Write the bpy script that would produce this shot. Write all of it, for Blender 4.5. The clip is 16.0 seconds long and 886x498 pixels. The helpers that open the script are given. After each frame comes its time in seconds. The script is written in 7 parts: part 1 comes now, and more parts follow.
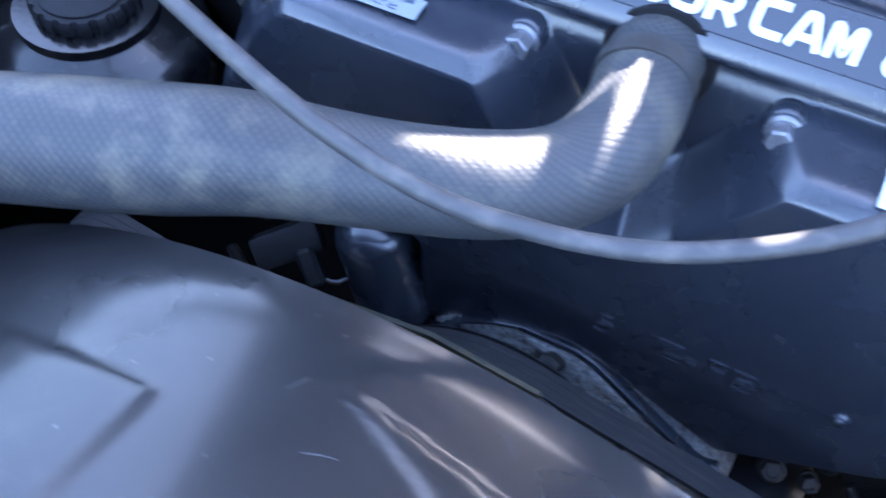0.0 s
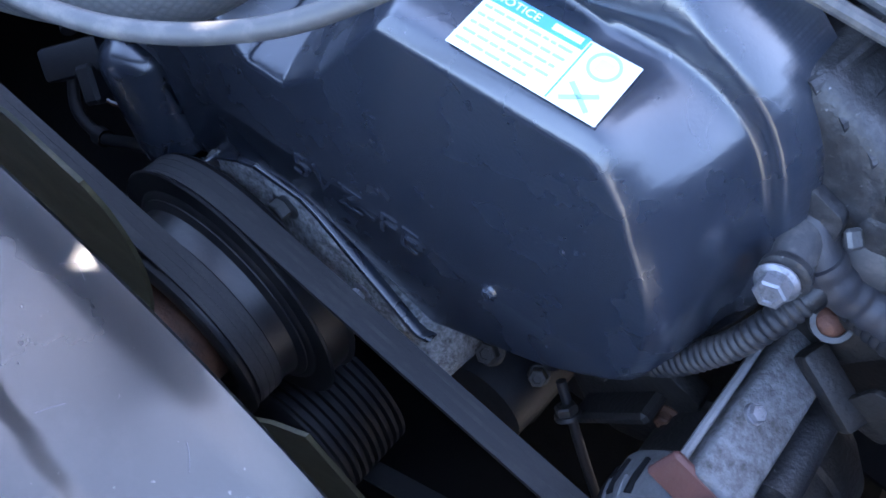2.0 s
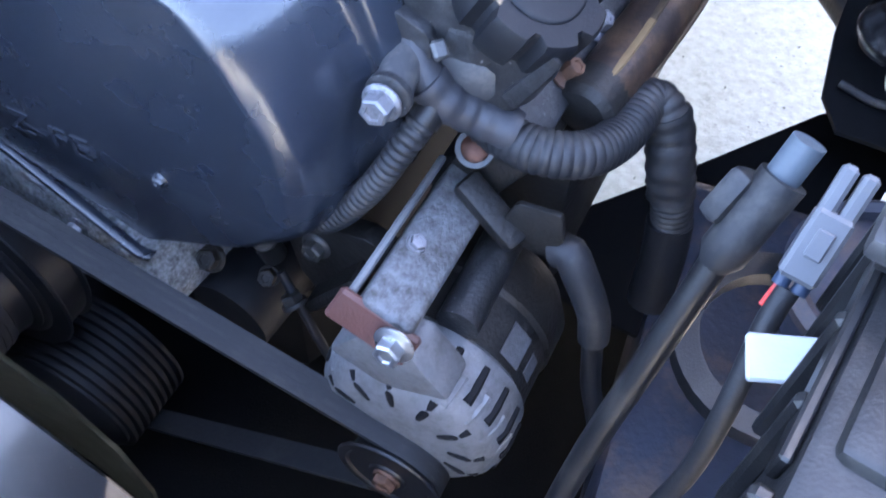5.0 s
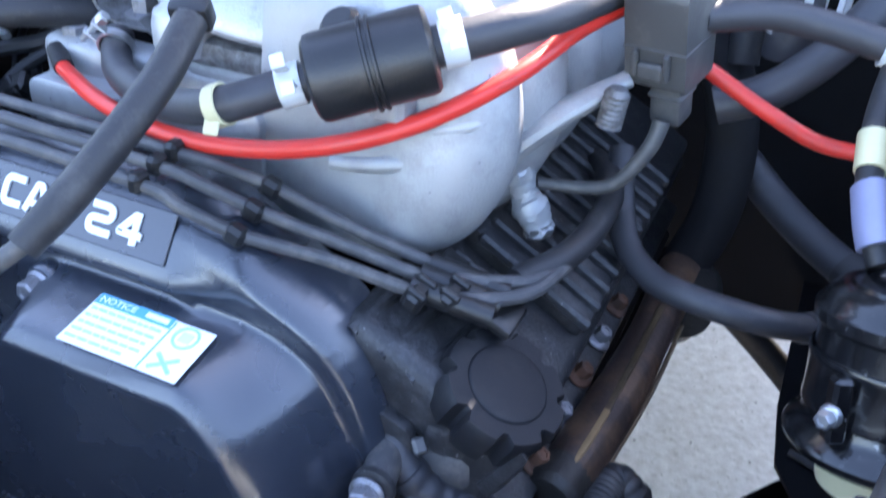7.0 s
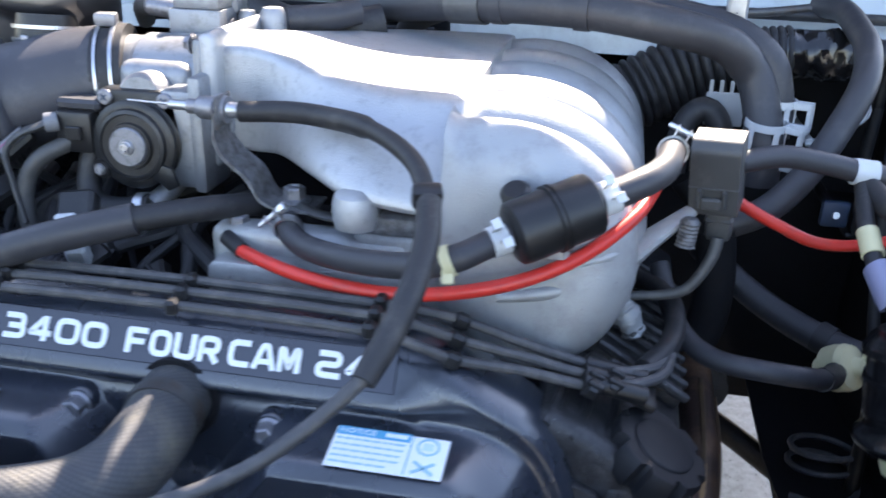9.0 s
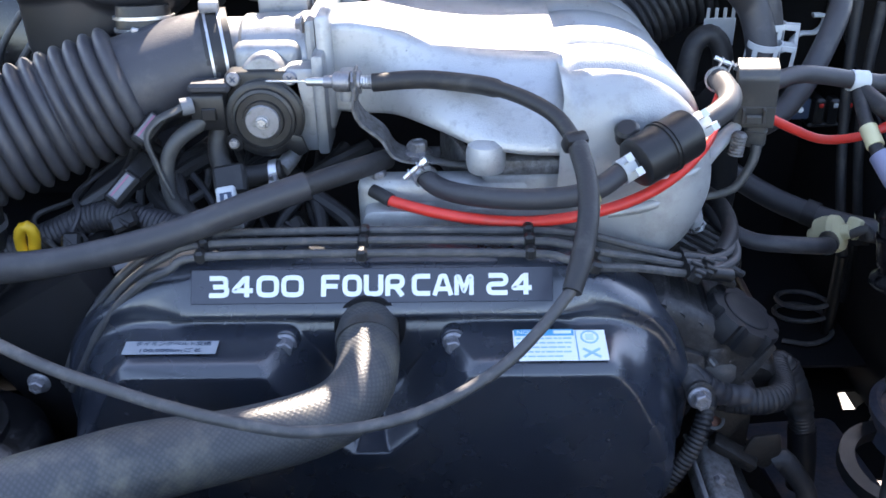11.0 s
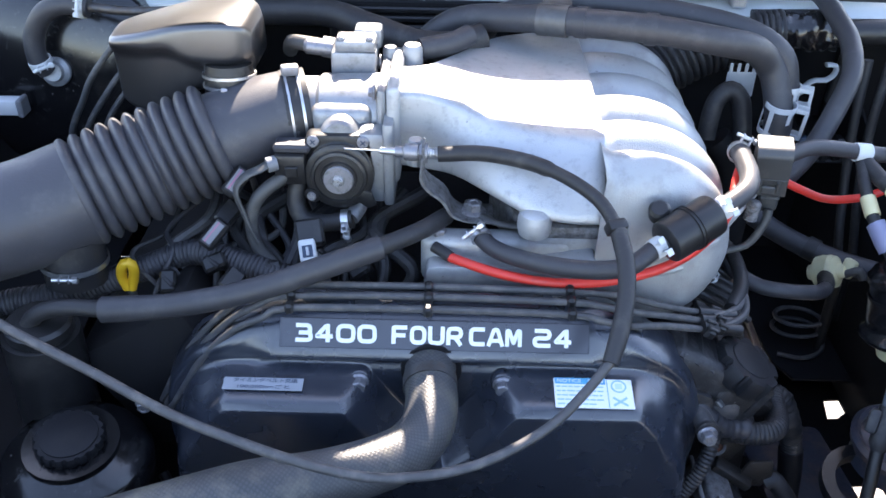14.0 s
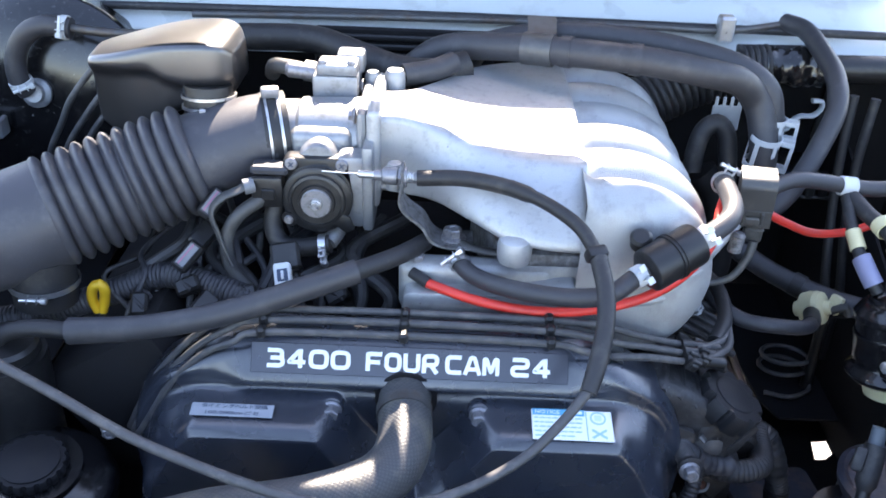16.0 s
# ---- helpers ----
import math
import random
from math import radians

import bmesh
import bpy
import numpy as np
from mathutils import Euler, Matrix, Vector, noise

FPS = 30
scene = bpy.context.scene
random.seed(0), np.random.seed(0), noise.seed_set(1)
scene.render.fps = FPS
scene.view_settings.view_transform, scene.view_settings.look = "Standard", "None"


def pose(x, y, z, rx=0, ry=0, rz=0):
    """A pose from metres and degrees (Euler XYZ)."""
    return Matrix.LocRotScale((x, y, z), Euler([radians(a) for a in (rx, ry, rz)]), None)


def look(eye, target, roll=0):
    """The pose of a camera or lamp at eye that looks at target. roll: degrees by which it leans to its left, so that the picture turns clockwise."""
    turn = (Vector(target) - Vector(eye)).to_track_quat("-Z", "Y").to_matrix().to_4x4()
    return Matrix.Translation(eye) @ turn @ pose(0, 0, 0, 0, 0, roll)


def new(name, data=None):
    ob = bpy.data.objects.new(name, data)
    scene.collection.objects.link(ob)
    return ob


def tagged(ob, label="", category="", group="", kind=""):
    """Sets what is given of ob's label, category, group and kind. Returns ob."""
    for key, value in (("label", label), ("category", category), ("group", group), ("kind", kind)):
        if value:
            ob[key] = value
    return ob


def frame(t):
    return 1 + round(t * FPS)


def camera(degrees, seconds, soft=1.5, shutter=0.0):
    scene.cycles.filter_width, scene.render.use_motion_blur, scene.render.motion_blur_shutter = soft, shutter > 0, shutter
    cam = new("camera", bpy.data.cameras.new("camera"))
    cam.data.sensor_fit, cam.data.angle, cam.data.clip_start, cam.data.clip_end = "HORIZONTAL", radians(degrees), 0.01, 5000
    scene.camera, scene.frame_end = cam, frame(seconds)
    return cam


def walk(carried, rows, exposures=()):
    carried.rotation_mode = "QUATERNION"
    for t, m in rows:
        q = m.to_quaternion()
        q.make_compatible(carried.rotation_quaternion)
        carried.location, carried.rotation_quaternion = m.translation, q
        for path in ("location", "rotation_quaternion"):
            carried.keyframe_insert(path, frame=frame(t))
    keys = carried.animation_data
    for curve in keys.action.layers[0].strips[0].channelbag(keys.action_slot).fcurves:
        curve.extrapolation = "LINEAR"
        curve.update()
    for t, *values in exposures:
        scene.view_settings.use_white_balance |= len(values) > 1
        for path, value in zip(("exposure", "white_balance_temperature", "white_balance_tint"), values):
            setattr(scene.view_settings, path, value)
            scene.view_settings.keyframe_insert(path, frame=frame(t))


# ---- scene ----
cam = camera(53.2, 16.0, 1.6, 0.4)
PATH = [
    (0, (0.092, -0.398, 1.163), (-0.42, 0.769, -0.378), 4.5),
    (0.5, (0.203, -0.386, 1.171), (-0.425, 0.736, -0.361), 4.8),
    (1, (0.258, -0.345, 1.159), (-0.481, 0.656, -0.407), 3.7),
    (1.5, (0.32, -0.291, 1.146), (-0.401, 0.662, -0.458), 2.8),
    (2, (0.336, -0.286, 1.135), (-0.337, 0.624, -0.514), 3.2),
    (2.5, (0.346, -0.277, 1.131), (-0.312, 0.615, -0.534), 2.1),
    (3, (0.367, -0.284, 1.128), (-0.218, 0.616, -0.559), 3.1),
    (3.5, (0.415, -0.287, 1.109), (-0.053, 0.608, -0.617), 5.1),
    (3.7, (0.428, -0.291, 1.102), (0.009, 0.604, -0.637), 6.6),
    (5.8, (0.492, -0.28, 1.131), (-0.004, 0.973, -0.347), 2.3),
    (6, (0.482, -0.29, 1.138), (0.03, 1.027, -0.298), 4.2),
    (6.5, (0.482, -0.306, 1.166), (-0.059, 1.118, -0.129), 2.9),
    (7, (0.487, -0.305, 1.169), (-0.182, 1.241, 0.091), 3.1),
    (7.5, (0.514, -0.317, 1.176), (-0.208, 1.318, 0.279), 3.8),
    (8, (0.511, -0.364, 1.182), (-0.156, 1.357, 0.412), 3.7),
    (8.5, (0.448, -0.435, 1.213), (-0.068, 1.341, 0.453), 2.6),
    (9, (0.32, -0.502, 1.22), (-0.026, 1.309, 0.445), 1.5),
    (9.5, (0.223, -0.557, 1.236), (-0.012, 1.255, 0.425), -1.1),
    (10, (0.18, -0.596, 1.267), (0.056, 1.175, 0.344), -2.9),
    (12.3, (0.069, -0.686, 1.355), (0.074, 1.06, 0.381), -0.1),
    (12.5, (0.071, -0.689, 1.371), (0.059, 1.059, 0.399), -0.2),
    (13, (0.07, -0.681, 1.416), (0.076, 1.03, 0.382), 1.0),
    (13.5, (0.064, -0.685, 1.455), (0.057, 1.001, 0.38), 1.4),
    (14, (0.055, -0.688, 1.479), (0.031, 0.972, 0.364), 0.9),
    (14.5, (0.052, -0.692, 1.48), (0.037, 0.982, 0.386), 1.1),
    (15, (0.055, -0.685, 1.473), (0.017, 0.978, 0.363), 0.8),
    (15.5, (0.057, -0.676, 1.466), (0.033, 0.994, 0.366), 0.8),
    (16, (0.071, -0.681, 1.456), (0.059, 1.03, 0.42), 2.1),
]
EXPOSURES = [(0.0, 3.64, 6000, 19), (1.5, 3.55, 6200, 19), (2.5, 4.1, 6400, 19), (3.0, 4.4, 6500, 18), (3.5, 4.6, 6700, 18), (6.0, 4.08, 6500, 20), (6.5, 3.96, 6500, 19), (7.0, 3.28, 6500, 18), (8.5, 2.46, 6950, 17), (12.5, 2.62, 6980, 17), (15.5, 2.66, 7000, 17), (16.0, 2.76, 7050, 17)]
walk(cam, [(t, look(eye, target, roll)) for t, eye, target, roll in PATH], EXPOSURES)
# ---- world, sun, open hood ----
SUN_EL, SUN_AZ = 44.0, 5.0   # degrees up; degrees from straight behind the car towards its left flank
world = bpy.data.worlds.new("sky")
scene.world = world
world.use_nodes = True
wn = world.node_tree
sky = wn.nodes.new("ShaderNodeTexSky")
sky.sky_type, sky.sun_disc = "NISHITA", False
sky.sun_elevation, sky.sun_rotation = radians(SUN_EL), radians(SUN_AZ)
back = wn.nodes["Background"]
back.inputs["Strength"].default_value = 0.15
wn.links.new(sky.outputs[0], back.inputs[0])
sun = new("sun", bpy.data.lights.new("sun", "SUN"))
sun.data.energy, sun.data.angle, sun.data.color = 5.0, radians(0.35), (1.0, 0.93, 0.82)
SUN_DIR = Vector((math.sin(radians(SUN_AZ)) * math.cos(radians(SUN_EL)), math.cos(radians(SUN_AZ)) * math.cos(radians(SUN_EL)), math.sin(radians(SUN_EL))))
sun.matrix_world = look(SUN_DIR * 10, (0, 0, 0))

# ---- materials ----
def material(name, base, rough=0.5, metal=0.0, vary=0.25, scale=60.0, bump=0.15, grain=600.0, dirt=None, dirt_amount=0.0, dirt_scale=25.0, coat=0.0, spec=0.5, rough_vary=0.12, specks=None, speck_scale=190.0, speck_cut=0.735):
    """A surface with grain, blotches, wear and an optional layer of dirt."""
    m = bpy.data.materials.new(name)
    m.use_nodes = True
    nt = m.node_tree
    n, l = nt.nodes, nt.links
    p = n["Principled BSDF"]
    p.inputs["Metallic"].default_value = metal
    p.inputs["Specular IOR Level"].default_value = spec
    p.inputs["Coat Weight"].default_value = coat
    p.inputs["Coat Roughness"].default_value = 0.15
    co = n.new("ShaderNodeTexCoord")
    info = n.new("ShaderNodeObjectInfo")
    add = n.new("ShaderNodeVectorMath")
    add.operation = "ADD"
    l.new(co.outputs["Object"], add.inputs[0])
    l.new(info.outputs["Random"], add.inputs[1])
    big = n.new("ShaderNodeTexNoise")
    big.inputs["Scale"].default_value, big.inputs["Detail"].default_value = scale, 6
    fine = n.new("ShaderNodeTexNoise")
    fine.inputs["Scale"].default_value, fine.inputs["Detail"].default_value = grain, 3
    l.new(add.outputs[0], big.inputs["Vector"])
    l.new(add.outputs[0], fine.inputs["Vector"])
    mix = n.new("ShaderNodeMix")
    mix.data_type = "RGBA"
    mix.inputs["A"].default_value = (*[c * (1 - vary) for c in base], 1)
    mix.inputs["B"].default_value = (*[min(1, c * (1 + vary)) for c in base], 1)
    l.new(big.outputs["Fac"], mix.inputs["Factor"])
    colour = mix.outputs["Result"]
    if dirt:
        dn = n.new("ShaderNodeTexNoise")
        dn.inputs["Scale"].default_value, dn.inputs["Detail"].default_value, dn.inputs["Roughness"].default_value = dirt_scale, 8, 0.7
        l.new(add.outputs[0], dn.inputs["Vector"])
        ramp = n.new("ShaderNodeMapRange")
        ramp.inputs["From Min"].default_value, ramp.inputs["From Max"].default_value = 0.62 - 0.35 * dirt_amount, 0.85 - 0.3 * dirt_amount
        l.new(dn.outputs["Fac"], ramp.inputs["Value"])
        dm = n.new("ShaderNodeMix")
        dm.data_type = "RGBA"
        l.new(ramp.outputs["Result"], dm.inputs["Factor"])
        l.new(colour, dm.inputs["A"])
        dm.inputs["B"].default_value = (*dirt, 1)
        colour = dm.outputs["Result"]
    if specks:
        sn = n.new("ShaderNodeTexNoise")
        sn.inputs["Scale"].default_value, sn.inputs["Detail"].default_value = speck_scale, 2
        l.new(add.outputs[0], sn.inputs["Vector"])
        sr = n.new("ShaderNodeMapRange")
        sr.inputs["From Min"].default_value, sr.inputs["From Max"].default_value = speck_cut, speck_cut + 0.065
        l.new(sn.outputs["Fac"], sr.inputs["Value"])
        sm = n.new("ShaderNodeMix")
        sm.data_type = "RGBA"
        l.new(sr.outputs["Result"], sm.inputs["Factor"])
        l.new(colour, sm.inputs["A"])
        sm.inputs["B"].default_value = (*specks, 1)
        colour = sm.outputs["Result"]
    l.new(colour, p.inputs["Base Color"])
    rr = n.new("ShaderNodeMapRange")
    rr.inputs["To Min"].default_value, rr.inputs["To Max"].default_value = max(0.03, rough - rough_vary), min(1, rough + rough_vary)
    l.new(big.outputs["Fac"], rr.inputs["Value"])
    l.new(rr.outputs["Result"], p.inputs["Roughness"])
    if bump:
        b = n.new("ShaderNodeBump")
        b.inputs["Strength"].default_value, b.inputs["Distance"].default_value = bump, 0.001
        l.new(fine.outputs["Fac"], b.inputs["Height"])
        l.new(b.outputs["Normal"], p.inputs["Normal"])
    return m


DUST = (0.16, 0.14, 0.12)
M = dict(
    cover=material("cover_plastic", (0.0215, 0.0265, 0.0375), 0.27, specks=(0.10, 0.10, 0.11), speck_scale=150.0, speck_cut=0.74, vary=0.25, scale=22, bump=0.16, grain=420, rough_vary=0.05, spec=0.8, coat=0.3),
    black=material("black_plastic", (0.011, 0.011, 0.012), 0.38, vary=0.3, bump=0.2, grain=700, dirt=(0.04, 0.038, 0.036), dirt_amount=0.3),
    gloss=material("gloss_black_paint", (0.006, 0.006, 0.007), 0.2, vary=0.2, bump=0.12, grain=260, dirt=(0.05, 0.05, 0.05), dirt_amount=0.2, dirt_scale=120, coat=0.3, rough_vary=0.08, specks=(0.22, 0.22, 0.22)),
    rubber=material("black_rubber", (0.017, 0.017, 0.019), 0.55, vary=0.3, bump=0.25, grain=500, dirt=(0.07, 0.065, 0.06), dirt_amount=0.3),
    duct=material("grey_black_rubber", (0.034, 0.034, 0.039), 0.5, vary=0.25, bump=0.2, grain=500, dirt=(0.068, 0.066, 0.068), dirt_amount=0.25),
    braid=material("braided_rubber", (0.042, 0.044, 0.047), 0.5, vary=0.25, bump=0.2, grain=700, dirt=(0.15, 0.135, 0.10), dirt_amount=0.35),
    alu=material("cast_aluminium", (0.44, 0.45, 0.46), 0.45, metal=0.6, vary=0.12, scale=30, bump=0.5, grain=700, dirt=(0.30, 0.30, 0.31), dirt_amount=0.3, dirt_scale=90, specks=(0.16, 0.16, 0.18)),
    alu_dull=material("dull_aluminium", (0.36, 0.37, 0.375), 0.5, specks=(0.15, 0.15, 0.16), metal=0.45, vary=0.15, scale=30, bump=0.4, grain=600, dirt=(0.24, 0.24, 0.24), dirt_amount=0.4),
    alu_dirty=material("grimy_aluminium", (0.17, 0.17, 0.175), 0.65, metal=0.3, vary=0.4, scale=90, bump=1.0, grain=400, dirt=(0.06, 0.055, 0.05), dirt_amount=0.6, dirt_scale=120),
    head=material("grimy_head_cover", (0.025, 0.025, 0.027), 0.45, metal=0.2, vary=0.5, scale=60, bump=0.7, grain=420, dirt=(0.07, 0.07, 0.073), dirt_amount=0.36, dirt_scale=75, specks=(0.2, 0.2, 0.2), speck_scale=260.0, speck_cut=0.70),
    zinc=material("zinc_steel", (0.55, 0.56, 0.58), 0.32, metal=0.9, vary=0.2, scale=120, bump=0.2),
    bolt=material("dusty_bolt", (0.28, 0.28, 0.3), 0.45, metal=0.7, vary=0.3, scale=150, bump=0.3, dirt=(0.1, 0.09, 0.09), dirt_amount=0.4, dirt_scale=150),
    steel=material("dark_steel", (0.1, 0.1, 0.1), 0.45, metal=0.6, vary=0.4, bump=0.3, dirt=(0.09, 0.055, 0.035), dirt_amount=0.35),
    rust=material("rusty_steel", (0.13, 0.06, 0.035), 0.7, metal=0.2, vary=0.5, scale=60, bump=0.7, grain=350, dirt=(0.03, 0.022, 0.018), dirt_amount=0.5, dirt_scale=35),
    shield=material("heat_shield", (0.05, 0.033, 0.028), 0.45, metal=0.4, vary=0.5, scale=18, bump=0.4, grain=300, dirt=(0.22, 0.125, 0.07), dirt_amount=0.46, dirt_scale=14),
    primer=material("red_brown_paint", (0.10, 0.038, 0.030), 0.6, vary=0.3, bump=0.4, dirt=(0.1, 0.06, 0.05), dirt_amount=0.4),
    shroud=material("shroud_plastic", (0.027, 0.028, 0.032), 0.32, vary=0.3, scale=9, spec=0.9, coat=0.35, specks=(0.2, 0.2, 0.2), bump=0.04, grain=300, dirt=(0.06, 0.058, 0.058), dirt_amount=0.3, dirt_scale=11, rough_vary=0.16),
    fan=material("olive_fan_plastic", (0.040, 0.037, 0.020), 0.5, vary=0.25, bump=0.2, dirt=(0.09, 0.075, 0.045), dirt_amount=0.3),
    belt=material("belt_rubber", (0.017, 0.017, 0.019), 0.68, vary=0.2, bump=0.3, grain=400, dirt=(0.04, 0.038, 0.036), dirt_amount=0.3),
    red=material("red_rubber", (0.62, 0.035, 0.025), 0.38, vary=0.15, bump=0.1, dirt=(0.35, 0.05, 0.04), dirt_amount=0.25),
    yellow=material("yellow_plastic", (0.72, 0.42, 0.02), 0.45, vary=0.12, bump=0.1),
    cream=material("cream_plastic", (0.56, 0.52, 0.32), 0.5, vary=0.12, bump=0.1),
    tape=material("grey_white_tape", (0.5, 0.52, 0.53), 0.5, vary=0.12, bump=0.2),
    white=material("white_body_paint", (0.58, 0.62, 0.61), 0.3, vary=0.06, scale=10, bump=0.05, coat=0.4, dirt=(0.42, 0.43, 0.42), dirt_amount=0.25, dirt_scale=14),
    # albedo and gloss held below black paint to stand in for deep shade
    dark=material("shade_black", (0.013, 0.013, 0.0145), 0.7, vary=0.4, scale=12, bump=0.3, dirt=(0.013, 0.012, 0.011), dirt_amount=0.3, spec=0.12),
    grime=material("grimy_frame_paint", (0.036, 0.041, 0.060), 0.5, vary=0.5, scale=20, bump=0.8, grain=150, dirt=(0.15, 0.10, 0.075), dirt_amount=0.38, dirt_scale=18),
    grit=material("gritty_casting", (0.36, 0.36, 0.36), 0.7, metal=0.15, vary=0.8, scale=420, bump=1.6, grain=700, dirt=(0.08, 0.075, 0.07), dirt_amount=0.5, dirt_scale=190),
    paper=material("sticker_white", (0.8, 0.82, 0.82), 0.35, vary=0.04, bump=0.0),
    label_silver=material("sticker_silver", (0.26, 0.28, 0.31), 0.4, vary=0.08, bump=0.05),
    blue=material("sticker_blue", (0.07, 0.34, 0.54), 0.4, vary=0.06, bump=0.0),
    ink=material("sticker_ink", (0.03, 0.05, 0.09), 0.5, vary=0.06, bump=0.0),
    letters=material("silver_letters", (0.82, 0.83, 0.82), 0.3, vary=0.08, scale=200, bump=0.1),
    plate=material("letter_plate", (0.018, 0.020, 0.032), 0.3, vary=0.2, bump=0.1, spec=0.6),
    grey=material("grey_plastic", (0.15, 0.155, 0.168), 0.5, vary=0.12, bump=0.1, dirt=(0.18, 0.17, 0.16), dirt_amount=0.3),
    bluegrey=material("blue_grey_cap", (0.08, 0.098, 0.115), 0.5, vary=0.15, bump=0.15),
    copper=material("copper_bush", (0.12, 0.055, 0.038), 0.45, metal=0.7, vary=0.3, bump=0.3),
    cyan=material("cyan_paint", (0.56, 0.70, 0.74), 0.4, vary=0.1, bump=0.0),
    pink=material("pink_wire", (0.30, 0.12, 0.18), 0.5, vary=0.1, bump=0.0),
)
M["alu_tb"] = material("grey_aluminium", (0.30, 0.31, 0.325), 0.45, metal=0.6, vary=0.12, scale=40, bump=0.35, grain=800, dirt=(0.16, 0.16, 0.16), dirt_amount=0.35, dirt_scale=60)
M["lid"] = material("dusty_lid_plastic", (0.038, 0.038, 0.041), 0.45, vary=0.2, scale=20, bump=0.2, dirt=(0.085, 0.08, 0.075), dirt_amount=0.4, dirt_scale=30)
M["reso"] = material("smooth_moulded_plastic", (0.013, 0.013, 0.015), 0.36, vary=0.2, scale=15, bump=0.08, dirt=(0.035, 0.034, 0.035), dirt_amount=0.25, spec=1.0)
conc = material("concrete", (0.28, 0.268, 0.25), 0.9, vary=0.45, scale=55, bump=1.5, grain=90, dirt=(0.15, 0.145, 0.13), dirt_amount=0.22, dirt_scale=45, specks=(0.07, 0.07, 0.06), speck_scale=75.0, speck_cut=0.68)
M["concrete"] = conc
M["mark"] = material("sticker_teal", (0.30, 0.52, 0.60), 0.4, vary=0.05, bump=0.0)
M["alt"] = material("corroded_aluminium", (0.20, 0.20, 0.205), 0.6, metal=0.35, vary=0.25, scale=70, bump=0.7, grain=350, dirt=(0.11, 0.105, 0.10), dirt_amount=0.45, dirt_scale=55)
M["pulley"] = material("dusty_black_steel", (0.014, 0.014, 0.016), 0.38, metal=0.1, vary=0.4, scale=35, bump=0.15, grain=300, dirt=(0.032, 0.030, 0.028), dirt_amount=0.3, dirt_scale=35)
M["cap"] = material("matt_black_cap", (0.009, 0.0095, 0.012), 0.55, spec=0.3, vary=0.3, bump=0.2, dirt=(0.02, 0.02, 0.02), dirt_amount=0.3)
M["lilac"] = material("lilac_tape", (0.21, 0.22, 0.34), 0.45, vary=0.15, bump=0.15)
M["sensor_grey"] = material("dusty_grey_plastic", (0.055, 0.055, 0.055), 0.5, vary=0.2, scale=30, bump=0.2, dirt=(0.10, 0.098, 0.092), dirt_amount=0.35, dirt_scale=40)
M["scuff"] = material("scratched_plastic", (0.11, 0.11, 0.12), 0.7, vary=0.2, bump=0.1)
M["bronze"] = material("golden_steel", (0.26, 0.17, 0.085), 0.45, metal=0.4, vary=0.3, scale=60, bump=0.2)
# darker than a real undertray: the colour stands in for deep shade
M["under"] = material("shaded_underside", (0.0045, 0.0045, 0.005), 0.8, vary=0.4, scale=12, bump=0.4, spec=0.1, dirt=(0.008, 0.007, 0.006), dirt_amount=0.3)
M["plate_worn"] = material("worn_foil_plate", (0.13, 0.13, 0.135), 0.5, metal=0.3, vary=0.5, scale=260, bump=0.3)
M["bellows"] = material("grey_bellows_rubber", (0.048, 0.048, 0.056), 0.48, vary=0.25, scale=30, bump=0.2, grain=500, dirt=(0.085, 0.083, 0.085), dirt_amount=0.3)
M["seam"] = material("tarnished_steel", (0.10, 0.068, 0.036), 0.45, metal=0.4, vary=0.7, scale=25, bump=0.3, dirt=(0.05, 0.035, 0.028), dirt_amount=0.5, dirt_scale=35)
M["lead"] = material("dusty_lead_rubber", (0.055, 0.055, 0.058), 0.5, vary=0.3, bump=0.2, dirt=(0.13, 0.12, 0.11), dirt_amount=0.35, dirt_scale=60)
# oil and grime, with the base darkened to stand in for occlusion
M["oily"] = material("oily_shaded_casting", (0.026, 0.024, 0.023), 0.5, metal=0.3, vary=0.5, scale=45, bump=0.8, grain=300, dirt=(0.025, 0.021, 0.018), dirt_amount=0.55, dirt_scale=40)


def weave(m, round_count=34, pitch=0.0046):
    """Adds a diamond weave to a hose's surface, in height and dustiness."""
    n, l = m.node_tree.nodes, m.node_tree.links
    p = n["Principled BSDF"]
    co = n.new("ShaderNodeUVMap")
    sep = n.new("ShaderNodeSeparateXYZ")
    l.new(co.outputs[0], sep.inputs[0])

    def calc(op, a, b=None):
        q = n.new("ShaderNodeMath")
        q.operation = op
        for s, x in zip(q.inputs, (a, b)):
            if x is None:
                continue
            if isinstance(x, float):
                s.default_value = x
            else:
                l.new(x, s)
        return q.outputs[0]
    a = calc("MULTIPLY", sep.outputs[0], math.pi * round_count)
    b = calc("MULTIPLY", sep.outputs[1], math.pi / pitch)
    w = calc("ABSOLUTE", calc("MULTIPLY", calc("SINE", calc("ADD", a, b)), calc("SINE", calc("SUBTRACT", a, b))))
    bump = n.new("ShaderNodeBump")
    bump.inputs["Strength"].default_value, bump.inputs["Distance"].default_value = 0.25, 0.0008
    l.new(w, bump.inputs["Height"])
    old = p.inputs["Normal"].links[0].from_socket
    l.new(old, bump.inputs["Normal"])
    l.new(bump.outputs[0], p.inputs["Normal"])
    src = p.inputs["Base Color"].links[0].from_socket
    mix = n.new("ShaderNodeMix")
    mix.data_type = "RGBA"
    l.new(calc("MULTIPLY", w, 0.22), mix.inputs["Factor"])
    l.new(src, mix.inputs["A"])
    mix.inputs["B"].default_value = (0.14, 0.14, 0.14, 1)
    l.new(mix.outputs["Result"], p.inputs["Base Color"])


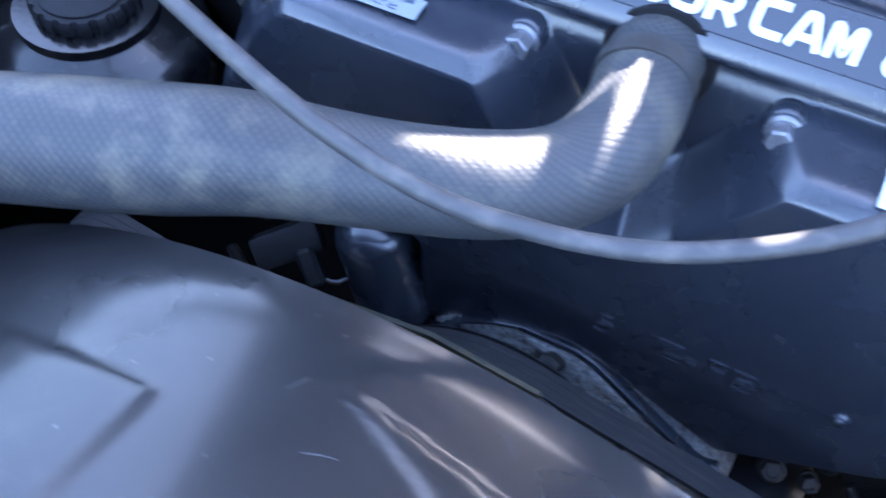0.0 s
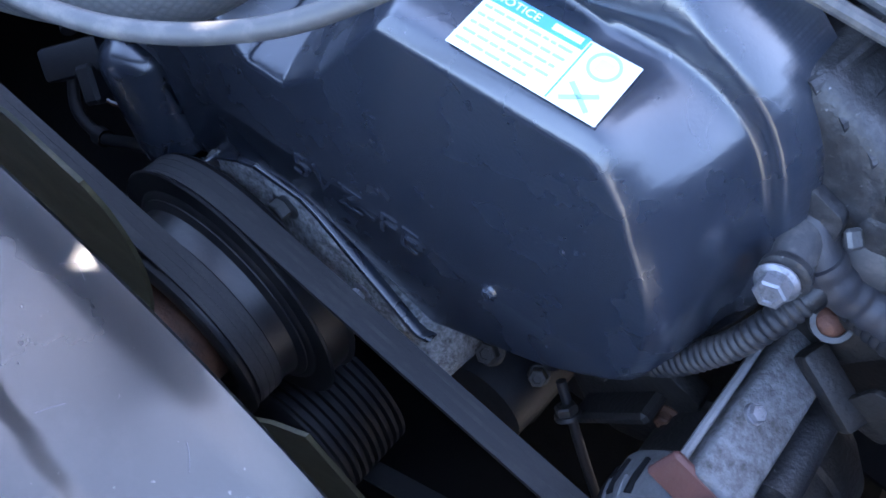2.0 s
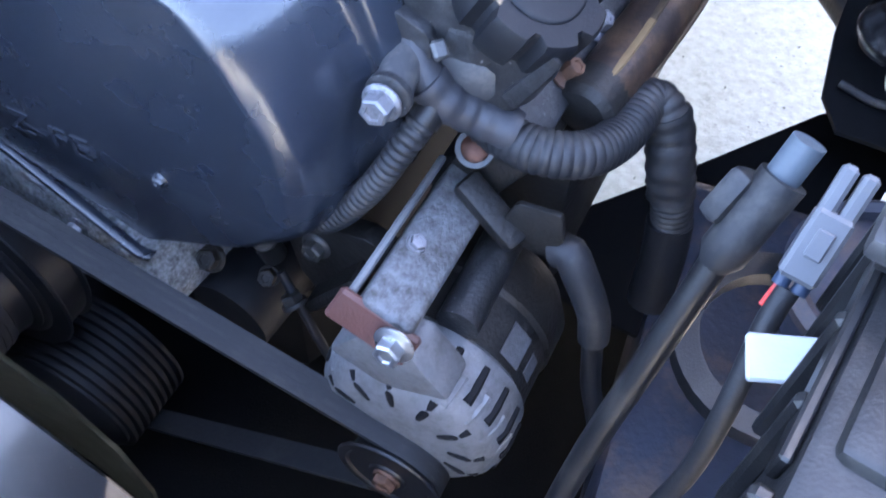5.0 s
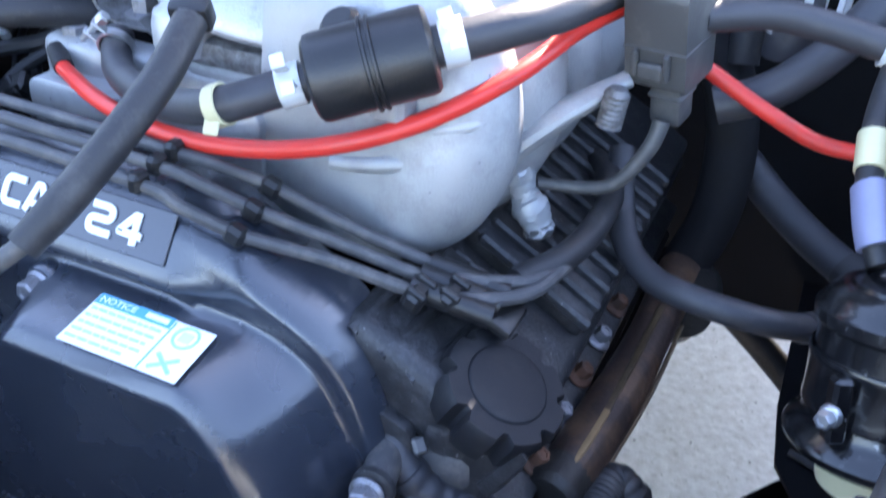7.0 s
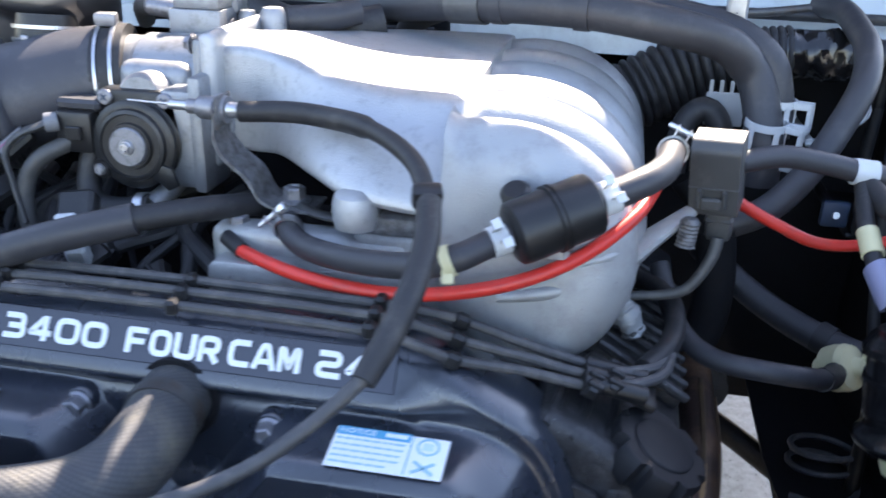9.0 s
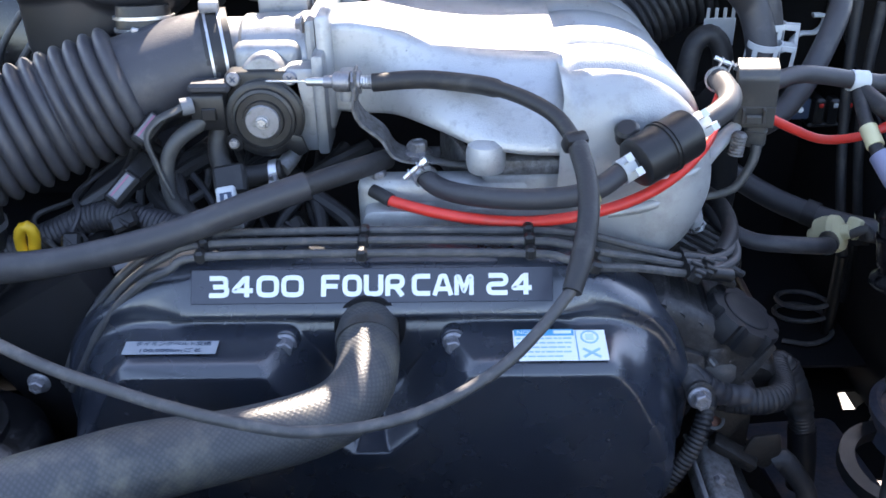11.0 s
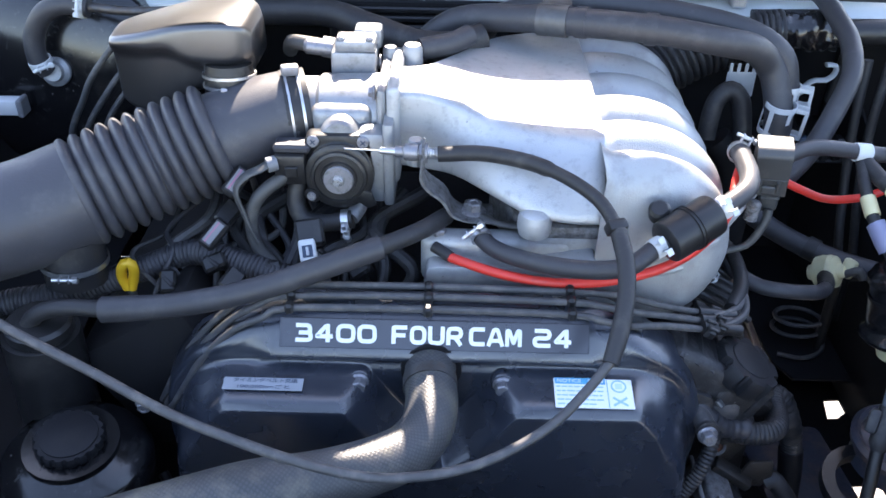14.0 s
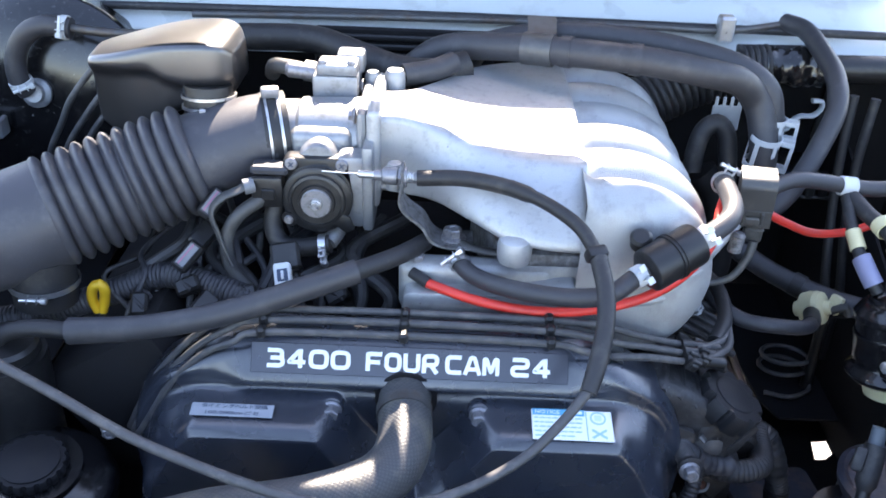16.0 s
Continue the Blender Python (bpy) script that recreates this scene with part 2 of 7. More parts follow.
weave(M["braid"])
for key, weight, rough, ior in (("cover", 0.55, 0.2, 1.5), ("plate", 0.6, 0.16, 1.5), ("reso", 1.0, 0.28, 1.55), ("shroud", 0.75, 0.14, 1.55)):
    p = M[key].node_tree.nodes["Principled BSDF"]
    p.inputs["Coat Weight"].default_value, p.inputs["Coat Roughness"].default_value, p.inputs["Coat IOR"].default_value = weight, rough, ior

# ---- builders ----
ROOT = {}


def mesh_of(bm, mat, name, smooth=35.0):
    me = bpy.data.meshes.new(name)
    bmesh.ops.recalc_face_normals(bm, faces=bm.faces)
    bm.to_mesh(me)
    bm.free()
    me.materials.append(M[mat] if isinstance(mat, str) else mat)
    for f in me.polygons:
        f.use_smooth = True
    me.set_sharp_from_angle(angle=radians(smooth))
    return me


def thing(name, loc, label, category, group="", kind=""):
    ob = new(name)
    ob.location = loc
    ob.empty_display_size = 0.02
    ROOT[ob] = Vector(loc)
    return tagged(ob, label, category, group, kind)


def part(name, bm, mat, parent, label="", smooth=35.0):
    origin = ROOT[parent]
    bmesh.ops.translate(bm, verts=bm.verts, vec=-origin)
    ob = new(name, mesh_of(bm, mat, name, smooth))
    ob.parent = parent
    ROOT[ob] = origin
    return tagged(ob, label) if label else ob


def solo(name, bm, mat, loc, label, category, group="", kind="", smooth=35.0):
    """A thing that is one mesh."""
    bmesh.ops.translate(bm, verts=bm.verts, vec=-Vector(loc))
    ob = new(name, mesh_of(bm, mat, name, smooth))
    ob.location = loc
    ROOT[ob] = Vector(loc)
    return tagged(ob, label, category, group, kind)


def spline(pts, step=0.006):
    """A smooth curve through the points."""
    p = [Vector(q) for q in pts]
    p = [2 * p[0] - p[1]] + p + [2 * p[-1] - p[-2]]
    out = []
    for a, b, c, d in zip(p, p[1:], p[2:], p[3:]):
        n = max(2, int((c - b).length / step))
        for i in range(n):
            t = i / n
            out.append(0.5 * (2 * b + (c - a) * t + (2 * a - 5 * b + 4 * c - d) * t * t + (3 * b - a - 3 * c + d) * t ** 3))
    return out + [p[-2]]


def tube(pts, r, sides=12, step=0.006, bm=None, wave=None, straight=False, flat=1.0):
    """A hose along the points; r is a number or a function of the way along in metres; wave = (pitch, depth) for ribs."""
    bm = bm or bmesh.new()
    if wave:
        step = min(step, wave[0] / 9)
    c = [Vector(q) for q in pts] if straight else spline(pts, step)
    if straight and wave:
        c2 = []
        for a, b in zip(c, c[1:]):
            n = max(2, int((b - a).length / step))
            c2 += [a.lerp(b, i / n) for i in range(n)]
        c = c2 + [c[-1]]
    t = (c[1] - c[0]).normalized()
    u = t.orthogonal().normalized()
    if abs(t.z) < 0.9:
        u = (Vector((0, 0, 1)) - t * t.z).normalized()
    way, rings, ways = 0.0, [], []
    for i, q in enumerate(c):
        t2 = (c[min(i + 1, len(c) - 1)] - c[max(i - 1, 0)]).normalized()
        u = (u - t2 * u.dot(t2)).normalized()
        v = t2.cross(u)
        if i:
            way += (q - c[i - 1]).length
        ways.append(way)
        rr = r(way) if callable(r) else r
        if wave:
            rr += wave[1] * abs(math.sin(math.pi * way / wave[0])) ** 0.7
        rings.append([bm.verts.new(q + rr * (math.cos(a) * u * flat + math.sin(a) * v)) for a in (2 * math.pi * k / sides for k in range(sides))])
    uv = bm.loops.layers.uv.verify()
    for a, b, wa, wb in zip(rings, rings[1:], ways, ways[1:]):
        for k in range(sides):
            f = bm.faces.new((a[k], a[(k + 1) % sides], b[(k + 1) % sides], b[k]))
            for lp, (s, w) in zip(f.loops, ((k, wa), (k + 1, wa), (k + 1, wb), (k, wb))):
                lp[uv].uv = (s / sides, w)
    bm.faces.new(rings[0][::-1])
    bm.faces.new(rings[-1])
    return bm


def lathe(profile, base, axis, sides=32, bm=None, ring=False):
    """Turns (radius, way along the axis) pairs round an axis through base."""
    bm = bm or bmesh.new()
    axis = Vector(axis).normalized()
    u = axis.orthogonal().normalized()
    v = axis.cross(u)
    rings = []
    for r, h in profile:
        q = Vector(base) + axis * h
        rings.append([bm.verts.new(q + max(r, 1e-5) * (math.cos(a) * u + math.sin(a) * v)) for a in (2 * math.pi * k / sides for k in range(sides))])
    for a, b in zip(rings, rings[1:] + rings[:1] if ring else rings[1:]):
        for k in range(sides):
            bm.faces.new((a[k], a[(k + 1) % sides], b[(k + 1) % sides], b[k]))
    if not ring:
        bm.faces.new(rings[0][::-1])
        bm.faces.new(rings[-1])
    return bm


def box(size, at=None, bevel=0.002, segs=2, bm=None, taper=1.0):
    """A box of that size with rounded edges; at is its middle or a matrix. taper scales its top."""
    own = bmesh.new()
    bmesh.ops.create_cube(own, size=1)
    for q in own.verts:
        k = taper if q.co.z > 0 else 1
        q.co = Vector((q.co.x * size[0] * k, q.co.y * size[1] * k, q.co.z * size[2]))
    if bevel:
        bmesh.ops.bevel(own, geom=own.edges[:], offset=bevel, segments=segs, profile=0.5, affect="EDGES")
    m = at if isinstance(at, Matrix) else Matrix.Translation(at or (0, 0, 0))
    bmesh.ops.transform(own, matrix=m, verts=own.verts)
    return join(bm, own)


def join(bm, own):
    if bm is None:
        return own
    me = bpy.data.meshes.new("t")
    own.to_mesh(me)
    own.free()
    bm.from_mesh(me)
    bpy.data.meshes.remove(me)
    return bm


def prism(outline, y0, y1, bevel=0.0, segs=2, bm=None, m=None):
    """An outline in x and z, from y0 to y1."""
    own = bmesh.new()
    a = [own.verts.new((x, y0, z)) for x, z in outline]
    b = [own.verts.new((x, y1, z)) for x, z in outline]
    own.faces.new(a)
    own.faces.new(b[::-1])
    for i in range(len(a)):
        j = (i + 1) % len(a)
        own.faces.new((a[j], a[i], b[i], b[j]))
    bmesh.ops.recalc_face_normals(own, faces=own.faces)
    if bevel:
        bmesh.ops.bevel(own, geom=own.edges[:], offset=bevel, segments=segs, profile=0.5, affect="EDGES", clamp_overlap=True)
    if m:
        bmesh.ops.transform(own, matrix=m, verts=own.verts)
    return join(bm, own)


def aim(at, axis, turn=0.0):
    """A matrix at a place whose z points along axis."""
    return Matrix.Translation(at) @ Vector(axis).to_track_quat("Z", "Y").to_matrix().to_4x4() @ Matrix.Rotation(radians(turn), 4, "Z")


def hexbolt(at, axis, r=0.007, h=0.006, flange=1.5, bm=None):
    """A hexagon head on a round flange."""
    own = bmesh.new()
    lathe([(r * flange, 0), (r * flange, 0.0012), (r * 1.1, 0.003)], (0, 0, 0), (0, 0, 1), 18, own)
    ring = [[own.verts.new((k * r * math.cos(a), k * r * math.sin(a), z)) for a in (math.pi / 3 * i for i in range(6))] for k, z in ((1, 0.002), (1, h), (0.86, h + 0.0012), (0.55, h + 0.0013), (0.48, h + 0.0004))]
    for a, b in zip(ring, ring[1:]):
        for i in range(6):
            own.faces.new((a[i], a[(i + 1) % 6], b[(i + 1) % 6], b[i]))
    own.faces.new(ring[-1])
    bmesh.ops.transform(own, matrix=aim(at, axis, 17), verts=own.verts)
    return join(bm, own)


def clamp(at, axis, r, bm=None, width=0.012, ear=(0, -1, 0)):
    """A spring band round a hose, with two ears and a screw."""
    own = lathe([(r + 0.0003, -width / 2), (r + 0.0018, -width / 2), (r + 0.0018, width / 2), (r + 0.0003, width / 2)], (0, 0, 0), (0, 0, 1), 28, None, True)
    ax = Vector(axis).normalized()
    e = Vector(ear)
    e = (e - ax * e.dot(ax)).normalized()
    m = Matrix((( *e, 0), (*ax.cross(e), 0), (*ax, 0), (0, 0, 0, 1))).transposed()
    for s in (-1, 1):
        box((0.011, 0.0015, width), (r + 0.005, 0.005 * s, 0), 0.0004, 1, own)
    lathe([(0.0022, -0.013), (0.0022, 0.011)], (r + 0.007, 0, 0), (0, 1, 0), 10, own)
    lathe([(0.0042, 0.009), (0.0042, 0.014), (0.003, 0.015)], (r + 0.007, 0, 0), (0, 1, 0), 6, own)
    bmesh.ops.transform(own, matrix=Matrix.Translation(at) @ m, verts=own.verts)
    return join(bm, own)


def spring_clamp(parent, at, axis, r, gap=0.034, ear=(1, -0.4, 0)):
    """A flat spring clamp: two bands joined by short bars, with two raised tabs, each piece under the first band."""
    ax = Vector(axis).normalized()
    e = Vector(ear)
    e = (e - ax * e.dot(ax)).normalized()
    m = Matrix.Translation(at) @ Matrix(((*e, 0), (*ax.cross(e), 0), (*ax, 0), (0, 0, 0, 1))).transposed()

    def ready(own):
        bmesh.ops.transform(own, matrix=m, verts=own.verts)
        return own
    bands = [lathe([(r + 0.0002, h - 0.0035), (r + 0.0016, h - 0.0035), (r + 0.0016, h + 0.0035), (r + 0.0002, h + 0.0035)], (0, 0, 0), (0, 0, 1), 28, None, True) for h in (-gap / 2, gap / 2)]
    whole = part("clamp", ready(bands[0]), "tape", parent, "white-painted spring clamp")
    part("clamp_band", ready(bands[1]), "tape", whole)
    for k in range(5):
        a = 0.5 + 2 * math.pi * k / 5
        part("clamp_bar", ready(box((0.0016, 0.006, gap), Matrix.Rotation(a, 4, "Z") @ Matrix.Translation((r + 0.0009, 0, 0)), 0.0004, 1)), "tape", whole)
    for s in (-1, 1):
        own = bmesh.new()
        for h in (-gap / 2, gap / 2):
            box((0.016, 0.0016, 0.006), (r + 0.008, 0.006 * s, h), 0.0004, 1, own)
        box((0.004, 0.0016, gap), (r + 0.0145, 0.006 * s, 0), 0.0004, 1, own)
        part("clamp_tab", ready(own), "tape", whole)


def lettering(text, width, height, depth, m, bold=0.0, bm=None):
    """Raised letters in a box of that size; m takes x along the line, y up the letters, z out."""
    cu = bpy.data.curves.new("text", "FONT")
    cu.body, cu.size, cu.extrude, cu.offset, cu.resolution_u = text, 1.0, 0.01, bold, 4
    ob = bpy.data.objects.new("text", cu)
    scene.collection.objects.link(ob)
    me = bpy.data.meshes.new_from_object(ob.evaluated_get(bpy.context.evaluated_depsgraph_get()))
    bpy.data.objects.remove(ob)
    own = bmesh.new()
    own.from_mesh(me)
    bpy.data.meshes.remove(me)
    if not own.verts:
        return bm or own
    xs, ys = [q.co.x for q in own.verts], [q.co.y for q in own.verts]
    for q in own.verts:
        q.co = Vector(((q.co.x - min(xs)) / (max(xs) - min(xs)) * width, (q.co.y - min(ys)) / (max(ys) - min(ys)) * height, depth if q.co.z > 0 else 0))
    bmesh.ops.transform(own, matrix=m, verts=own.verts)
    return join(bm, own)


def facing(at, right, up):
    """A frame on a surface: x along right, y along up, z out of it."""
    x = Vector(right).normalized()
    z = x.cross(Vector(up)).normalized()
    y = z.cross(x)
    return Matrix(((*x, 0), (*y, 0), (*z, 0), (*at, 1))).transposed()


def smooth01(x):
    x = np.clip(x, 0, 1)
    return x * x * (3 - 2 * x)


def inside_distance(px, pz, poly):
    """How far each point lies inside an outline (minus: outside)."""
    d = np.full(px.shape, 1e9)
    odd = np.zeros(px.shape, bool)
    for (x0, z0), (x1, z1) in zip(poly, poly[1:] + poly[:1]):
        ex, ez = x1 - x0, z1 - z0
        t = np.clip(((px - x0) * ex + (pz - z0) * ez) / (ex * ex + ez * ez), 0, 1)
        d = np.minimum(d, np.hypot(px - x0 - t * ex, pz - z0 - t * ez))
        if z0 != z1:
            odd ^= ((z0 > pz) != (z1 > pz)) & (px < ex * (pz - z0) / (z1 - z0) + x0)
    return np.where(odd, d, -d)


def rounded(poly, times=2):
    """Cuts the corners of an outline."""
    for _ in range(times):
        out = []
        for (x0, z0), (x1, z1) in zip(poly, poly[1:] + poly[:1]):
            out += [(0.75 * x0 + 0.25 * x1, 0.75 * z0 + 0.25 * z1), (0.25 * x0 + 0.75 * x1, 0.25 * z0 + 0.75 * z1)]
        poly = out
    return poly


def fillet(poly, r):
    """Rounds the corners of an outline, cutting r off each edge."""
    out = []
    n = len(poly)
    for i in range(n):
        p, a, b = Vector(poly[i]), Vector(poly[i - 1]), Vector(poly[(i + 1) % n])
        qa = p + (a - p) * min(r / max((a - p).length, 1e-6), 0.48)
        qb = p + (b - p) * min(r / max((b - p).length, 1e-6), 0.48)
        for t in (0, 0.25, 0.5, 0.75, 1):
            q = qa * (1 - t) ** 2 + p * 2 * t * (1 - t) + qb * t * t
            out.append((q.x, q.y))
    return out


def relief(outline, height, cell, deep):
    """A sheet over an outline in x and z whose front lies at y = height(x, z), with a skirt back to y = deep."""
    xs, zs = [p[0] for p in outline], [p[1] for p in outline]
    gx = np.arange(min(xs) - cell, max(xs) + 2 * cell, cell)
    gz = np.arange(min(zs) - cell, max(zs) + 2 * cell, cell)
    X, Z = np.meshgrid(gx, gz)
    keep = inside_distance(X, Z, outline) > cell * 0.35
    Y = height(X, Z)
    bm = bmesh.new()
    v = {}
    for j, i in zip(*np.nonzero(keep)):
        v[j, i] = bm.verts.new((X[j, i], Y[j, i], Z[j, i]))
    for (j, i) in list(v):
        q = [(j, i), (j, i + 1), (j + 1, i + 1), (j + 1, i)]
        if all(k in v for k in q):
            bm.faces.new([v[k] for k in q])
    for q in [q for q in bm.verts if not q.link_faces]:
        bm.verts.remove(q)
    rim = [e for e in bm.edges if e.is_boundary]
    for q in set(v for e in rim for v in e.verts):
        best = None
        for (x0, z0), (x1, z1) in zip(outline, outline[1:] + outline[:1]):
            ex, ez = x1 - x0, z1 - z0
            t = min(1, max(0, ((q.co.x - x0) * ex + (q.co.z - z0) * ez) / (ex * ex + ez * ez + 1e-12)))
            c = (x0 + t * ex, z0 + t * ez)
            dd = math.hypot(q.co.x - c[0], q.co.z - c[1])
            if best is None or dd < best[0]:
                best = (dd, c)
        q.co.x, q.co.z = best[1]
    made = bmesh.ops.extrude_edge_only(bm, edges=rim)["geom"]
    for q in made:
        if isinstance(q, bmesh.types.BMVert):
            q.co.y = deep
    rim_verts = set(q for q in made if isinstance(q, bmesh.types.BMVert))
    inner = [q for q in bm.verts if q not in rim_verts]
    for _ in range(3):
        bmesh.ops.smooth_vert(bm, verts=inner, factor=0.5, use_axis_x=True, use_axis_y=True, use_axis_z=True)
    return bm
# ---- ground, body shell and hood ----
def sheet(name, corners, mat, label, category, thick=0.003, normal=(0, 0, 1)):
    own = bmesh.new()
    a = [own.verts.new(c) for c in corners]
    b = [own.verts.new(Vector(c) - Vector(normal) * thick) for c in corners]
    own.faces.new(a)
    own.faces.new(b[::-1])
    for i in range(len(a)):
        j = (i + 1) % len(a)
        own.faces.new((a[j], a[i], b[i], b[j]))
    return solo(name, own, mat, corners[0], label, category, kind="structure")


gb = bmesh.new()
bmesh.ops.create_grid(gb, x_segments=40, y_segments=40, size=60)
for q in gb.verts:
    q.co.z = 0.004 * noise.noise(q.co * 0.8)
solo("ground", gb, "concrete", (0, 0, 0), "pale rough concrete ground in the sun", "ground", kind="structure")

# firewall, cowl and inner wings
sheet("wall_firewall", [(-0.85, 0.66, 0.54), (0.85, 0.66, 0.54), (0.85, 0.64, 1.06), (-0.85, 0.64, 1.06)], "dark", "near-black firewall behind the engine", "firewall", 0.004, (0, -1, 0))
sheet("wall_firewall_foot", [(-0.85, 0.66, 0.28), (-0.2, 0.66, 0.28), (-0.2, 0.66, 0.536), (-0.85, 0.66, 0.536)], "dark", "near-black foot of the firewall", "firewall", 0.004, (0, -1, 0))
cb = bmesh.new()
prof = [(0.515, 1.04), (0.52, 1.066), (0.545, 1.075), (0.56, 1.082), (0.60, 1.088), (0.615, 1.10), (0.66, 1.108), (0.72, 1.125), (0.9, 1.14), (0.9, 1.10), (0.6, 1.03)]
lo = [cb.verts.new((-0.85, y, z)) for y, z in prof]
mid = [cb.verts.new((0, y + 0.015, z)) for y, z in prof]
hi = [cb.verts.new((0.85, y, z)) for y, z in prof]
for a, b in ((lo, mid), (mid, hi)):
    for i in range(len(prof)):
        j = (i + 1) % len(prof)
        cb.faces.new((a[i], a[j], b[j], b[i]))
bmesh.ops.bevel(cb, geom=[e for e in cb.edges if e.calc_face_angle(0) > 0.2], offset=0.004, segments=2, affect="EDGES")
solo("cowl_panel", cb, "white", (0, 0.6, 1.08), "white painted cowl panel along the firewall", "cowl", kind="structure")
solo("cowl_seal", tube([(-0.8, 0.545, 1.088), (0, 0.56, 1.09), (0.8, 0.545, 1.088)], 0.006), "rubber", (0, 0.55, 1.088), "black rubber seal strip along the cowl", "seal", kind="structure")
sheet("wall_wing_outer", [(0.80, -0.9, 0.3), (0.80, 0.8, 0.3), (0.80, 0.8, 1.08), (0.80, -0.9, 1.05)], "dark", "black inner wing panel beside the engine", "inner wing", 0.004, (-1, 0, 0))
sheet("wall_wing_inner", [(-0.75, -0.9, 0.3), (-0.75, 0.8, 0.3), (-0.75, 0.8, 1.08), (-0.75, -0.9, 1.05)], "dark", "black inner wing panel beside the airbox", "inner wing", 0.004, (1, 0, 0))

# undertray and sill sheet hide the ground; their black is painted shade
sheet("undertray", [(-0.75, -0.55, 0.30), (0.66, -0.55, 0.30), (0.66, 0.27, 0.30), (0.556, 0.27, 0.30), (0.53, 0.166, 0.30), (0.488, 0.166, 0.30), (0.486, 0.181, 0.30), (0.516, 0.183, 0.30), (0.53, 0.27, 0.30), (0.36, 0.27, 0.30), (0.36, 0.65, 0.30), (-0.75, 0.65, 0.30)], "under", "undertray below the engine, blackened in place of deep shade", "undertray")
sheet("sill_panel", [(0.636, 0.66, 0.30), (0.82, 0.66, 0.30), (0.82, 1.25, 0.30), (0.648, 1.25, 0.30)], "under", "sill sheet under the body, blackened in place of deep shade", "panel")
sheet("radiator_support", [(-0.75, -0.56, 0.3), (0.8, -0.56, 0.3), (0.8, -0.56, 0.94), (-0.75, -0.56, 0.94)], "white", "white painted radiator support panel at the front", "panel", 0.01, (0, 1, 0))
body = box((1.64, 2.6, 0.62), (0, 2.05, 0.84), 0.05, 2)
box((1.45, 1.9, 0.62), (0, 2.6, 1.42), 0.12, 2, body)
solo("vehicle_body", body, "white", (0, 2.2, 0.5), "white vehicle body behind the engine bay", "vehicle body", kind="structure")

# unseen open hood; its made-up opening is shaped to pass one patch of sun
HOOD_A, HOOD_B = Vector((0, 0.80, 1.16)), Vector((0, 0.42, 2.20))
def hood_hole(x, y, z):
    """Where the sun ray to a place passes the hood, as (x, way up the hood)."""
    along = (HOOD_B - HOOD_A).normalized()
    nrm = along.cross(Vector((1, 0, 0)))
    q = Vector((x, y, z))
    t = (HOOD_A - q).dot(nrm) / SUN_DIR.dot(nrm)
    q = q + SUN_DIR * t
    return q.x, (q - HOOD_A).dot(along)
along = (HOOD_B - HOOD_A).normalized()
nrm = along.cross(Vector((1, 0, 0)))
opening = [hood_hole(x, y, 1.065) for x, y in ((-0.345, 0.175), (-0.21, 0.168), (-0.17, 0.14), (-0.125, 0.172), (-0.06, 0.179), (0.06, 0.178), (0.09, 0.158), (0.20, 0.156), (0.235, 0.118), (0.315, 0.132), (0.326, 0.084), (0.352, 0.092), (0.372, 0.150), (0.384, 0.172), (0.428, 0.178), (0.430, 0.236), (0.388, 0.236), (0.382, 0.208), (0.366, 0.207), (0.340, 0.222), (0.336, 0.250), (0.21, 0.272), (0.07, 0.250), (-0.12, 0.266), (-0.345, 0.295))]
# added narrow slots, each traced back from a small sun patch it casts
slots = [[hood_hole(*q) for q in s] for s in (
    ((-0.055, -0.152, 0.885), (0.010, -0.104, 0.885), (0.016, -0.126, 0.885), (-0.012, -0.141, 0.885)),
    ((0.100, -0.211, 0.838), (0.131, -0.211, 0.815), (0.112, -0.236, 0.836)),
    ((0.010, -0.084, 0.885), (0.019, -0.057, 0.885), (0.034, -0.048, 0.885), (0.040, -0.077, 0.885), (0.040, -0.113, 0.885), (0.033, -0.085, 0.885), (0.027, -0.066, 0.885)),
    ((-0.085, 0.025, 0.944), (-0.030, 0.025, 0.944), (-0.026, 0.019, 0.944), (-0.080, 0.020, 0.944)),
    ((0.008, 0.024, 0.944), (0.050, 0.023, 0.944), (0.052, 0.018, 0.944), (0.012, 0.018, 0.944)),
    ((0.2675, -0.276, 0.760), (0.2640, -0.244, 0.756), (0.279, -0.264, 0.746), (0.280, -0.278, 0.746)),
    ((0.2300, -0.266, 0.790), (0.2318, -0.258, 0.788), (0.2478, -0.264, 0.776), (0.2464, -0.269, 0.778)))]
def hood_sheet(off, thick):
    """The hood's outline with its openings, lying off metres below the outer skin."""
    own = bmesh.new()
    edges = []
    for loop in ([(-0.78, 0.0), (0.78, 0.0), (0.78, 1.10), (-0.78, 1.10)], opening, *slots):
        vs = [own.verts.new(HOOD_A + along * s + Vector((x, 0, 0)) + SUN_DIR * off) for x, s in loop]
        edges += [own.edges.new((vs[k - 1], vs[k])) for k in range(len(vs))]
    bmesh.ops.triangle_fill(own, edges=edges, use_beauty=True, use_dissolve=False)
    bmesh.ops.solidify(own, geom=own.faces[:], thickness=thick)
    return own
solo("hood", hood_sheet(0.02, 0.006), "white", HOOD_A, "unseen open white hood, with added holes that shape the sun patches", "hood", kind="structure")
# unseen dark sheet, added to darken the bay and what glossy parts reflect
solo("hood_liner", hood_sheet(0.0, 0.006), "dark", HOOD_A, "unseen near-black sheet under the hood, added to dim reflections", "hood liner", kind="structure")

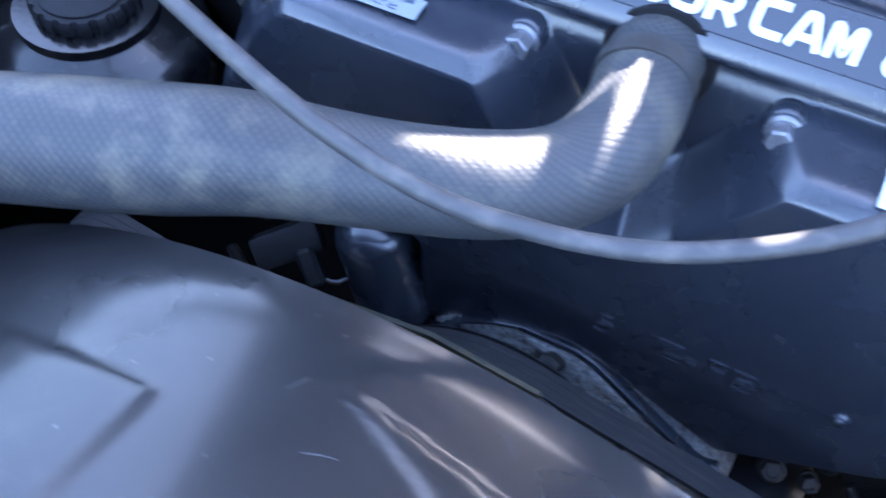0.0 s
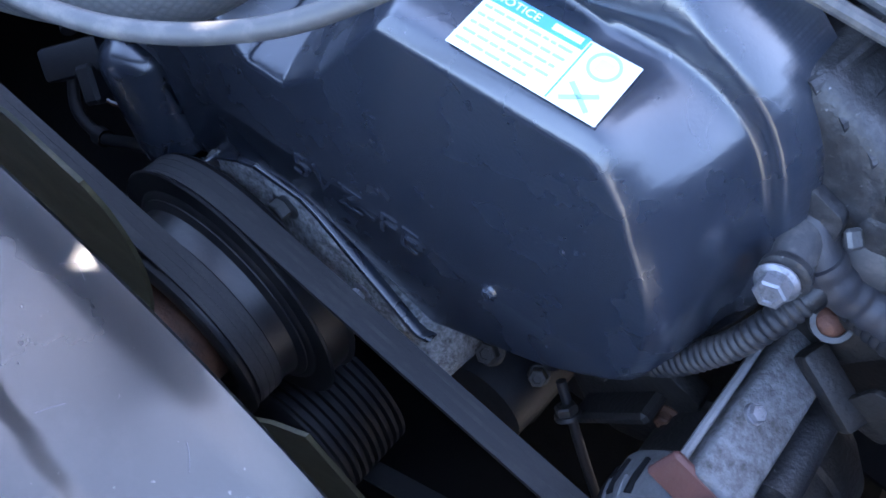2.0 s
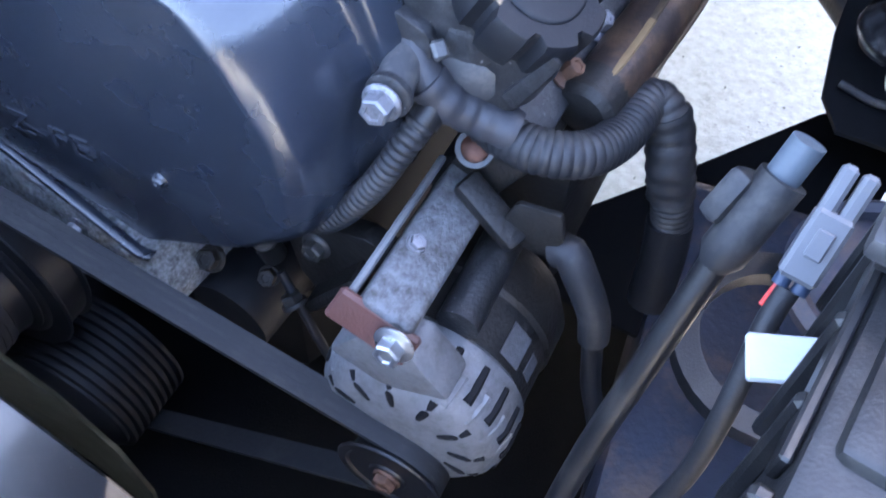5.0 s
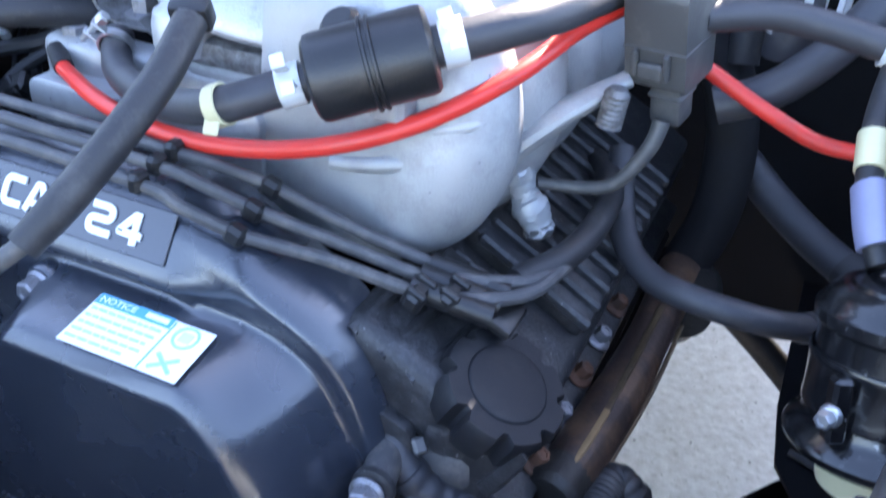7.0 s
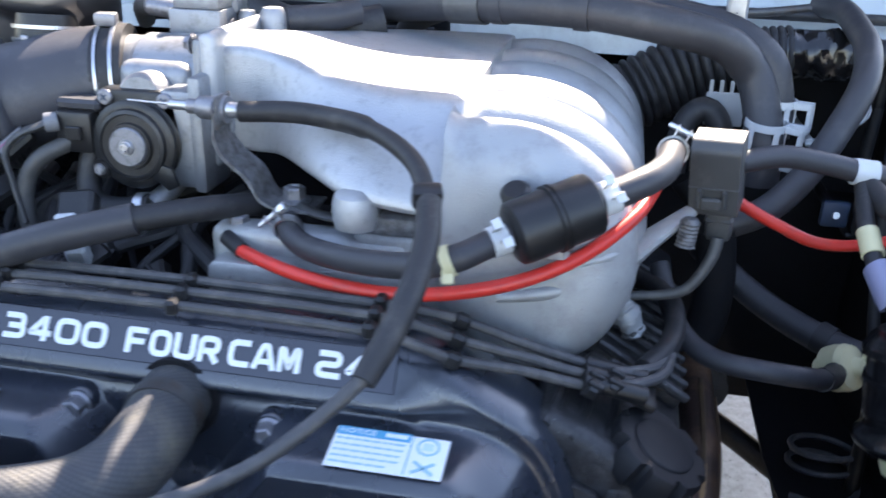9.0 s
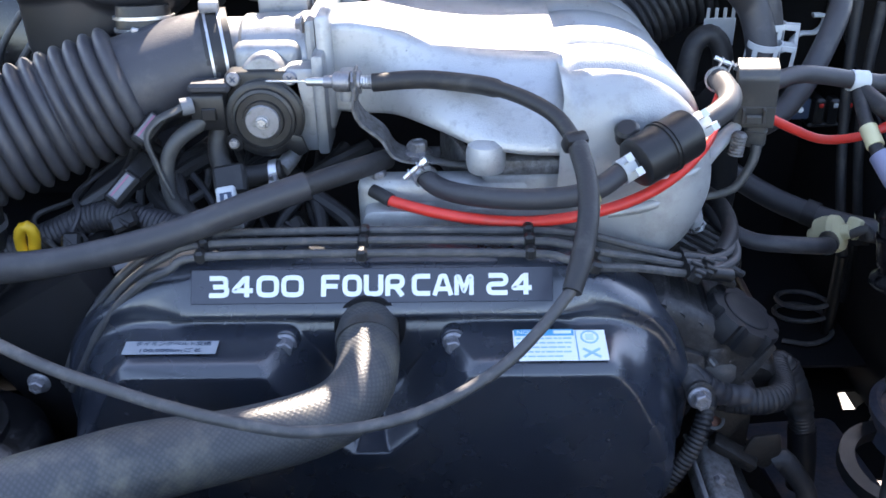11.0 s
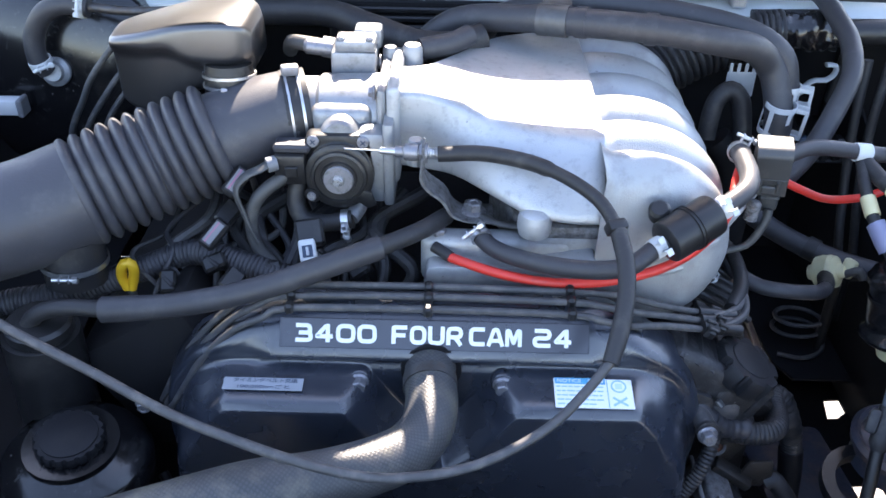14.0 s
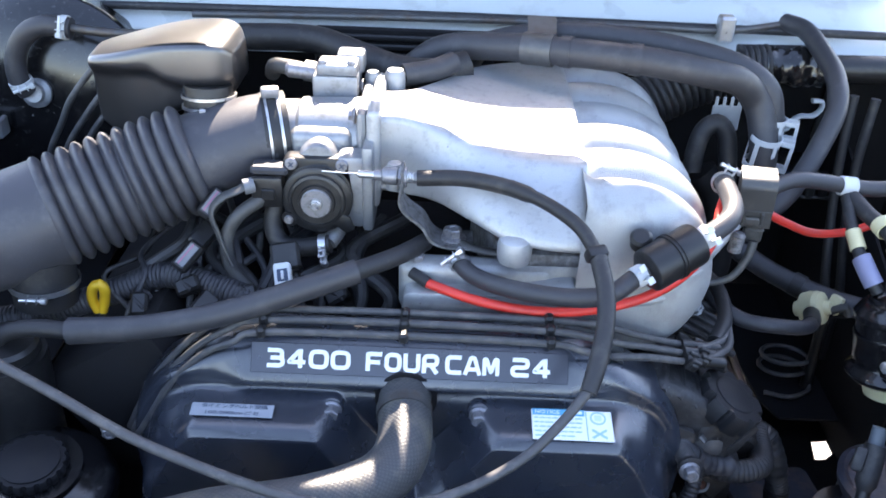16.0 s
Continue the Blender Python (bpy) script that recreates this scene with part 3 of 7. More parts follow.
# ---- timing cover ----
CX = 0.036
half = [(0.0, 0.930), (0.175, 0.930), (0.216, 0.906), (0.255, 0.882), (0.280, 0.847), (0.293, 0.80), (0.293, 0.745), (0.283, 0.698), (0.259, 0.671), (0.218, 0.648), (0.125, 0.591), (0.10, 0.600), (0.0, 0.664)]
back_outline = [(CX + x, z) for x, z in half] + [(CX - x, z) for x, z in half[-2:0:-1]]
half_f = [(0.0, 0.8735), (0.217, 0.8735), (0.249, 0.857), (0.265, 0.825), (0.276, 0.79), (0.279, 0.745), (0.274, 0.702), (0.250, 0.676), (0.212, 0.650), (0.120, 0.591), (0.0, 0.655)]
front_outline = [(CX + x, z) for x, z in half_f] + [(CX - x, z) for x, z in half_f[-2:0:-1]]


front_round = fillet(front_outline, 0.016)
back_round = fillet(back_outline, 0.02)


def cover_height(X, Z):
    d_back = np.clip(inside_distance(X, Z, back_round), 0, 1)
    edge = np.clip(1 - d_back / 0.020, 0, 1)
    side = smooth01((np.abs(X - CX) - 0.16) / 0.06)
    shoulder = -0.012 + (0.70 - 0.45 * side) * np.clip(0.045 - d_back, 0, 1) + (0.045 - 0.010 * side) * (1 - np.sqrt(1 - edge ** 2))
    # step under the lettering band
    shoulder += 0.006 * smooth01((0.884 - Z) / 0.004) * smooth01((Z - 0.80) / 0.02) * (1 - smooth01((np.abs(X - CX) - 0.15) / 0.05))
    # groove where the domes rise from the shoulder
    d = inside_distance(X, Z, front_round)
    shoulder += 0.0045 * np.exp(-((d + 0.005) / 0.0085) ** 2)
    shoulder -= 0.005 * np.exp(-((d_back - 0.007) / 0.007) ** 2) * side
    face = -0.059 - 0.002 * smooth01((0.86 - Z) / 0.14) + 0.11 * np.clip(0.716 - Z, 0, 1)
    flank = smooth01((np.abs(X - CX) - 0.200) / 0.045) * smooth01((Z - 0.765) / 0.10)
    wide = 0.0062 + 0.024 * flank + 0.007 * (1 - flank) * smooth01((np.abs(X - CX) - 0.200) / 0.045) + 0.004 * smooth01((0.74 - Z) / 0.04)
    ramp = np.clip(d / wide, 0, 1)
    lift = 0.85 * (ramp + 0.62 * flank * ramp * (1 - ramp)) + 0.15 * np.clip((d - wide) / 0.0095, 0, 1)
    # V-shaped recess between the two sprocket domes, with sloping side walls
    vee = inside_distance(X, Z, [(CX - 0.112, 0.90), (CX + 0.112, 0.90), (CX + 0.040, 0.802), (CX + 0.014, 0.779), (CX - 0.014, 0.779), (CX - 0.040, 0.802)])
    wall = np.clip(vee / 0.024 + 0.15, 0, 1)
    valley = 0.45 * wall + 0.55 * smooth01(wall)
    # the shell steps back beside the side tower
    recess = 0.030 * smooth01((-0.070 - X) / 0.022) * smooth01((0.722 - Z) / 0.022)
    return shoulder + (face - shoulder) * lift * (1 - valley) + recess


timing = thing("timing_cover", (CX, 0.0, 0.60), "black moulded plastic timing belt cover with two raised domes", "engine cover")
part("cover_shell", relief(back_round, cover_height, 0.0013, 0.05), "cover", timing, "matt black moulded plastic", 50)
# lettering plate on the sloping band
BAND_UP = Vector((0, 0.57, 0.82)).normalized()
def band(x, up, out=0.0):
    """A place on the lettering band: x along, metres up the slope from the letters' foot, metres out of it."""
    return facing(Vector((x, 0.0, 0.90)) + BAND_UP * up + Vector((0, -BAND_UP.z, BAND_UP.y)) * out, (1, 0, 0), BAND_UP)
pl = box((0.312, 0.030, 0.0014), band(CX + 0.0015, 0.0095, 0.0018), 0.0005, 1)
plate = part("letter_plate", pl, "plate", timing, "smooth dark blue-black name plate")
def stroke(own, pts, thick, depth, m, closed=False):
    """One letter stroke of even width along a line, raised by depth."""
    p = [Vector(q) for q in pts]
    n = len(p)
    sides = []
    for i in range(n):
        a, c = p[i - 1] if closed or i else None, p[(i + 1) % n] if closed or i < n - 1 else None
        d0 = (p[i] - a).normalized() if a is not None else (c - p[i]).normalized()
        d1 = (c - p[i]).normalized() if c is not None else d0
        nrm = Vector((-d0.y - d1.y, d0.x + d1.x)).normalized()
        w = thick / 2 / max(0.45, nrm.dot(Vector((-d0.y, d0.x))))
        sides.append((p[i] + nrm * w, p[i] - nrm * w))
    rows = [[own.verts.new(m @ Vector((q.x, q.y, z))) for q, z in ((l, 0), (l, depth), (r, depth), (r, 0))] for l, r in sides]
    for i in range(n if closed else n - 1):
        a, b = rows[i], rows[(i + 1) % n]
        for k in range(3):
            own.faces.new((a[k], a[k + 1], b[k + 1], b[k]))
    if not closed:
        own.faces.new(rows[0][::-1])
        own.faces.new(rows[-1])


# wide rounded block letters: strokes in a unit box, with how much their corners are rounded and whether they close
GLYPHS = {
    "3": (((0.02, 1), (0.94, 1), (0.94, 0.53)), ((0.22, 0.5), (1, 0.5), (1, 0), (0, 0))),
    "4": (((0.62, 1), (0, 0.27), (1.05, 0.27)), ((0.72, 1.12), (0.72, -0.12))),
    "0": (((0, 0), (1, 0), (1, 1), (0, 1)),),
    "F": (((0, -0.12), (0, 1), (1.08, 1)), ((0.1, 0.47), (0.95, 0.47))),
    "U": (((0, 1.12), (0, 0), (1, 0), (1, 1.12)),),
    "R": (((0, -0.12), (0, 1), (1, 1), (1, 0.42), (0.1, 0.42)), ((0.55, 0.4), (1.02, -0.12))),
    "C": (((1.08, 1), (0, 1), (0, 0), (1.08, 0)),),
    "A": (((-0.06, -0.12), (0.38, 1), (0.66, 1), (1.06, -0.12)), ((0.2, 0.25), (0.85, 0.25))),
    "M": (((0, -0.12), (0, 0.95), (0.16, 0.95), (0.5, 0.1), (0.84, 0.95), (1, 0.95), (1, -0.12)),),
    "2": (((0, 1), (1, 1), (1, 0.5), (0, 0.5), (0, 0), (1.08, 0)),),
}
LETTER_H, LETTER_T = 0.0190, 0.0042
for word, x0, wide, step in (("3400", -0.1045, 0.0196, 0.0215), ("FOUR", -0.0055, 0.0168, 0.0184), ("CAM", 0.0725, 0.0170, 0.0182), ("24", 0.1365, 0.0190, 0.0212)):
    for i, ch in enumerate(word):
        own = bmesh.new()
        for k, line in enumerate(GLYPHS["0" if ch == "O" else ch]):
            pts = [(LETTER_T / 2 + u * (wide - LETTER_T), LETTER_T / 2 + v * (LETTER_H - LETTER_T)) for u, v in line]
            loop = ch in "0O"
            if loop:
                pts = fillet(pts, 0.0052)
            elif len(pts) > 2:
                soft = fillet(pts, 0.0012 if ch in "4AMF" else 0.0042)
                pts = [pts[0]] + soft[5:-5] + [pts[-1]]
            stroke(own, pts, LETTER_T * (0.92 if ch in "AM" else 1.0), 0.0012 + 0.00008 * k, band(x0 + step * i, 0.0, 0.0026), loop)
        part("letter", own, "letters", plate, "silver-white raised letter")
# embossed engine type on the lower face
part("embossing", lettering("5VZ-FE", 0.10, 0.017, 0.0012, facing((0.052, -0.0612, 0.705), (1, 0, 0), (0, 0.03, 1)), -0.012), "cover", timing)
# lower edge lip
lip = [(-0.046, 0.640), (-0.012, 0.662), (0.006, 0.669), (0.048, 0.669), (0.062, 0.663), (0.110, 0.629), (0.146, 0.604), (0.152, 0.602), (0.162, 0.606)]
part("edge_lip", prism(lip + [(x - 0.003, z - 0.0055) for x, z in lip[::-1]], -0.0590, -0.050, 0.0016), "cover", timing, "turned lower edge")
part("side_tower", tube([(-0.0915, -0.052, 0.610), (-0.094, -0.052, 0.618), (-0.1005, -0.052, 0.645), (-0.107, -0.052, 0.670), (-0.112, -0.052, 0.690), (-0.115, -0.051, 0.703), (-0.116, -0.050, 0.709)], lambda w: 0.0285 - 0.011 * max(0, 1 - w / 0.010) ** 2 - 0.016 * max(0, (w - 0.086) / 0.016) ** 2, 28), "cover", timing)
part("tower_foot", prism(fillet([(-0.128, 0.604), (-0.070, 0.612), (-0.042, 0.645), (-0.038, 0.630), (-0.062, 0.598), (-0.124, 0.590)], 0.004), -0.066, -0.02, 0.003), "cover", timing)
for x in (-0.038, 0.108):
    b = lathe([(0.0125, 0), (0.0120, 0.010), (0.0105, 0.012), (0.0100, 0.012)], (x, -0.004, 0.862), (0, -1, 0.1), 20)
    boss = part("bolt_boss", b, "cover", timing)
    part("bolt", hexbolt((x, -0.0155, 0.8625), (0, -1, 0.05), 0.0078, 0.011, 1.3), "bolt", boss, "dusty steel flange bolt")
for at, ax, mat, r in (((0.203, -0.0595, 0.717), (0, -1, 0), "cover", 0.004), ((-0.266, -0.012, 0.82), (0, -1, 0), "bolt", 0.007)):
    part("bolt", hexbolt(at, ax, r, 0.004 if r < 0.005 else 0.008, 1.5), mat, timing)
# near-black ring drawn in place of the shaded hole round the hose
ring = part("neck_seal", lathe([(0.0262, -0.02), (0.0312, -0.02), (0.0312, 0.0030), (0.0305, 0.0040), (0.0262, 0.0040)], (0.035, -0.003, 0.8715), (0.02, -1, 0.05), 48, None, True), "dark", timing, "dark ring standing in for the shaded gap round the hose")

# stickers on the dome tops
PAD_UP = Vector((0, 0.985, 0.17)).normalized()
def pad(x, y, out):
    return facing(Vector((x, y, 0.8725 + 0.17 * (y + 0.018))) + Vector((0, -PAD_UP.z, PAD_UP.y)) * out, (1, 0, 0), PAD_UP)
st = part("notice_sticker", box((0.078, 0.036, 0.0008), pad(0.1975, -0.0350, 0.0025), 0.0003, 1), "paper", timing, "white and blue notice sticker with small print")
part("header_bar", box((0.0505, 0.0072, 0.0006), pad(0.1848, -0.0205, 0.0032), 0.0, 1), "blue", st, "blue header bar")
part("header_text", lettering("NOTICE", 0.024, 0.0042, 0.0003, pad(0.162, -0.0226, 0.0036)), "paper", st)
tri = bmesh.new()
for cx_, w in ((0.196, 0.006), (0.203, 0.010)):
    box((w, 0.0035, 0.0003), pad(cx_, -0.0205, 0.0037), 0, 1, tri)
part("header_mark", tri, "paper", st)
prng = random.Random(3)
for k in range(5):
    words, x = bmesh.new(), 0.1610
    while x < 0.204 - 0.012 * (k == 4):
        w = prng.uniform(0.0025, 0.008)
        box((w, 0.0014, 0.0003), pad(x + w / 2, -0.0275 - 0.0052 * k, 0.0032), 0, 1, words)
        x += w + 0.0012
    part("print_line", words, "mark", st, "line of small blue print")
part("divider", box((0.0007, 0.034, 0.0003), pad(0.2115, -0.0355, 0.0032), 0, 1), "blue", st)
part("round_symbol", lathe([(0.0062, 0), (0.0078, 0), (0.0078, 0.0004), (0.0062, 0.0004)], pad(0.223, -0.026, 0.0029).translation, (0, -0.17, 0.985), 24, None, True), "mark", st)
part("round_symbol_core", box((0.007, 0.0065, 0.0003), pad(0.223, -0.026, 0.0032), 0, 1), "cyan", st)
cr = bmesh.new()
for a in (35, -35):
    box((0.017, 0.0024, 0.0003), pad(0.223, -0.0445, 0.0032) @ Matrix.Rotation(radians(a), 4, "Z"), 0, 1, cr)
part("cross_symbol", cr, "mark", st)
js = part("service_sticker", box((0.080, 0.0155, 0.0008), pad(-0.132, -0.0335, 0.0025), 0.0003, 1), "label_silver", timing, "small silver service interval sticker with dark print")
part("print_line", lettering("タイミングベルト交換", 0.064, 0.0048, 0.0003, pad(-0.162, -0.0318, 0.0032)), "ink", js)
part("print_line", lettering("100,000kmごと", 0.052, 0.0046, 0.0003, pad(-0.157, -0.0395, 0.0032)), "ink", js)

# ---- upper radiator hose ----
rh = thing("radiator_hose", (0.038, -0.01, 0.878), "thick grey-black braided upper radiator hose fixed on the engine neck", "hose")
hose_pts = [(0.036, 0.02, 0.873), (0.034, -0.015, 0.872), (0.037, -0.050, 0.868), (0.033, -0.080, 0.863), (0.017, -0.104, 0.859), (-0.010, -0.124, 0.860), (-0.043, -0.140, 0.862), (-0.076, -0.152, 0.863), (-0.117, -0.165, 0.863), (-0.162, -0.180, 0.857), (-0.208, -0.195, 0.852), (-0.252, -0.210, 0.847), (-0.34, -0.25, 0.842)]
hose = part("hose", tube(hose_pts, lambda w: 0.0262 + 0.0065 * float(smooth01(np.array((w - 0.20) / 0.14))), 28, 0.004), "braid", rh, "grey woven-textured rubber")
part("clamp", lathe([(0.0258, -0.006), (0.0274, -0.006), (0.0274, 0.006), (0.0258, 0.006)], (0.0345, -0.026, 0.871), (0.06, -1, -0.1), 36, None, True), "steel", rh, "dull steel hose clamp")

# ---- throttle cable ----
tc = thing("throttle_cable", (0.20, -0.05, 0.96), "black throttle cable with a rubber sheath, arching over the cover", "cable")
cable_pts = [(-0.42, -0.06, 1.02), (-0.336, -0.097, 0.992), (-0.258, -0.120, 0.963), (-0.185, -0.146, 0.940), (-0.122, -0.166, 0.929), (-0.068, -0.181, 0.922), (-0.028, -0.185, 0.914), (0.0, -0.180, 0.904), (0.025, -0.172, 0.898), (0.051, -0.166, 0.897), (0.080, -0.158, 0.900), (0.113, -0.144, 0.907), (0.147, -0.127, 0.921), (0.176, -0.105, 0.940), (0.199, -0.085, 0.960)]
part("cable", tube(cable_pts, 0.0045, 12), "lead", tc)
sheath_pts = [(0.197, -0.088, 0.957), (0.2066, -0.0647, 0.9754), (0.2137, -0.0379, 0.9953), (0.2153, -0.0096, 1.0123), (0.2105, 0.0191, 1.0288)]
part("sheath", tube(sheath_pts, lambda w: 0.0075 + 0.001 * min(1, w / 0.02), 14), "rubber", tc, "thick rubber sheath")
part("clip", box((0.02, 0.016, 0.012), aim((0.2085, 0.023, 1.031), (-0.35, 1, 0.55)), 0.003), "black", tc)
upper_pts = [(0.2105, 0.019, 1.0288), (0.1965, 0.0441, 1.0436), (0.1739, 0.0698, 1.0507), (0.1471, 0.0944, 1.0531), (0.1183, 0.1160, 1.0515), (0.0801, 0.1274, 1.0514), (0.0366, 0.1300, 1.0482)]
part("upper_cable", tube(upper_pts, lambda w: 0.0068 + 0.0016 * (w > 0.10), 14), "rubber", tc)
part("cable_end", lathe([(0.0055, -0.004)] + [(0.0064 - 0.0008 * (k % 2), 0.0012 * k) for k in range(9)] + [(0.004, 0.011), (0.004, 0.060), (0.0009, 0.061), (0.0009, 0.098), (0.0, 0.098)], (0.036, 0.130, 1.0486), (-1, 0.05, 0.01), 14), "zinc", tc, "threaded cable end and bright inner wire")
part("adjuster_nut", hexbolt((0.026, 0.1305, 1.0487), (-1, 0.05, 0.01), 0.0102, 0.008, 1.05), "bolt", tc, "dull steel adjuster nut")
part("adjuster_barrel", lathe([(0.0, 0.0), (0.0088, 0.0), (0.0092, 0.001), (0.0092, 0.013), (0.0080, 0.015), (0.0060, 0.016), (0.0060, 0.024), (0.0, 0.025)], (0.016, 0.131, 1.0490), (-1, 0.05, 0.01), 22), "bolt", tc, "bright adjuster barrel")

# ---- intake plenum ----
plen = thing("intake_plenum", (0.16, 0.2, 0.86), "cast aluminium intake plenum with ribbed runners curling down the side", "intake manifold")


def dense(stations, n=6):
    """Smooth in-between sections."""
    s = np.array(stations)
    out = []
    for i in range(len(s) - 1):
        for k in range(n):
            t = k / n
            p0, p1, p2, p3 = s[max(i - 1, 0)], s[i], s[i + 1], s[min(i + 2, len(s) - 1)]
            out.append(tuple(0.5 * (2 * p1 + (p2 - p0) * t + (2 * p0 - 5 * p1 + 4 * p2 - p3) * t * t + (3 * p1 - p0 - 3 * p2 + p3) * t ** 3)))
    return out + [tuple(s[-1])]


def chamber(stations):
    """Sections across x: (x, front top y, front foot y, back y, top z, foot z), with rounded corners."""
    own = bmesh.new()
    rings = []
    for x, yt, yf, yb, zt, zb in stations:
        poly = fillet([(yf, zb), (yf, zb + 0.010), (yt, zt - 0.003), ((yt + yb) / 2, zt + 0.002), (yb - 0.02, zt), (yb, zt - 0.02), (yb, zb)], 0.009)
        rings.append([own.verts.new((x, y, z)) for y, z in poly])
    n = len(rings[0])
    for a, b in zip(rings, rings[1:]):
        for k in range(n):
            own.faces.new((a[k], a[(k + 1) % n], b[(k + 1) % n], b[k]))
    own.faces.new(rings[0][::-1])
    own.faces.new(rings[-1])
    return own


part("chamber", chamber(dense([(-0.012, 0.200, 0.200, 0.290, 1.088, 0.995), (0.02, 0.198, 0.192, 0.298, 1.088, 0.995), (0.055, 0.185, 0.160, 0.350, 1.082, 1.004), (0.095, 0.165, 0.118, 0.415, 1.076, 1.004), (0.13, 0.150, 0.092, 0.446, 1.072, 0.998), (0.17, 0.142, 0.086, 0.462, 1.070, 0.992), (0.206, 0.138, 0.087, 0.466, 1.069, 0.99), (0.210, 0.140, 0.090, 0.466, 1.067, 0.99)])), "alu", plen, "sand-cast aluminium", 60)
part("neck_flange", box((0.014, 0.125, 0.115), (-0.014, 0.243, 1.04), 0.006, 3), "alu", plen)
part("casting_boss", lathe([(0.0, 0.003), (0.010, 0.002), (0.0165, -0.003), (0.0182, -0.010), (0.0182, -0.022), (0.0165, -0.028), (0.0, -0.029)], (0.139, 0.096, 1.004), (0, 0, 1), 24), "alu", plen)
part("casting_boss", lathe([(0.009, 0), (0.009, 0.004), (0.007, 0.006), (0, 0.006)], (0.131, 0.193, 1.064), (0, 0, 1), 18), "alu", plen)

# ribbed runners: a profile in x and z swept back along y, with five round ribs
prof = [(0.204, 1.064), (0.234, 1.067), (0.268, 1.064), (0.300, 1.053), (0.326, 1.034), (0.345, 1.008), (0.354, 0.978), (0.355, 0.948), (0.346, 0.920), (0.330, 0.896), (0.305, 0.878), (0.275, 0.868), (0.24, 0.868), (0.196, 0.875)]
prof = [tuple(q) for q in spline([(x, 0, z) for x, z in prof], 0.008)]
rb = bmesh.new()
rows = []
N_Y = 97
for i, (x, _, z) in enumerate(prof):
    a, b = prof[max(i - 1, 0)], prof[min(i + 1, len(prof) - 1)]
    tx, tz = b[0] - a[0], b[2] - a[2]
    ll = math.hypot(tx, tz)
    nx, nz = -tz / ll, tx / ll
    way = i / (len(prof) - 1)
    front = 0.088 - 0.016 * float(smooth01(np.array((way - 0.25) / 0.45)))
    rib = float(smooth01(np.array(way / 0.016))) * (1 - 0.9 * float(smooth01(np.array((way - 0.56) / 0.24))))
    row = []
    for k in range(N_Y):
        f = k / (N_Y - 1)
        y = front + (0.455 - front) * f
        lift = 0.026 * ((abs(math.sin(math.pi * (5.55 * f + 0.18))) ** 0.6 if f > 0.06 else 1.0) - 1.0) * rib - (0.055 - math.sqrt(max(0, 0.055 ** 2 - max(0, 0.055 - (y - front)) ** 2))) * (0.35 + 0.65 * rib) - 0.012 * max(0, (f - 0.95) / 0.05) ** 2
        row.append(rb.verts.new((x + nx * lift, y, z + nz * lift)))
    rows.append(row)
for a, b in zip(rows, rows[1:]):
    for k in range(N_Y - 1):
        rb.faces.new((a[k], b[k], b[k + 1], a[k + 1]))
fc = [r[0] for r in rows]
rb.faces.new(fc)
rb.faces.new([r[-1] for r in rows][::-1])
part("runner_block", rb, "alu_dull", plen, "ribbed cast aluminium runners", 60)
part("lower_body", prism(fillet([(0.206, 0.873), (0.15, 0.886), (0.10, 0.898), (0.026, 0.910), (0.026, 0.945), (0.12, 0.946), (0.206, 0.960)], 0.010), 0.0725, 0.118, 0.006, 2), "alu_dull", plen)
for pts in (((0.290, 0.084, 0.966), (0.312, 0.0860, 0.9694), (0.331, 0.0965, 0.974), (0.340, 0.126, 0.971)), ((0.250, 0.078, 0.938), (0.2773, 0.0795, 0.9425), (0.315, 0.0842, 0.9525), (0.334, 0.0965, 0.9555), (0.344, 0.116, 0.956))):
    part("casting_rib", tube(pts, lambda w: 0.0058 - 0.002 * abs(w - 0.05) / 0.05, 12), "alu_dull", plen)
part("lower_flange", box((0.16, 0.03, 0.055), (0.10, 0.108, 0.938), 0.008, 3), "alu_dull", plen)
part("lower_top", box((0.135, 0.20, 0.03), (0.2025, 0.195, 0.958), 0.008, 3), "alu_dull", plen)
# the hollow's web and step take the darker aluminium
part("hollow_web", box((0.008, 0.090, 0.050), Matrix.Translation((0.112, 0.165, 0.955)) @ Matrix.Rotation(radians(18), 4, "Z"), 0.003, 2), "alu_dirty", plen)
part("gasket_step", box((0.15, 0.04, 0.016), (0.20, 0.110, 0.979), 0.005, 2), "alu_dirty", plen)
part("corner_post", box((0.030, 0.026, 0.066), (0.038, 0.109, 0.928), 0.007, 3), "alu_dull", plen)
part("flat_strap", tube([(0.075, 0.132, 0.978), (0.10, 0.118, 0.974), (0.13, 0.112, 0.973)], 0.006, 10, flat=0.5), "steel", plen)
for at in ((0.038, 0.108, 0.960), (0.073, 0.140, 0.974), (0.135, 0.128, 0.976)):
    part("bolt", hexbolt(at, (0, 0, 1), 0.0088, 0.010), "bolt", plen)

# ---- throttle body ----
tb = thing("throttle_assembly", (-0.07, 0.24, 1.0), "grey aluminium throttle housing with a black cable drum and sensors", "throttle body")
part("bore", lathe([(0.041, 0), (0.041, 0.03), (0.044, 0.034), (0.046, 0.10), (0.049, 0.102), (0.049, 0.112)], (-0.132, 0.243, 1.040), (1, 0, 0), 44), "alu_tb", tb)
part("body", box((0.070, 0.085, 0.075), (-0.072, 0.235, 1.030), 0.012, 3), "alu_tb", tb)
part("side_web", box((0.030, 0.030, 0.085), (-0.036, 0.178, 1.010), 0.005, 2), "alu_tb", tb)
part("side_rib", box((0.012, 0.05, 0.10), (-0.018, 0.185, 1.015), 0.004, 2), "alu_tb", tb)
part("flange", box((0.012, 0.105, 0.110), (-0.027, 0.243, 1.036), 0.006, 2), "alu_tb", tb)
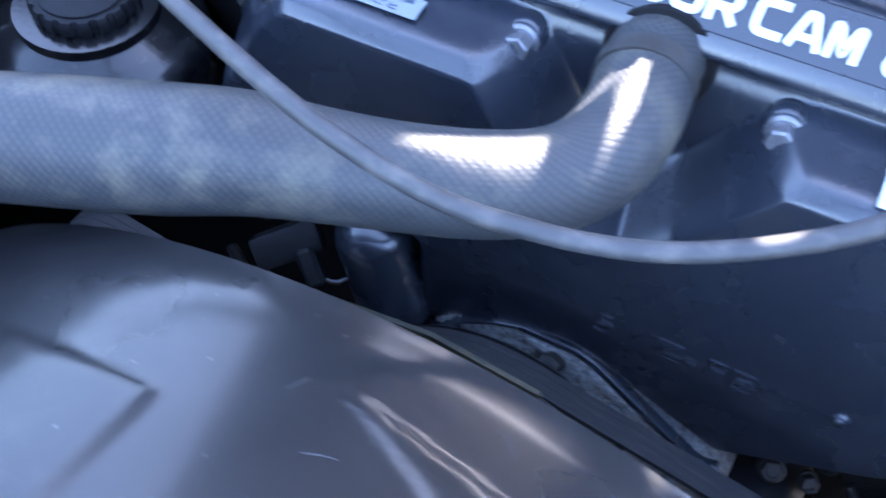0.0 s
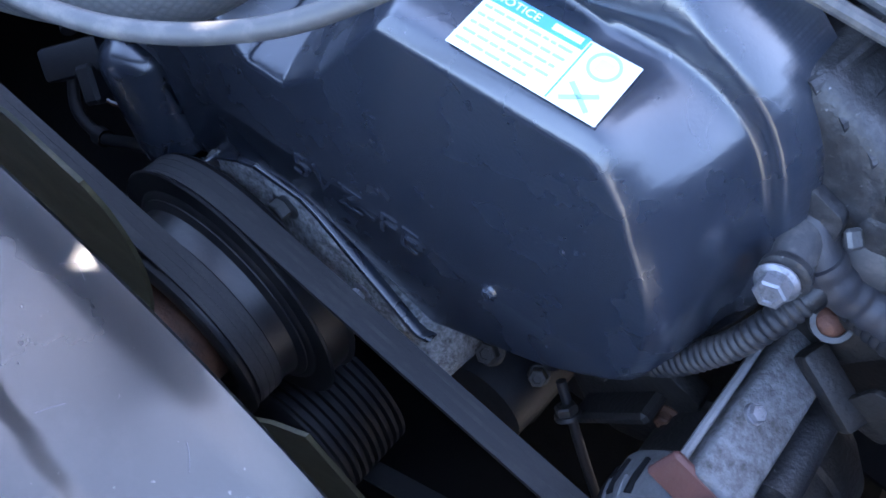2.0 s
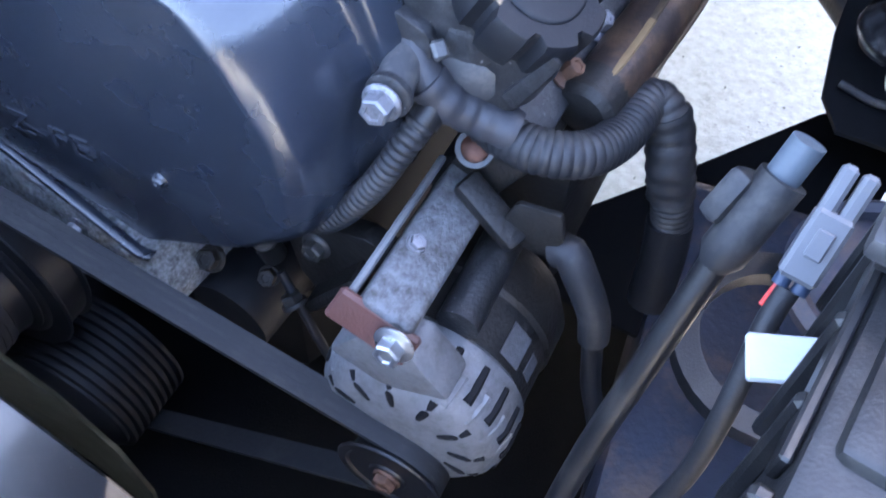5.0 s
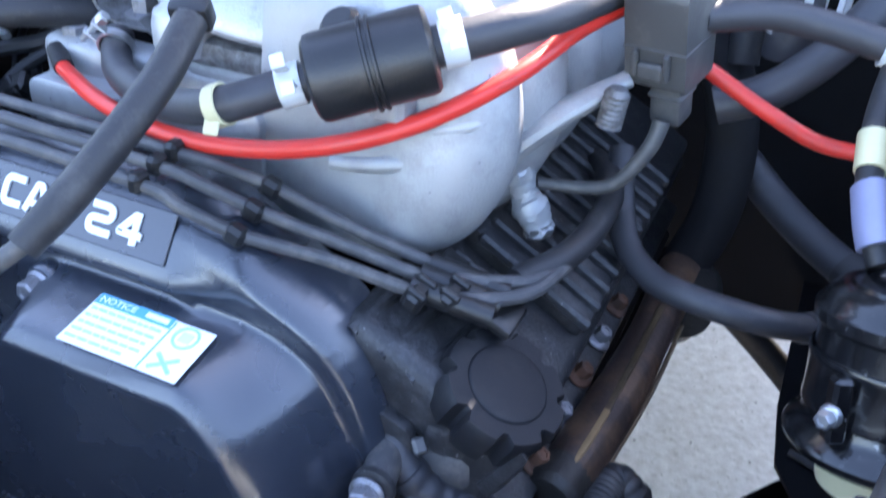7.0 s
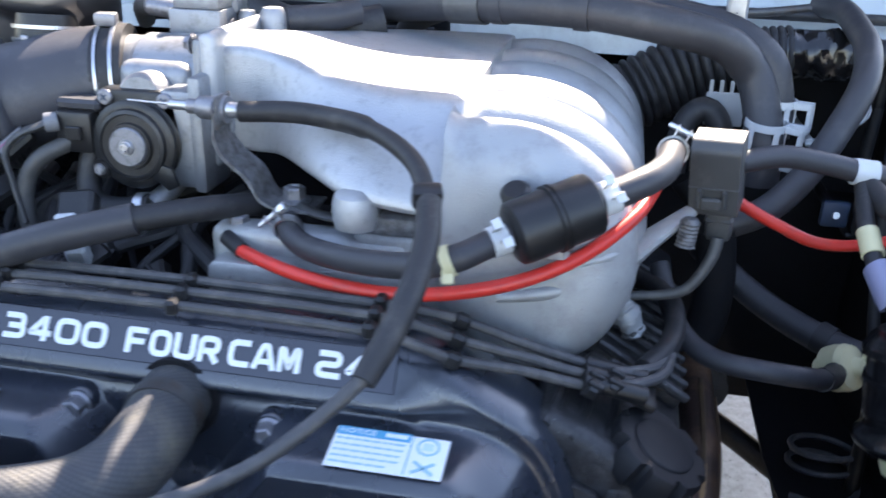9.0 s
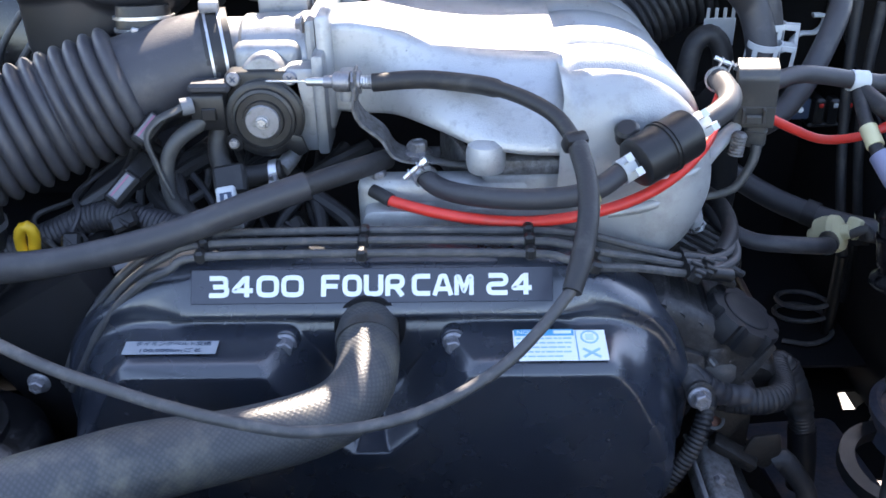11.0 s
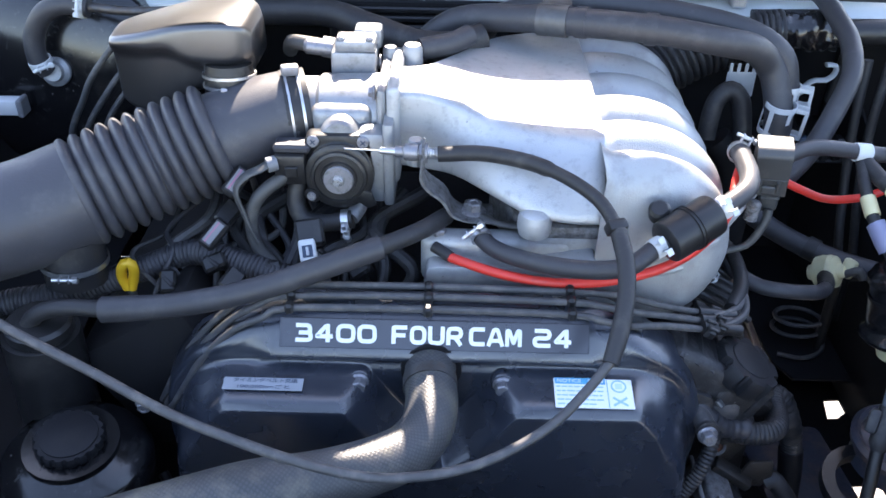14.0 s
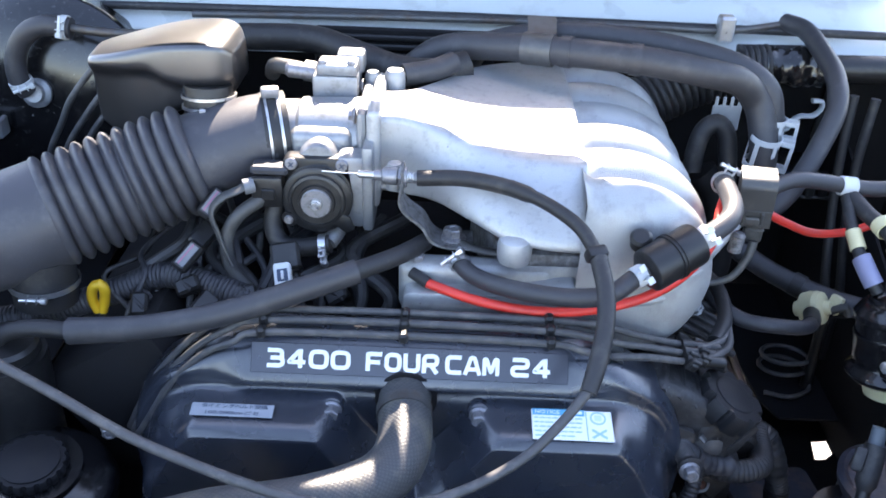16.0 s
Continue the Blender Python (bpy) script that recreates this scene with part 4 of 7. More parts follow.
for y, z in ((0.2, 1.085), (0.285, 1.085)):
    part("flange_bolt", hexbolt((-0.034, y, z), (-1, 0, 0), 0.006, 0.006), "bolt", tb)
drum = part("cable_drum", lathe([(0.033, 0), (0.037, 0.001), (0.0375, 0.004), (0.033, 0.006), (0.033, 0.009), (0.0375, 0.011), (0.0375, 0.014), (0.034, 0.016), (0.031, 0.016), (0.030, 0.019), (0.027, 0.020), (0.026, 0.0185), (0.020, 0.0185), (0.019, 0.022), (0.0, 0.022)], (-0.071, 0.165, 1.006), (0, -1, 0.06), 44), "black", tb, "black grooved cable drum")
part("hub", lathe([(0.0165, 0), (0.0165, 0.002), (0.0155, 0.003), (0.0065, 0.003)], (-0.071, 0.1432, 1.0073), (0, -1, 0.06), 28), "bolt", drum, "grey metal hub")
part("hub_nut", hexbolt((-0.071, 0.1405, 1.0075), (0, -1, 0.06), 0.0052, 0.005, 1.25), "zinc", drum)
part("stop_lug", tube([(-0.100, 0.155, 0.985), (-0.102, 0.148, 0.984)], 0.009, 16, straight=True), "black", drum)
part("stop_screw", hexbolt((-0.102, 0.1475, 0.984), (0, -1, 0.1), 0.004, 0.003, 1.3), "bolt", drum)
part("lever", prism([(-0.052, 0.995), (-0.036, 0.990), (-0.031, 0.975), (-0.040, 0.970), (-0.056, 0.982)], 0.146, 0.150, 0.001), "black", drum)
part("cable_slot", tube([(-0.071 + 0.0345 * math.cos(a), 0.1535, 1.0068 + 0.0345 * math.sin(a)) for a in (0.25 * k for k in range(1, 12))], 0.0016, 8), "bolt", drum)
part("return_spring", tube([(-0.071 + 0.040 * math.cos(a), 0.170, 1.006 + 0.040 * math.sin(a)) for a in (0.2 * k for k in range(-4, 20))], 0.0022, 8), "steel", tb)
part("drum_housing", prism([(-0.104, 1.050), (-0.040, 1.050), (-0.036, 1.044), (-0.032, 1.012), (-0.046, 1.000), (-0.096, 1.000), (-0.112, 1.015), (-0.108, 1.046)], 0.163, 0.182, 0.004, 2), "black", tb, "black drum housing")
part("housing_arch", lathe([(0.023, 0.0), (0.023, 0.030), (0.020, 0.035), (0, 0.036)], (-0.072, 0.205, 1.038), (0, -1, 0.05), 36), "alu_tb", tb)
for x in (-0.099, -0.045):
    sc = part("screw", lathe([(0.0068, 0), (0.0068, 0.002), (0.0055, 0.0032), (0, 0.0034)], (x, 0.163, 1.043), (0, -1, 0.1), 18), "bolt", tb, "cross-head screw")
    part("slot", box((0.007, 0.0014, 0.0006), aim((x, 0.1594, 1.0434), (0, -1, 0.1), 40), 0), "ink", sc)
    part("slot", box((0.0014, 0.007, 0.0006), aim((x, 0.1594, 1.0434), (0, -1, 0.1), 40), 0), "ink", sc)
plug = part("idle_sensor", box((0.034, 0.028, 0.036), (-0.124, 0.162, 1.014), 0.004, 2), "black", tb, "black sensor plug")
part("latch", box((0.014, 0.004, 0.012), (-0.122, 0.146, 1.014), 0.001, 1), "black", plug)
part("sensor_cap", box((0.040, 0.024, 0.010), (-0.122, 0.166, 1.036), 0.003, 1), "duct", plug)
part("top_block", box((0.052, 0.042, 0.032), (-0.064, 0.285, 1.088), 0.004, 2), "alu_tb", tb)
part("top_cap", box((0.046, 0.034, 0.014), (-0.062, 0.282, 1.110), 0.004, 2), "alu_tb", tb)
part("top_valve", box((0.032, 0.028, 0.024), (-0.05, 0.31, 1.108), 0.004, 2), "alu_tb", tb)
part("side_valve", lathe([(0.009, 0), (0.009, 0.03), (0.006, 0.034)], (-0.09, 0.29, 1.098), (-1, 0, 0.1), 16), "bolt", tb)
part("top_pipe", tube([(-0.086, 0.298, 1.094), (-0.105, 0.300, 1.097), (-0.128, 0.304, 1.099), (-0.142, 0.314, 1.096), (-0.148, 0.330, 1.080)], 0.0090), "sensor_grey", tb, "grey moulded elbow pipe")
part("top_pipe_cuff", lathe([(0.0095, 0), (0.012, 0.001), (0.012, 0.014), (0.0095, 0.015)], (-0.104, 0.300, 1.097), (1, -0.1, -0.1), 18), "alu_tb", tb)
part("cap_screw", hexbolt((-0.078, 0.272, 1.117), (0, -0.1, 1), 0.004, 0.003, 1.3), "bolt", tb)
part("cap_screw", hexbolt((-0.046, 0.272, 1.117), (0, -0.1, 1), 0.004, 0.003, 1.3), "bolt", tb)
for x, y, z, r in ((0.002, 0.292, 1.096, 0.012), (-0.024, 0.295, 1.092, 0.009), (0.012, 0.150, 1.046, 0.009)):
    part("nipple", lathe([(r, -0.02), (r, 0.004), (r * 0.75, 0.009), (0, 0.010)], (x, y, z), (0, 0, 1), 16), "alu_tb", tb)
part("coolant_hose", tube([(-0.118, 0.168, 1.0), (-0.122, 0.158, 0.968), (-0.112, 0.150, 0.952), (-0.090, 0.148, 0.949), (-0.058, 0.148, 0.955)], 0.0105), "rubber", tb, "short black rubber hose")
part("clamp", clamp((-0.066, 0.148, 0.9535), (1, 0, 0.15), 0.0105, width=0.008, ear=(0, -1, -0.4)), "zinc", tb)
part("lower_neck", tube([(-0.060, 0.150, 0.955), (-0.052, 0.165, 0.962), (-0.045, 0.19, 0.975)], 0.009, 12), "alu_tb", tb)

# cable bracket from the plenum
cbk = thing("cable_bracket", (0.03, 0.15, 0.97), "bent steel bracket carrying the throttle cable", "bracket")
own = bmesh.new()
bend = fillet([(0.022, 1.050), (0.019, 1.026), (0.026, 1.012), (0.044, 0.998), (0.053, 0.980), (0.068, 0.9755), (0.096, 0.9755)], 0.007)[5:-5]
bend = [(0.022, 1.050)] + bend + [(0.096, 0.9755)]
rows = []
for i, (x, z) in enumerate(bend):
    f = i / (len(bend) - 1)
    y0, y1 = 0.114 + 0.004 * math.sin(math.pi * f), 0.146 + 0.010 * math.sin(math.pi * f)
    rows.append([own.verts.new(q) for q in ((x, y0, z), (x, y1, z), (x - 0.0022, y1, z - 0.0018), (x - 0.0022, y0, z - 0.0018))])
for a, b in zip(rows, rows[1:]):
    for k in range(4):
        own.faces.new((a[k], a[(k + 1) % 4], b[(k + 1) % 4], b[k]))
own.faces.new(rows[0][::-1])
own.faces.new(rows[-1])
part("strap", own, "alu_dirty", cbk, "dull grey bent strap")
part("foot", box((0.030, 0.034, 0.003), (0.082, 0.137, 0.9745), 0.001, 1), "alu_dirty", cbk)
part("tongue", box((0.003, 0.026, 0.026), (0.0215, 0.130, 1.048), 0.001, 1), "alu_dirty", cbk)
part("bolt", hexbolt((0.076, 0.134, 0.977), (0, 0, 1), 0.0090, 0.011), "bolt", cbk)

# ---- intake duct and resonator ----
duct = thing("intake_duct", (-0.3, 0.19, 0.95), "ribbed black rubber intake duct clamped to the throttle body", "duct")
part("bellows", tube([(-0.212, 0.206, 1.026), (-0.27, 0.183, 1.008), (-0.33, 0.152, 0.992), (-0.355, 0.138, 0.986)], 0.0525, 40, 0.002, wave=(0.0152, 0.0095)), "bellows", duct, "ribbed rubber bellows")
part("outlet", tube([(-0.218, 0.204, 1.021), (-0.19, 0.215, 1.029), (-0.16, 0.228, 1.037), (-0.128, 0.238, 1.042)], lambda w: 0.0515 - 0.03 * w, 40), "bellows", duct)
part("inlet", tube([(-0.350, 0.140, 0.987), (-0.40, 0.112, 0.975), (-0.46, 0.09, 0.965), (-0.53, 0.07, 0.958), (-0.60, 0.06, 0.95)], 0.060, 40), "bellows", duct, "smooth rubber inlet")
part("clamp", lathe([(0.0490, -0.0013), (0.0504, -0.0013), (0.0504, 0.0013), (0.0490, 0.0013)], (-0.137, 0.2352, 1.0417), (1, 0.3, 0.05), 40, None, True), "zinc", duct, "thin bright wire clamp")
part("clamp", lathe([(0.0492, -0.0015), (0.0506, -0.0015), (0.0506, 0.0015), (0.0492, 0.0015)], (-0.124, 0.239, 1.042), (1, 0.3, 0.05), 40, None, True), "zinc", duct, "thin bright wire clamp")
part("clamp_block", box((0.020, 0.013, 0.012), aim((-0.131, 0.230, 1.096), (0, 0, 1), 14), 0.003, 2), "bolt", duct, "bright clamp screw housing")
part("cuff", tube([(-0.142, 0.234, 1.0415), (-0.116, 0.2415, 1.0425)], 0.0488, 40, straight=True), "rubber", duct)
def wedge_box(stations):
    """Sections across x: (x, front y, back y, foot z, crease z, front top z, back top z), with a step pressed into the front."""
    own = bmesh.new()
    rings = []
    for x, yf, yb, zb, zc, zt, zk in stations:
        poly = fillet([(yf + 0.024, zb), (yf + 0.011, zb + 0.006), (yf + 0.010, zc - 0.008), (yf - 0.001, zc + 0.003), (yf + 0.003, zt), (yb - 0.004, zk), (yb, zk - 0.02), (yb, zb)], 0.0075)
        rings.append([own.verts.new((x, y, z)) for y, z in poly])
    for a, b in zip(rings, rings[1:]):
        for k in range(len(a)):
            own.faces.new((a[k], a[(k + 1) % len(a)], b[(k + 1) % len(a)], b[k]))
    own.faces.new(rings[0][::-1])
    own.faces.new(rings[-1])
    return own


reso = thing("resonator", (-0.26, 0.3, 1.06), "glossy black plastic air resonator box on the intake duct", "resonator")
part("box", wedge_box(dense([(-0.342, 0.272, 0.300, 1.050, 1.104, 1.112, 1.114), (-0.337, 0.260, 0.318, 1.030, 1.104, 1.116, 1.120), (-0.300, 0.246, 0.345, 1.020, 1.107, 1.127, 1.126), (-0.268, 0.240, 0.356, 1.040, 1.110, 1.136, 1.132), (-0.242, 0.238, 0.360, 1.056, 1.098, 1.140, 1.136), (-0.205, 0.238, 0.360, 1.066, 1.096, 1.142, 1.138), (-0.186, 0.244, 0.350, 1.072, 1.099, 1.138, 1.134), (-0.176, 0.256, 0.330, 1.084, 1.102, 1.128, 1.125)], 8)), "reso", reso, "smooth moulded black plastic", 60)
part("neck", lathe([(0.030, 0), (0.028, 0.045), (0.026, 0.06)], (-0.203, 0.240, 1.035), (0, 0.15, 1), 32), "black", reso)
for h in (-0.006, 0.006):
    part("clamp", lathe([(0.0286, h - 0.0016), (0.0304, h - 0.0016), (0.0304, h + 0.0016), (0.0286, h + 0.0016)], (-0.203, 0.246, 1.077), (0, 0.15, 1), 36, None, True), "zinc", reso, "bright wire hose clamp")
part("clamp_bolt", tube([(-0.224, 0.213, 1.069), (-0.184, 0.2115, 1.0705)], 0.0030, 12, straight=True), "zinc", reso, "bright clamp bolt")
part("clamp_bolt_head", hexbolt((-0.184, 0.2115, 1.0705), (1, 0, 0.05), 0.0052, 0.005, 1.1), "zinc", reso)
part("clamp_tee", box((0.007, 0.004, 0.030), Matrix.Translation((-0.203, 0.210, 1.066)) @ Matrix.Rotation(radians(8), 4, "Y"), 0.001, 1), "zinc", reso)
port = thing("duct_port", (-0.36, 0.125, 0.93), "short rubber port under the duct with a bright clamp", "hose")
part("stub", lathe([(0.034, 0), (0.034, 0.055)], (-0.365, 0.108, 0.895), (0.05, 0.05, 1), 28), "rubber", port)
part("clamp", clamp((-0.364, 0.109, 0.918), (0.05, 0.05, 1), 0.035, width=0.006, ear=(0.1, -1, 0)), "zinc", port, "bright wire hose clamp")
# ---- spark plug leads over the cover ----
for k, (y, z) in enumerate(((0.037, 0.943), (0.022, 0.941), (0.007, 0.937))):
    lead = thing("spark_plug_lead", (0.03, y, z), "black spark plug lead laid across the top of the timing cover", "ignition lead", "spark plug leads")
    pts = [(-0.258 + 0.006 * k, 0.015 - 0.006 * k, 0.80), (-0.238 + 0.008 * k, 0.015 - 0.008 * k, 0.84), (-0.216 + 0.008 * k, 0.018 - 0.009 * k, 0.876), (-0.184 + 0.010 * k, 0.024 - 0.010 * k, 0.911), (-0.150 + 0.008 * k, y - 0.004, z - 0.010), (-0.107, y, z), (0.03, y + 0.002, z + 0.001), (0.172, y, z), (0.205, y + 0.004 * (1 - k), z - 0.004), (0.232, 0.048 - 0.017 * k, 0.931 - 0.006 * k), (0.275, 0.055 - 0.012 * k, 0.915 - 0.004 * k), (0.315, 0.068 - 0.012 * k, 0.898 - 0.002 * k), (0.345, 0.075 - 0.012 * k, 0.889)]
    part("lead", tube(pts, 0.0038, 10), "lead", lead)
    for x in (-0.107, 0.031, 0.174):
        part("holder", box((0.009, 0.012, 0.012), (x, y, z + 0.001), 0.0025, 1), "black", lead)
    part("holder", box((0.010, 0.012, 0.012), aim((0.230, 0.047 - 0.017 * k, 0.931 - 0.006 * k), (0.9, 0.1, -0.4)), 0.0025, 1), "black", lead)
    part("boot", tube([(0.318, 0.068 - 0.012 * k, 0.897), (0.362, 0.078 - 0.012 * k, 0.885)], 0.0068, 12, straight=True), "black", lead, "black rubber boot")

# lead connector block on the head
lc = thing("lead_connector", (0.345, 0.07, 0.885), "black plastic connector block joining the ignition leads", "connector")
for k in range(5):
    CM = aim((0.325 + 0.014 * (k % 2), 0.040 + 0.012 * k, 0.896 - 0.003 * k), (0.4, -0.1, 0.9), 12)
    clip = part("clip", box((0.020, 0.009, 0.010), CM, 0.0018, 1), "black", lc)
    part("clip_ear", box((0.004, 0.012, 0.014), CM @ Matrix.Translation((-0.006, 0, 0.001)), 0.001, 1), "black", clip)
    part("clip_ear", box((0.004, 0.012, 0.014), CM @ Matrix.Translation((0.006, 0, 0.001)), 0.001, 1), "black", clip)
part("body", box((0.030, 0.058, 0.008), aim((0.345, 0.074, 0.882), (0.45, 0.0, 0.89)), 0.003, 2), "black", lc)
for k in range(2):
    part("strand", tube([(0.335, 0.045 + 0.02 * k, 0.894), (0.358, 0.062 + 0.018 * k, 0.890), (0.376, 0.085 + 0.015 * k, 0.888), (0.384, 0.13 + 0.01 * k, 0.888)], 0.0042, 10), "lead", lc)
part("coil_lead", tube([(0.362, 0.09, 0.886), (0.382, 0.13, 0.890), (0.386, 0.19, 0.892), (0.37, 0.25, 0.885), (0.34, 0.32, 0.86)], 0.0085, 12), "rubber", lc, "thick black lead")

# ---- left head cover, oil filler cap, exhaust ----
N_BANK = Vector((0.5, 0, 0.866))
U_BANK = Vector((0.866, 0, -0.5))
def bank(u, y, n):
    """A place on the tilted head: u outwards along it, y back, n off its face."""
    return Vector((0.345, y, 0.850)) + U_BANK * u + N_BANK * n
def bank_frame(u, y, n):
    return facing(bank(u, y, n), U_BANK, (0, 1, 0))
hc = thing("head_cover", (0.35, 0.2, 0.80), "grimy grey cast cylinder head cover with cross ribs and flange bolts", "head cover")
part("body", box((0.125, 0.42, 0.06), bank_frame(0.0, 0.23, -0.025), 0.012, 3), "head", hc)
part("step", box((0.095, 0.30, 0.02), bank_frame(0.005, 0.28, 0.010), 0.006, 2), "head", hc)
for k in range(11):
    part("rib", box((0.088, 0.0055, 0.008), bank_frame(0.008, 0.125 + 0.021 * k, 0.0215), 0.002, 1), "head", hc)
part("flange", box((0.035, 0.43, 0.016), bank_frame(0.072, 0.23, -0.052), 0.004, 2), "head", hc)
part("side_wall", box((0.036, 0.40, 0.09), bank_frame(0.082, 0.23, -0.105), 0.006, 2), "oily", hc, "oily casting, darkened for deep shade")
for k in range(5):
    b = hexbolt(bank(0.078, 0.072 + 0.045 * k, -0.043), N_BANK, 0.006, 0.010, 1.7)
    part("bolt", b, "rust" if k % 2 == 0 else "bolt", hc, "rusty flange bolt")
part("front_plate", box((0.13, 0.03, 0.08), bank_frame(0.0, 0.035, -0.04), 0.01, 3), "head", hc)
for k in range(3):
    part("casting_rib", tube([bank(-0.055 + 0.020 * k, 0.022, -0.006), bank(-0.053 + 0.021 * k, 0.035, 0.001), bank(-0.050 + 0.022 * k, 0.060, 0.004), bank(-0.046 + 0.022 * k, 0.110, 0.004)], 0.0045, 10), "head", hc)
part("lower_casting", box((0.080, 0.38, 0.15), (0.372, 0.25, 0.655), 0.012, 2), "oily", hc, "oily casting, darkened for deep shade")
part("oil_filler_neck", lathe([(0.034, -0.03), (0.034, 0.01), (0.030, 0.018)], bank(0.024, 0.052, -0.028), (0.46, -0.10, 0.88), 28), "head", hc)
part("filler_boss", lathe([(0.034, -0.03), (0.033, -0.008), (0.028, 0.004), (0.018, 0.012), (0.0, 0.015)], (0.352, 0.042, 0.812), (-0.1, -0.45, 0.88), 32), "lead", hc, "smooth pale casting dome")
cap_at = bank(0.029, 0.047, -0.012)
N_CAP = Vector((0.46, -0.10, 0.88)).normalized()
oc = thing("oil_filler_cap", cap_at, "black plastic oil filler cap with notched grip edge", "cap")
def grip(r0, r1, h0, h1, teeth, at, axis, duty=0.5):
    own = bmesh.new()
    n = teeth * 8
    rings = []
    for h, k in ((h0, 0.97), (h0 + 0.002, 1), (h1 - 0.003, 1), (h1, 0.95)):
        ring = []
        for i in range(n):
            a = 2 * math.pi * i / n
            r = r1 if (i % 8) / 8 < duty else r0
            ring.append(own.verts.new((k * r * math.cos(a), k * r * math.sin(a), h)))
        rings.append(ring)
    for a, b in zip(rings, rings[1:]):
        for i in range(n):
            own.faces.new((a[i], a[(i + 1) % n], b[(i + 1) % n], b[i]))
    own.faces.new(rings[0][::-1])
    own.faces.new(rings[-1])
    bmesh.ops.transform(own, matrix=aim(at, axis), verts=own.verts)
    return own
part("grip", grip(0.0318, 0.0372, 0.006, 0.031, 8, cap_at, N_CAP, 0.70), "cap", oc)
part("top", lathe([(0.0, 0.0), (0.0238, 0.0), (0.0238, 0.0318), (0.0232, 0.0324), (0.0222, 0.0326), (0.0, 0.0326)], cap_at, N_CAP, 40), "cap", oc, "worn grey-black cap face")

em = thing("exhaust_manifold", (0.42, 0.15, 0.75), "rusty exhaust manifold under a brown heat shield", "exhaust manifold")
part("shield", tube([(0.409, 0.072, 0.764), (0.413, 0.095, 0.767), (0.421, 0.17, 0.770), (0.424, 0.26, 0.770), (0.424, 0.34, 0.765)], lambda w: 0.0172 + 0.0012 * math.sin(30 * w), 20), "shield", em, "brown heat-stained shield")
part("seam", tube([(0.420, 0.120, 0.7855), (0.4235, 0.18, 0.7878), (0.4265, 0.26, 0.788)], 0.0026, 8, flat=0.5), "seam", em, "tarnished golden folded seam")
# front end of the seam in a brighter golden tone
part("seam_end", tube([(0.4125, 0.070, 0.7795), (0.417, 0.09, 0.7832), (0.4205, 0.124, 0.7858)], 0.0027, 8, flat=0.5), "bronze", em, "golden end of the folded seam")
part("edge", tube([(0.4272, 0.075, 0.763), (0.4315, 0.10, 0.766), (0.4392, 0.17, 0.768), (0.4422, 0.26, 0.768)], 0.0018, 8), "seam", em, "tarnished golden shield edge")
part("collector", tube([(0.436, 0.30, 0.755), (0.436, 0.36, 0.74), (0.42, 0.42, 0.66)], 0.024, 18), "oily", em)
part("end_cap", lathe([(0.0188, -0.012), (0.0188, 0.006), (0.015, 0.011), (0, 0.012)], (0.408, 0.070, 0.7635), (-0.15, -1, -0.1), 28), "oily", em)

# front of the left head: bracket, sensor plug, bolt with spring hose
fb = thing("engine_bracket", (0.33, 0.0, 0.78), "bare aluminium engine bracket with a bright flange bolt", "bracket")
part("arm", tube([(0.322, 0.02, 0.805), (0.328, -0.012, 0.803)], 0.0105, 18, straight=True), "lead", fb)
part("bolt", hexbolt((0.3265, -0.018, 0.8015), (0.05, -1, 0.15), 0.0080, 0.010, 1.35), "bolt", fb, "dusty bright flange bolt")
part("plate", prism(fillet([(0.300, 0.822), (0.316, 0.832), (0.336, 0.824), (0.338, 0.806), (0.326, 0.796), (0.312, 0.806)], 0.005), 0.012, 0.020, 0.003), "head", fb, "grimy cast ear")
part("spacer_collar", lathe([(0.0105, 0), (0.0125, 0.001), (0.0125, 0.005), (0.0105, 0.006)], (0.3275, -0.010, 0.8025), (0.05, -1, 0.08), 22), "head", fb)
part("clip", box((0.008, 0.010, 0.005), aim((0.343, 0.010, 0.820), (0.5, -0.4, 0.8)), 0.0015, 1), "steel", fb, "small steel clip")

def corrugated(name, pts, r, label, mat="rubber", sides=16, pitch=0.0045, depth=0.0016):
    ob = thing(name, pts[0], label, "conduit")
    part("tube", tube(pts, r, sides, wave=(pitch, depth)), mat, ob)
    for a, b in ((0, 1), (-1, -2)):
        p, q = Vector(pts[a]), Vector(pts[b])
        part("tape_end", tube([p, p + (q - p).normalized() * 0.018], r + depth + 0.0008, 14, straight=True), "black", ob)
    return ob
corrugated("conduit", [(0.345, 0.012, 0.79), (0.335, -0.012, 0.768), (0.321, -0.024, 0.738), (0.296, -0.03, 0.702), (0.26, -0.028, 0.682), (0.235, -0.025, 0.67), (0.225, -0.02, 0.64), (0.232, -0.012, 0.60)], 0.0068, "thin ribbed black wiring conduit below the cover")
corrugated("conduit", [(0.345, 0.035, 0.775), (0.361, 0.030, 0.764), (0.393, 0.020, 0.766), (0.419, 0.030, 0.765), (0.431, 0.060, 0.757), (0.436, 0.093, 0.757), (0.448, 0.094, 0.750), (0.460, 0.085, 0.723), (0.474, 0.080, 0.672), (0.478, 0.070, 0.610)], 0.0120, "thick ribbed black wiring conduit looping by the exhaust", sides=20, pitch=0.0044, depth=0.0010)
tw = thing("tape_sleeve", (0.46, 0.085, 0.72), "smooth black tape wound over the falling conduit", "tape")
part("wrap", tube([(0.4465, 0.0945, 0.752), (0.453, 0.092, 0.740), (0.460, 0.085, 0.723), (0.466, 0.083, 0.703)], lambda w: 0.0146 + 0.0005 * math.sin(w * 600), 18, 0.002), "rubber", tw)
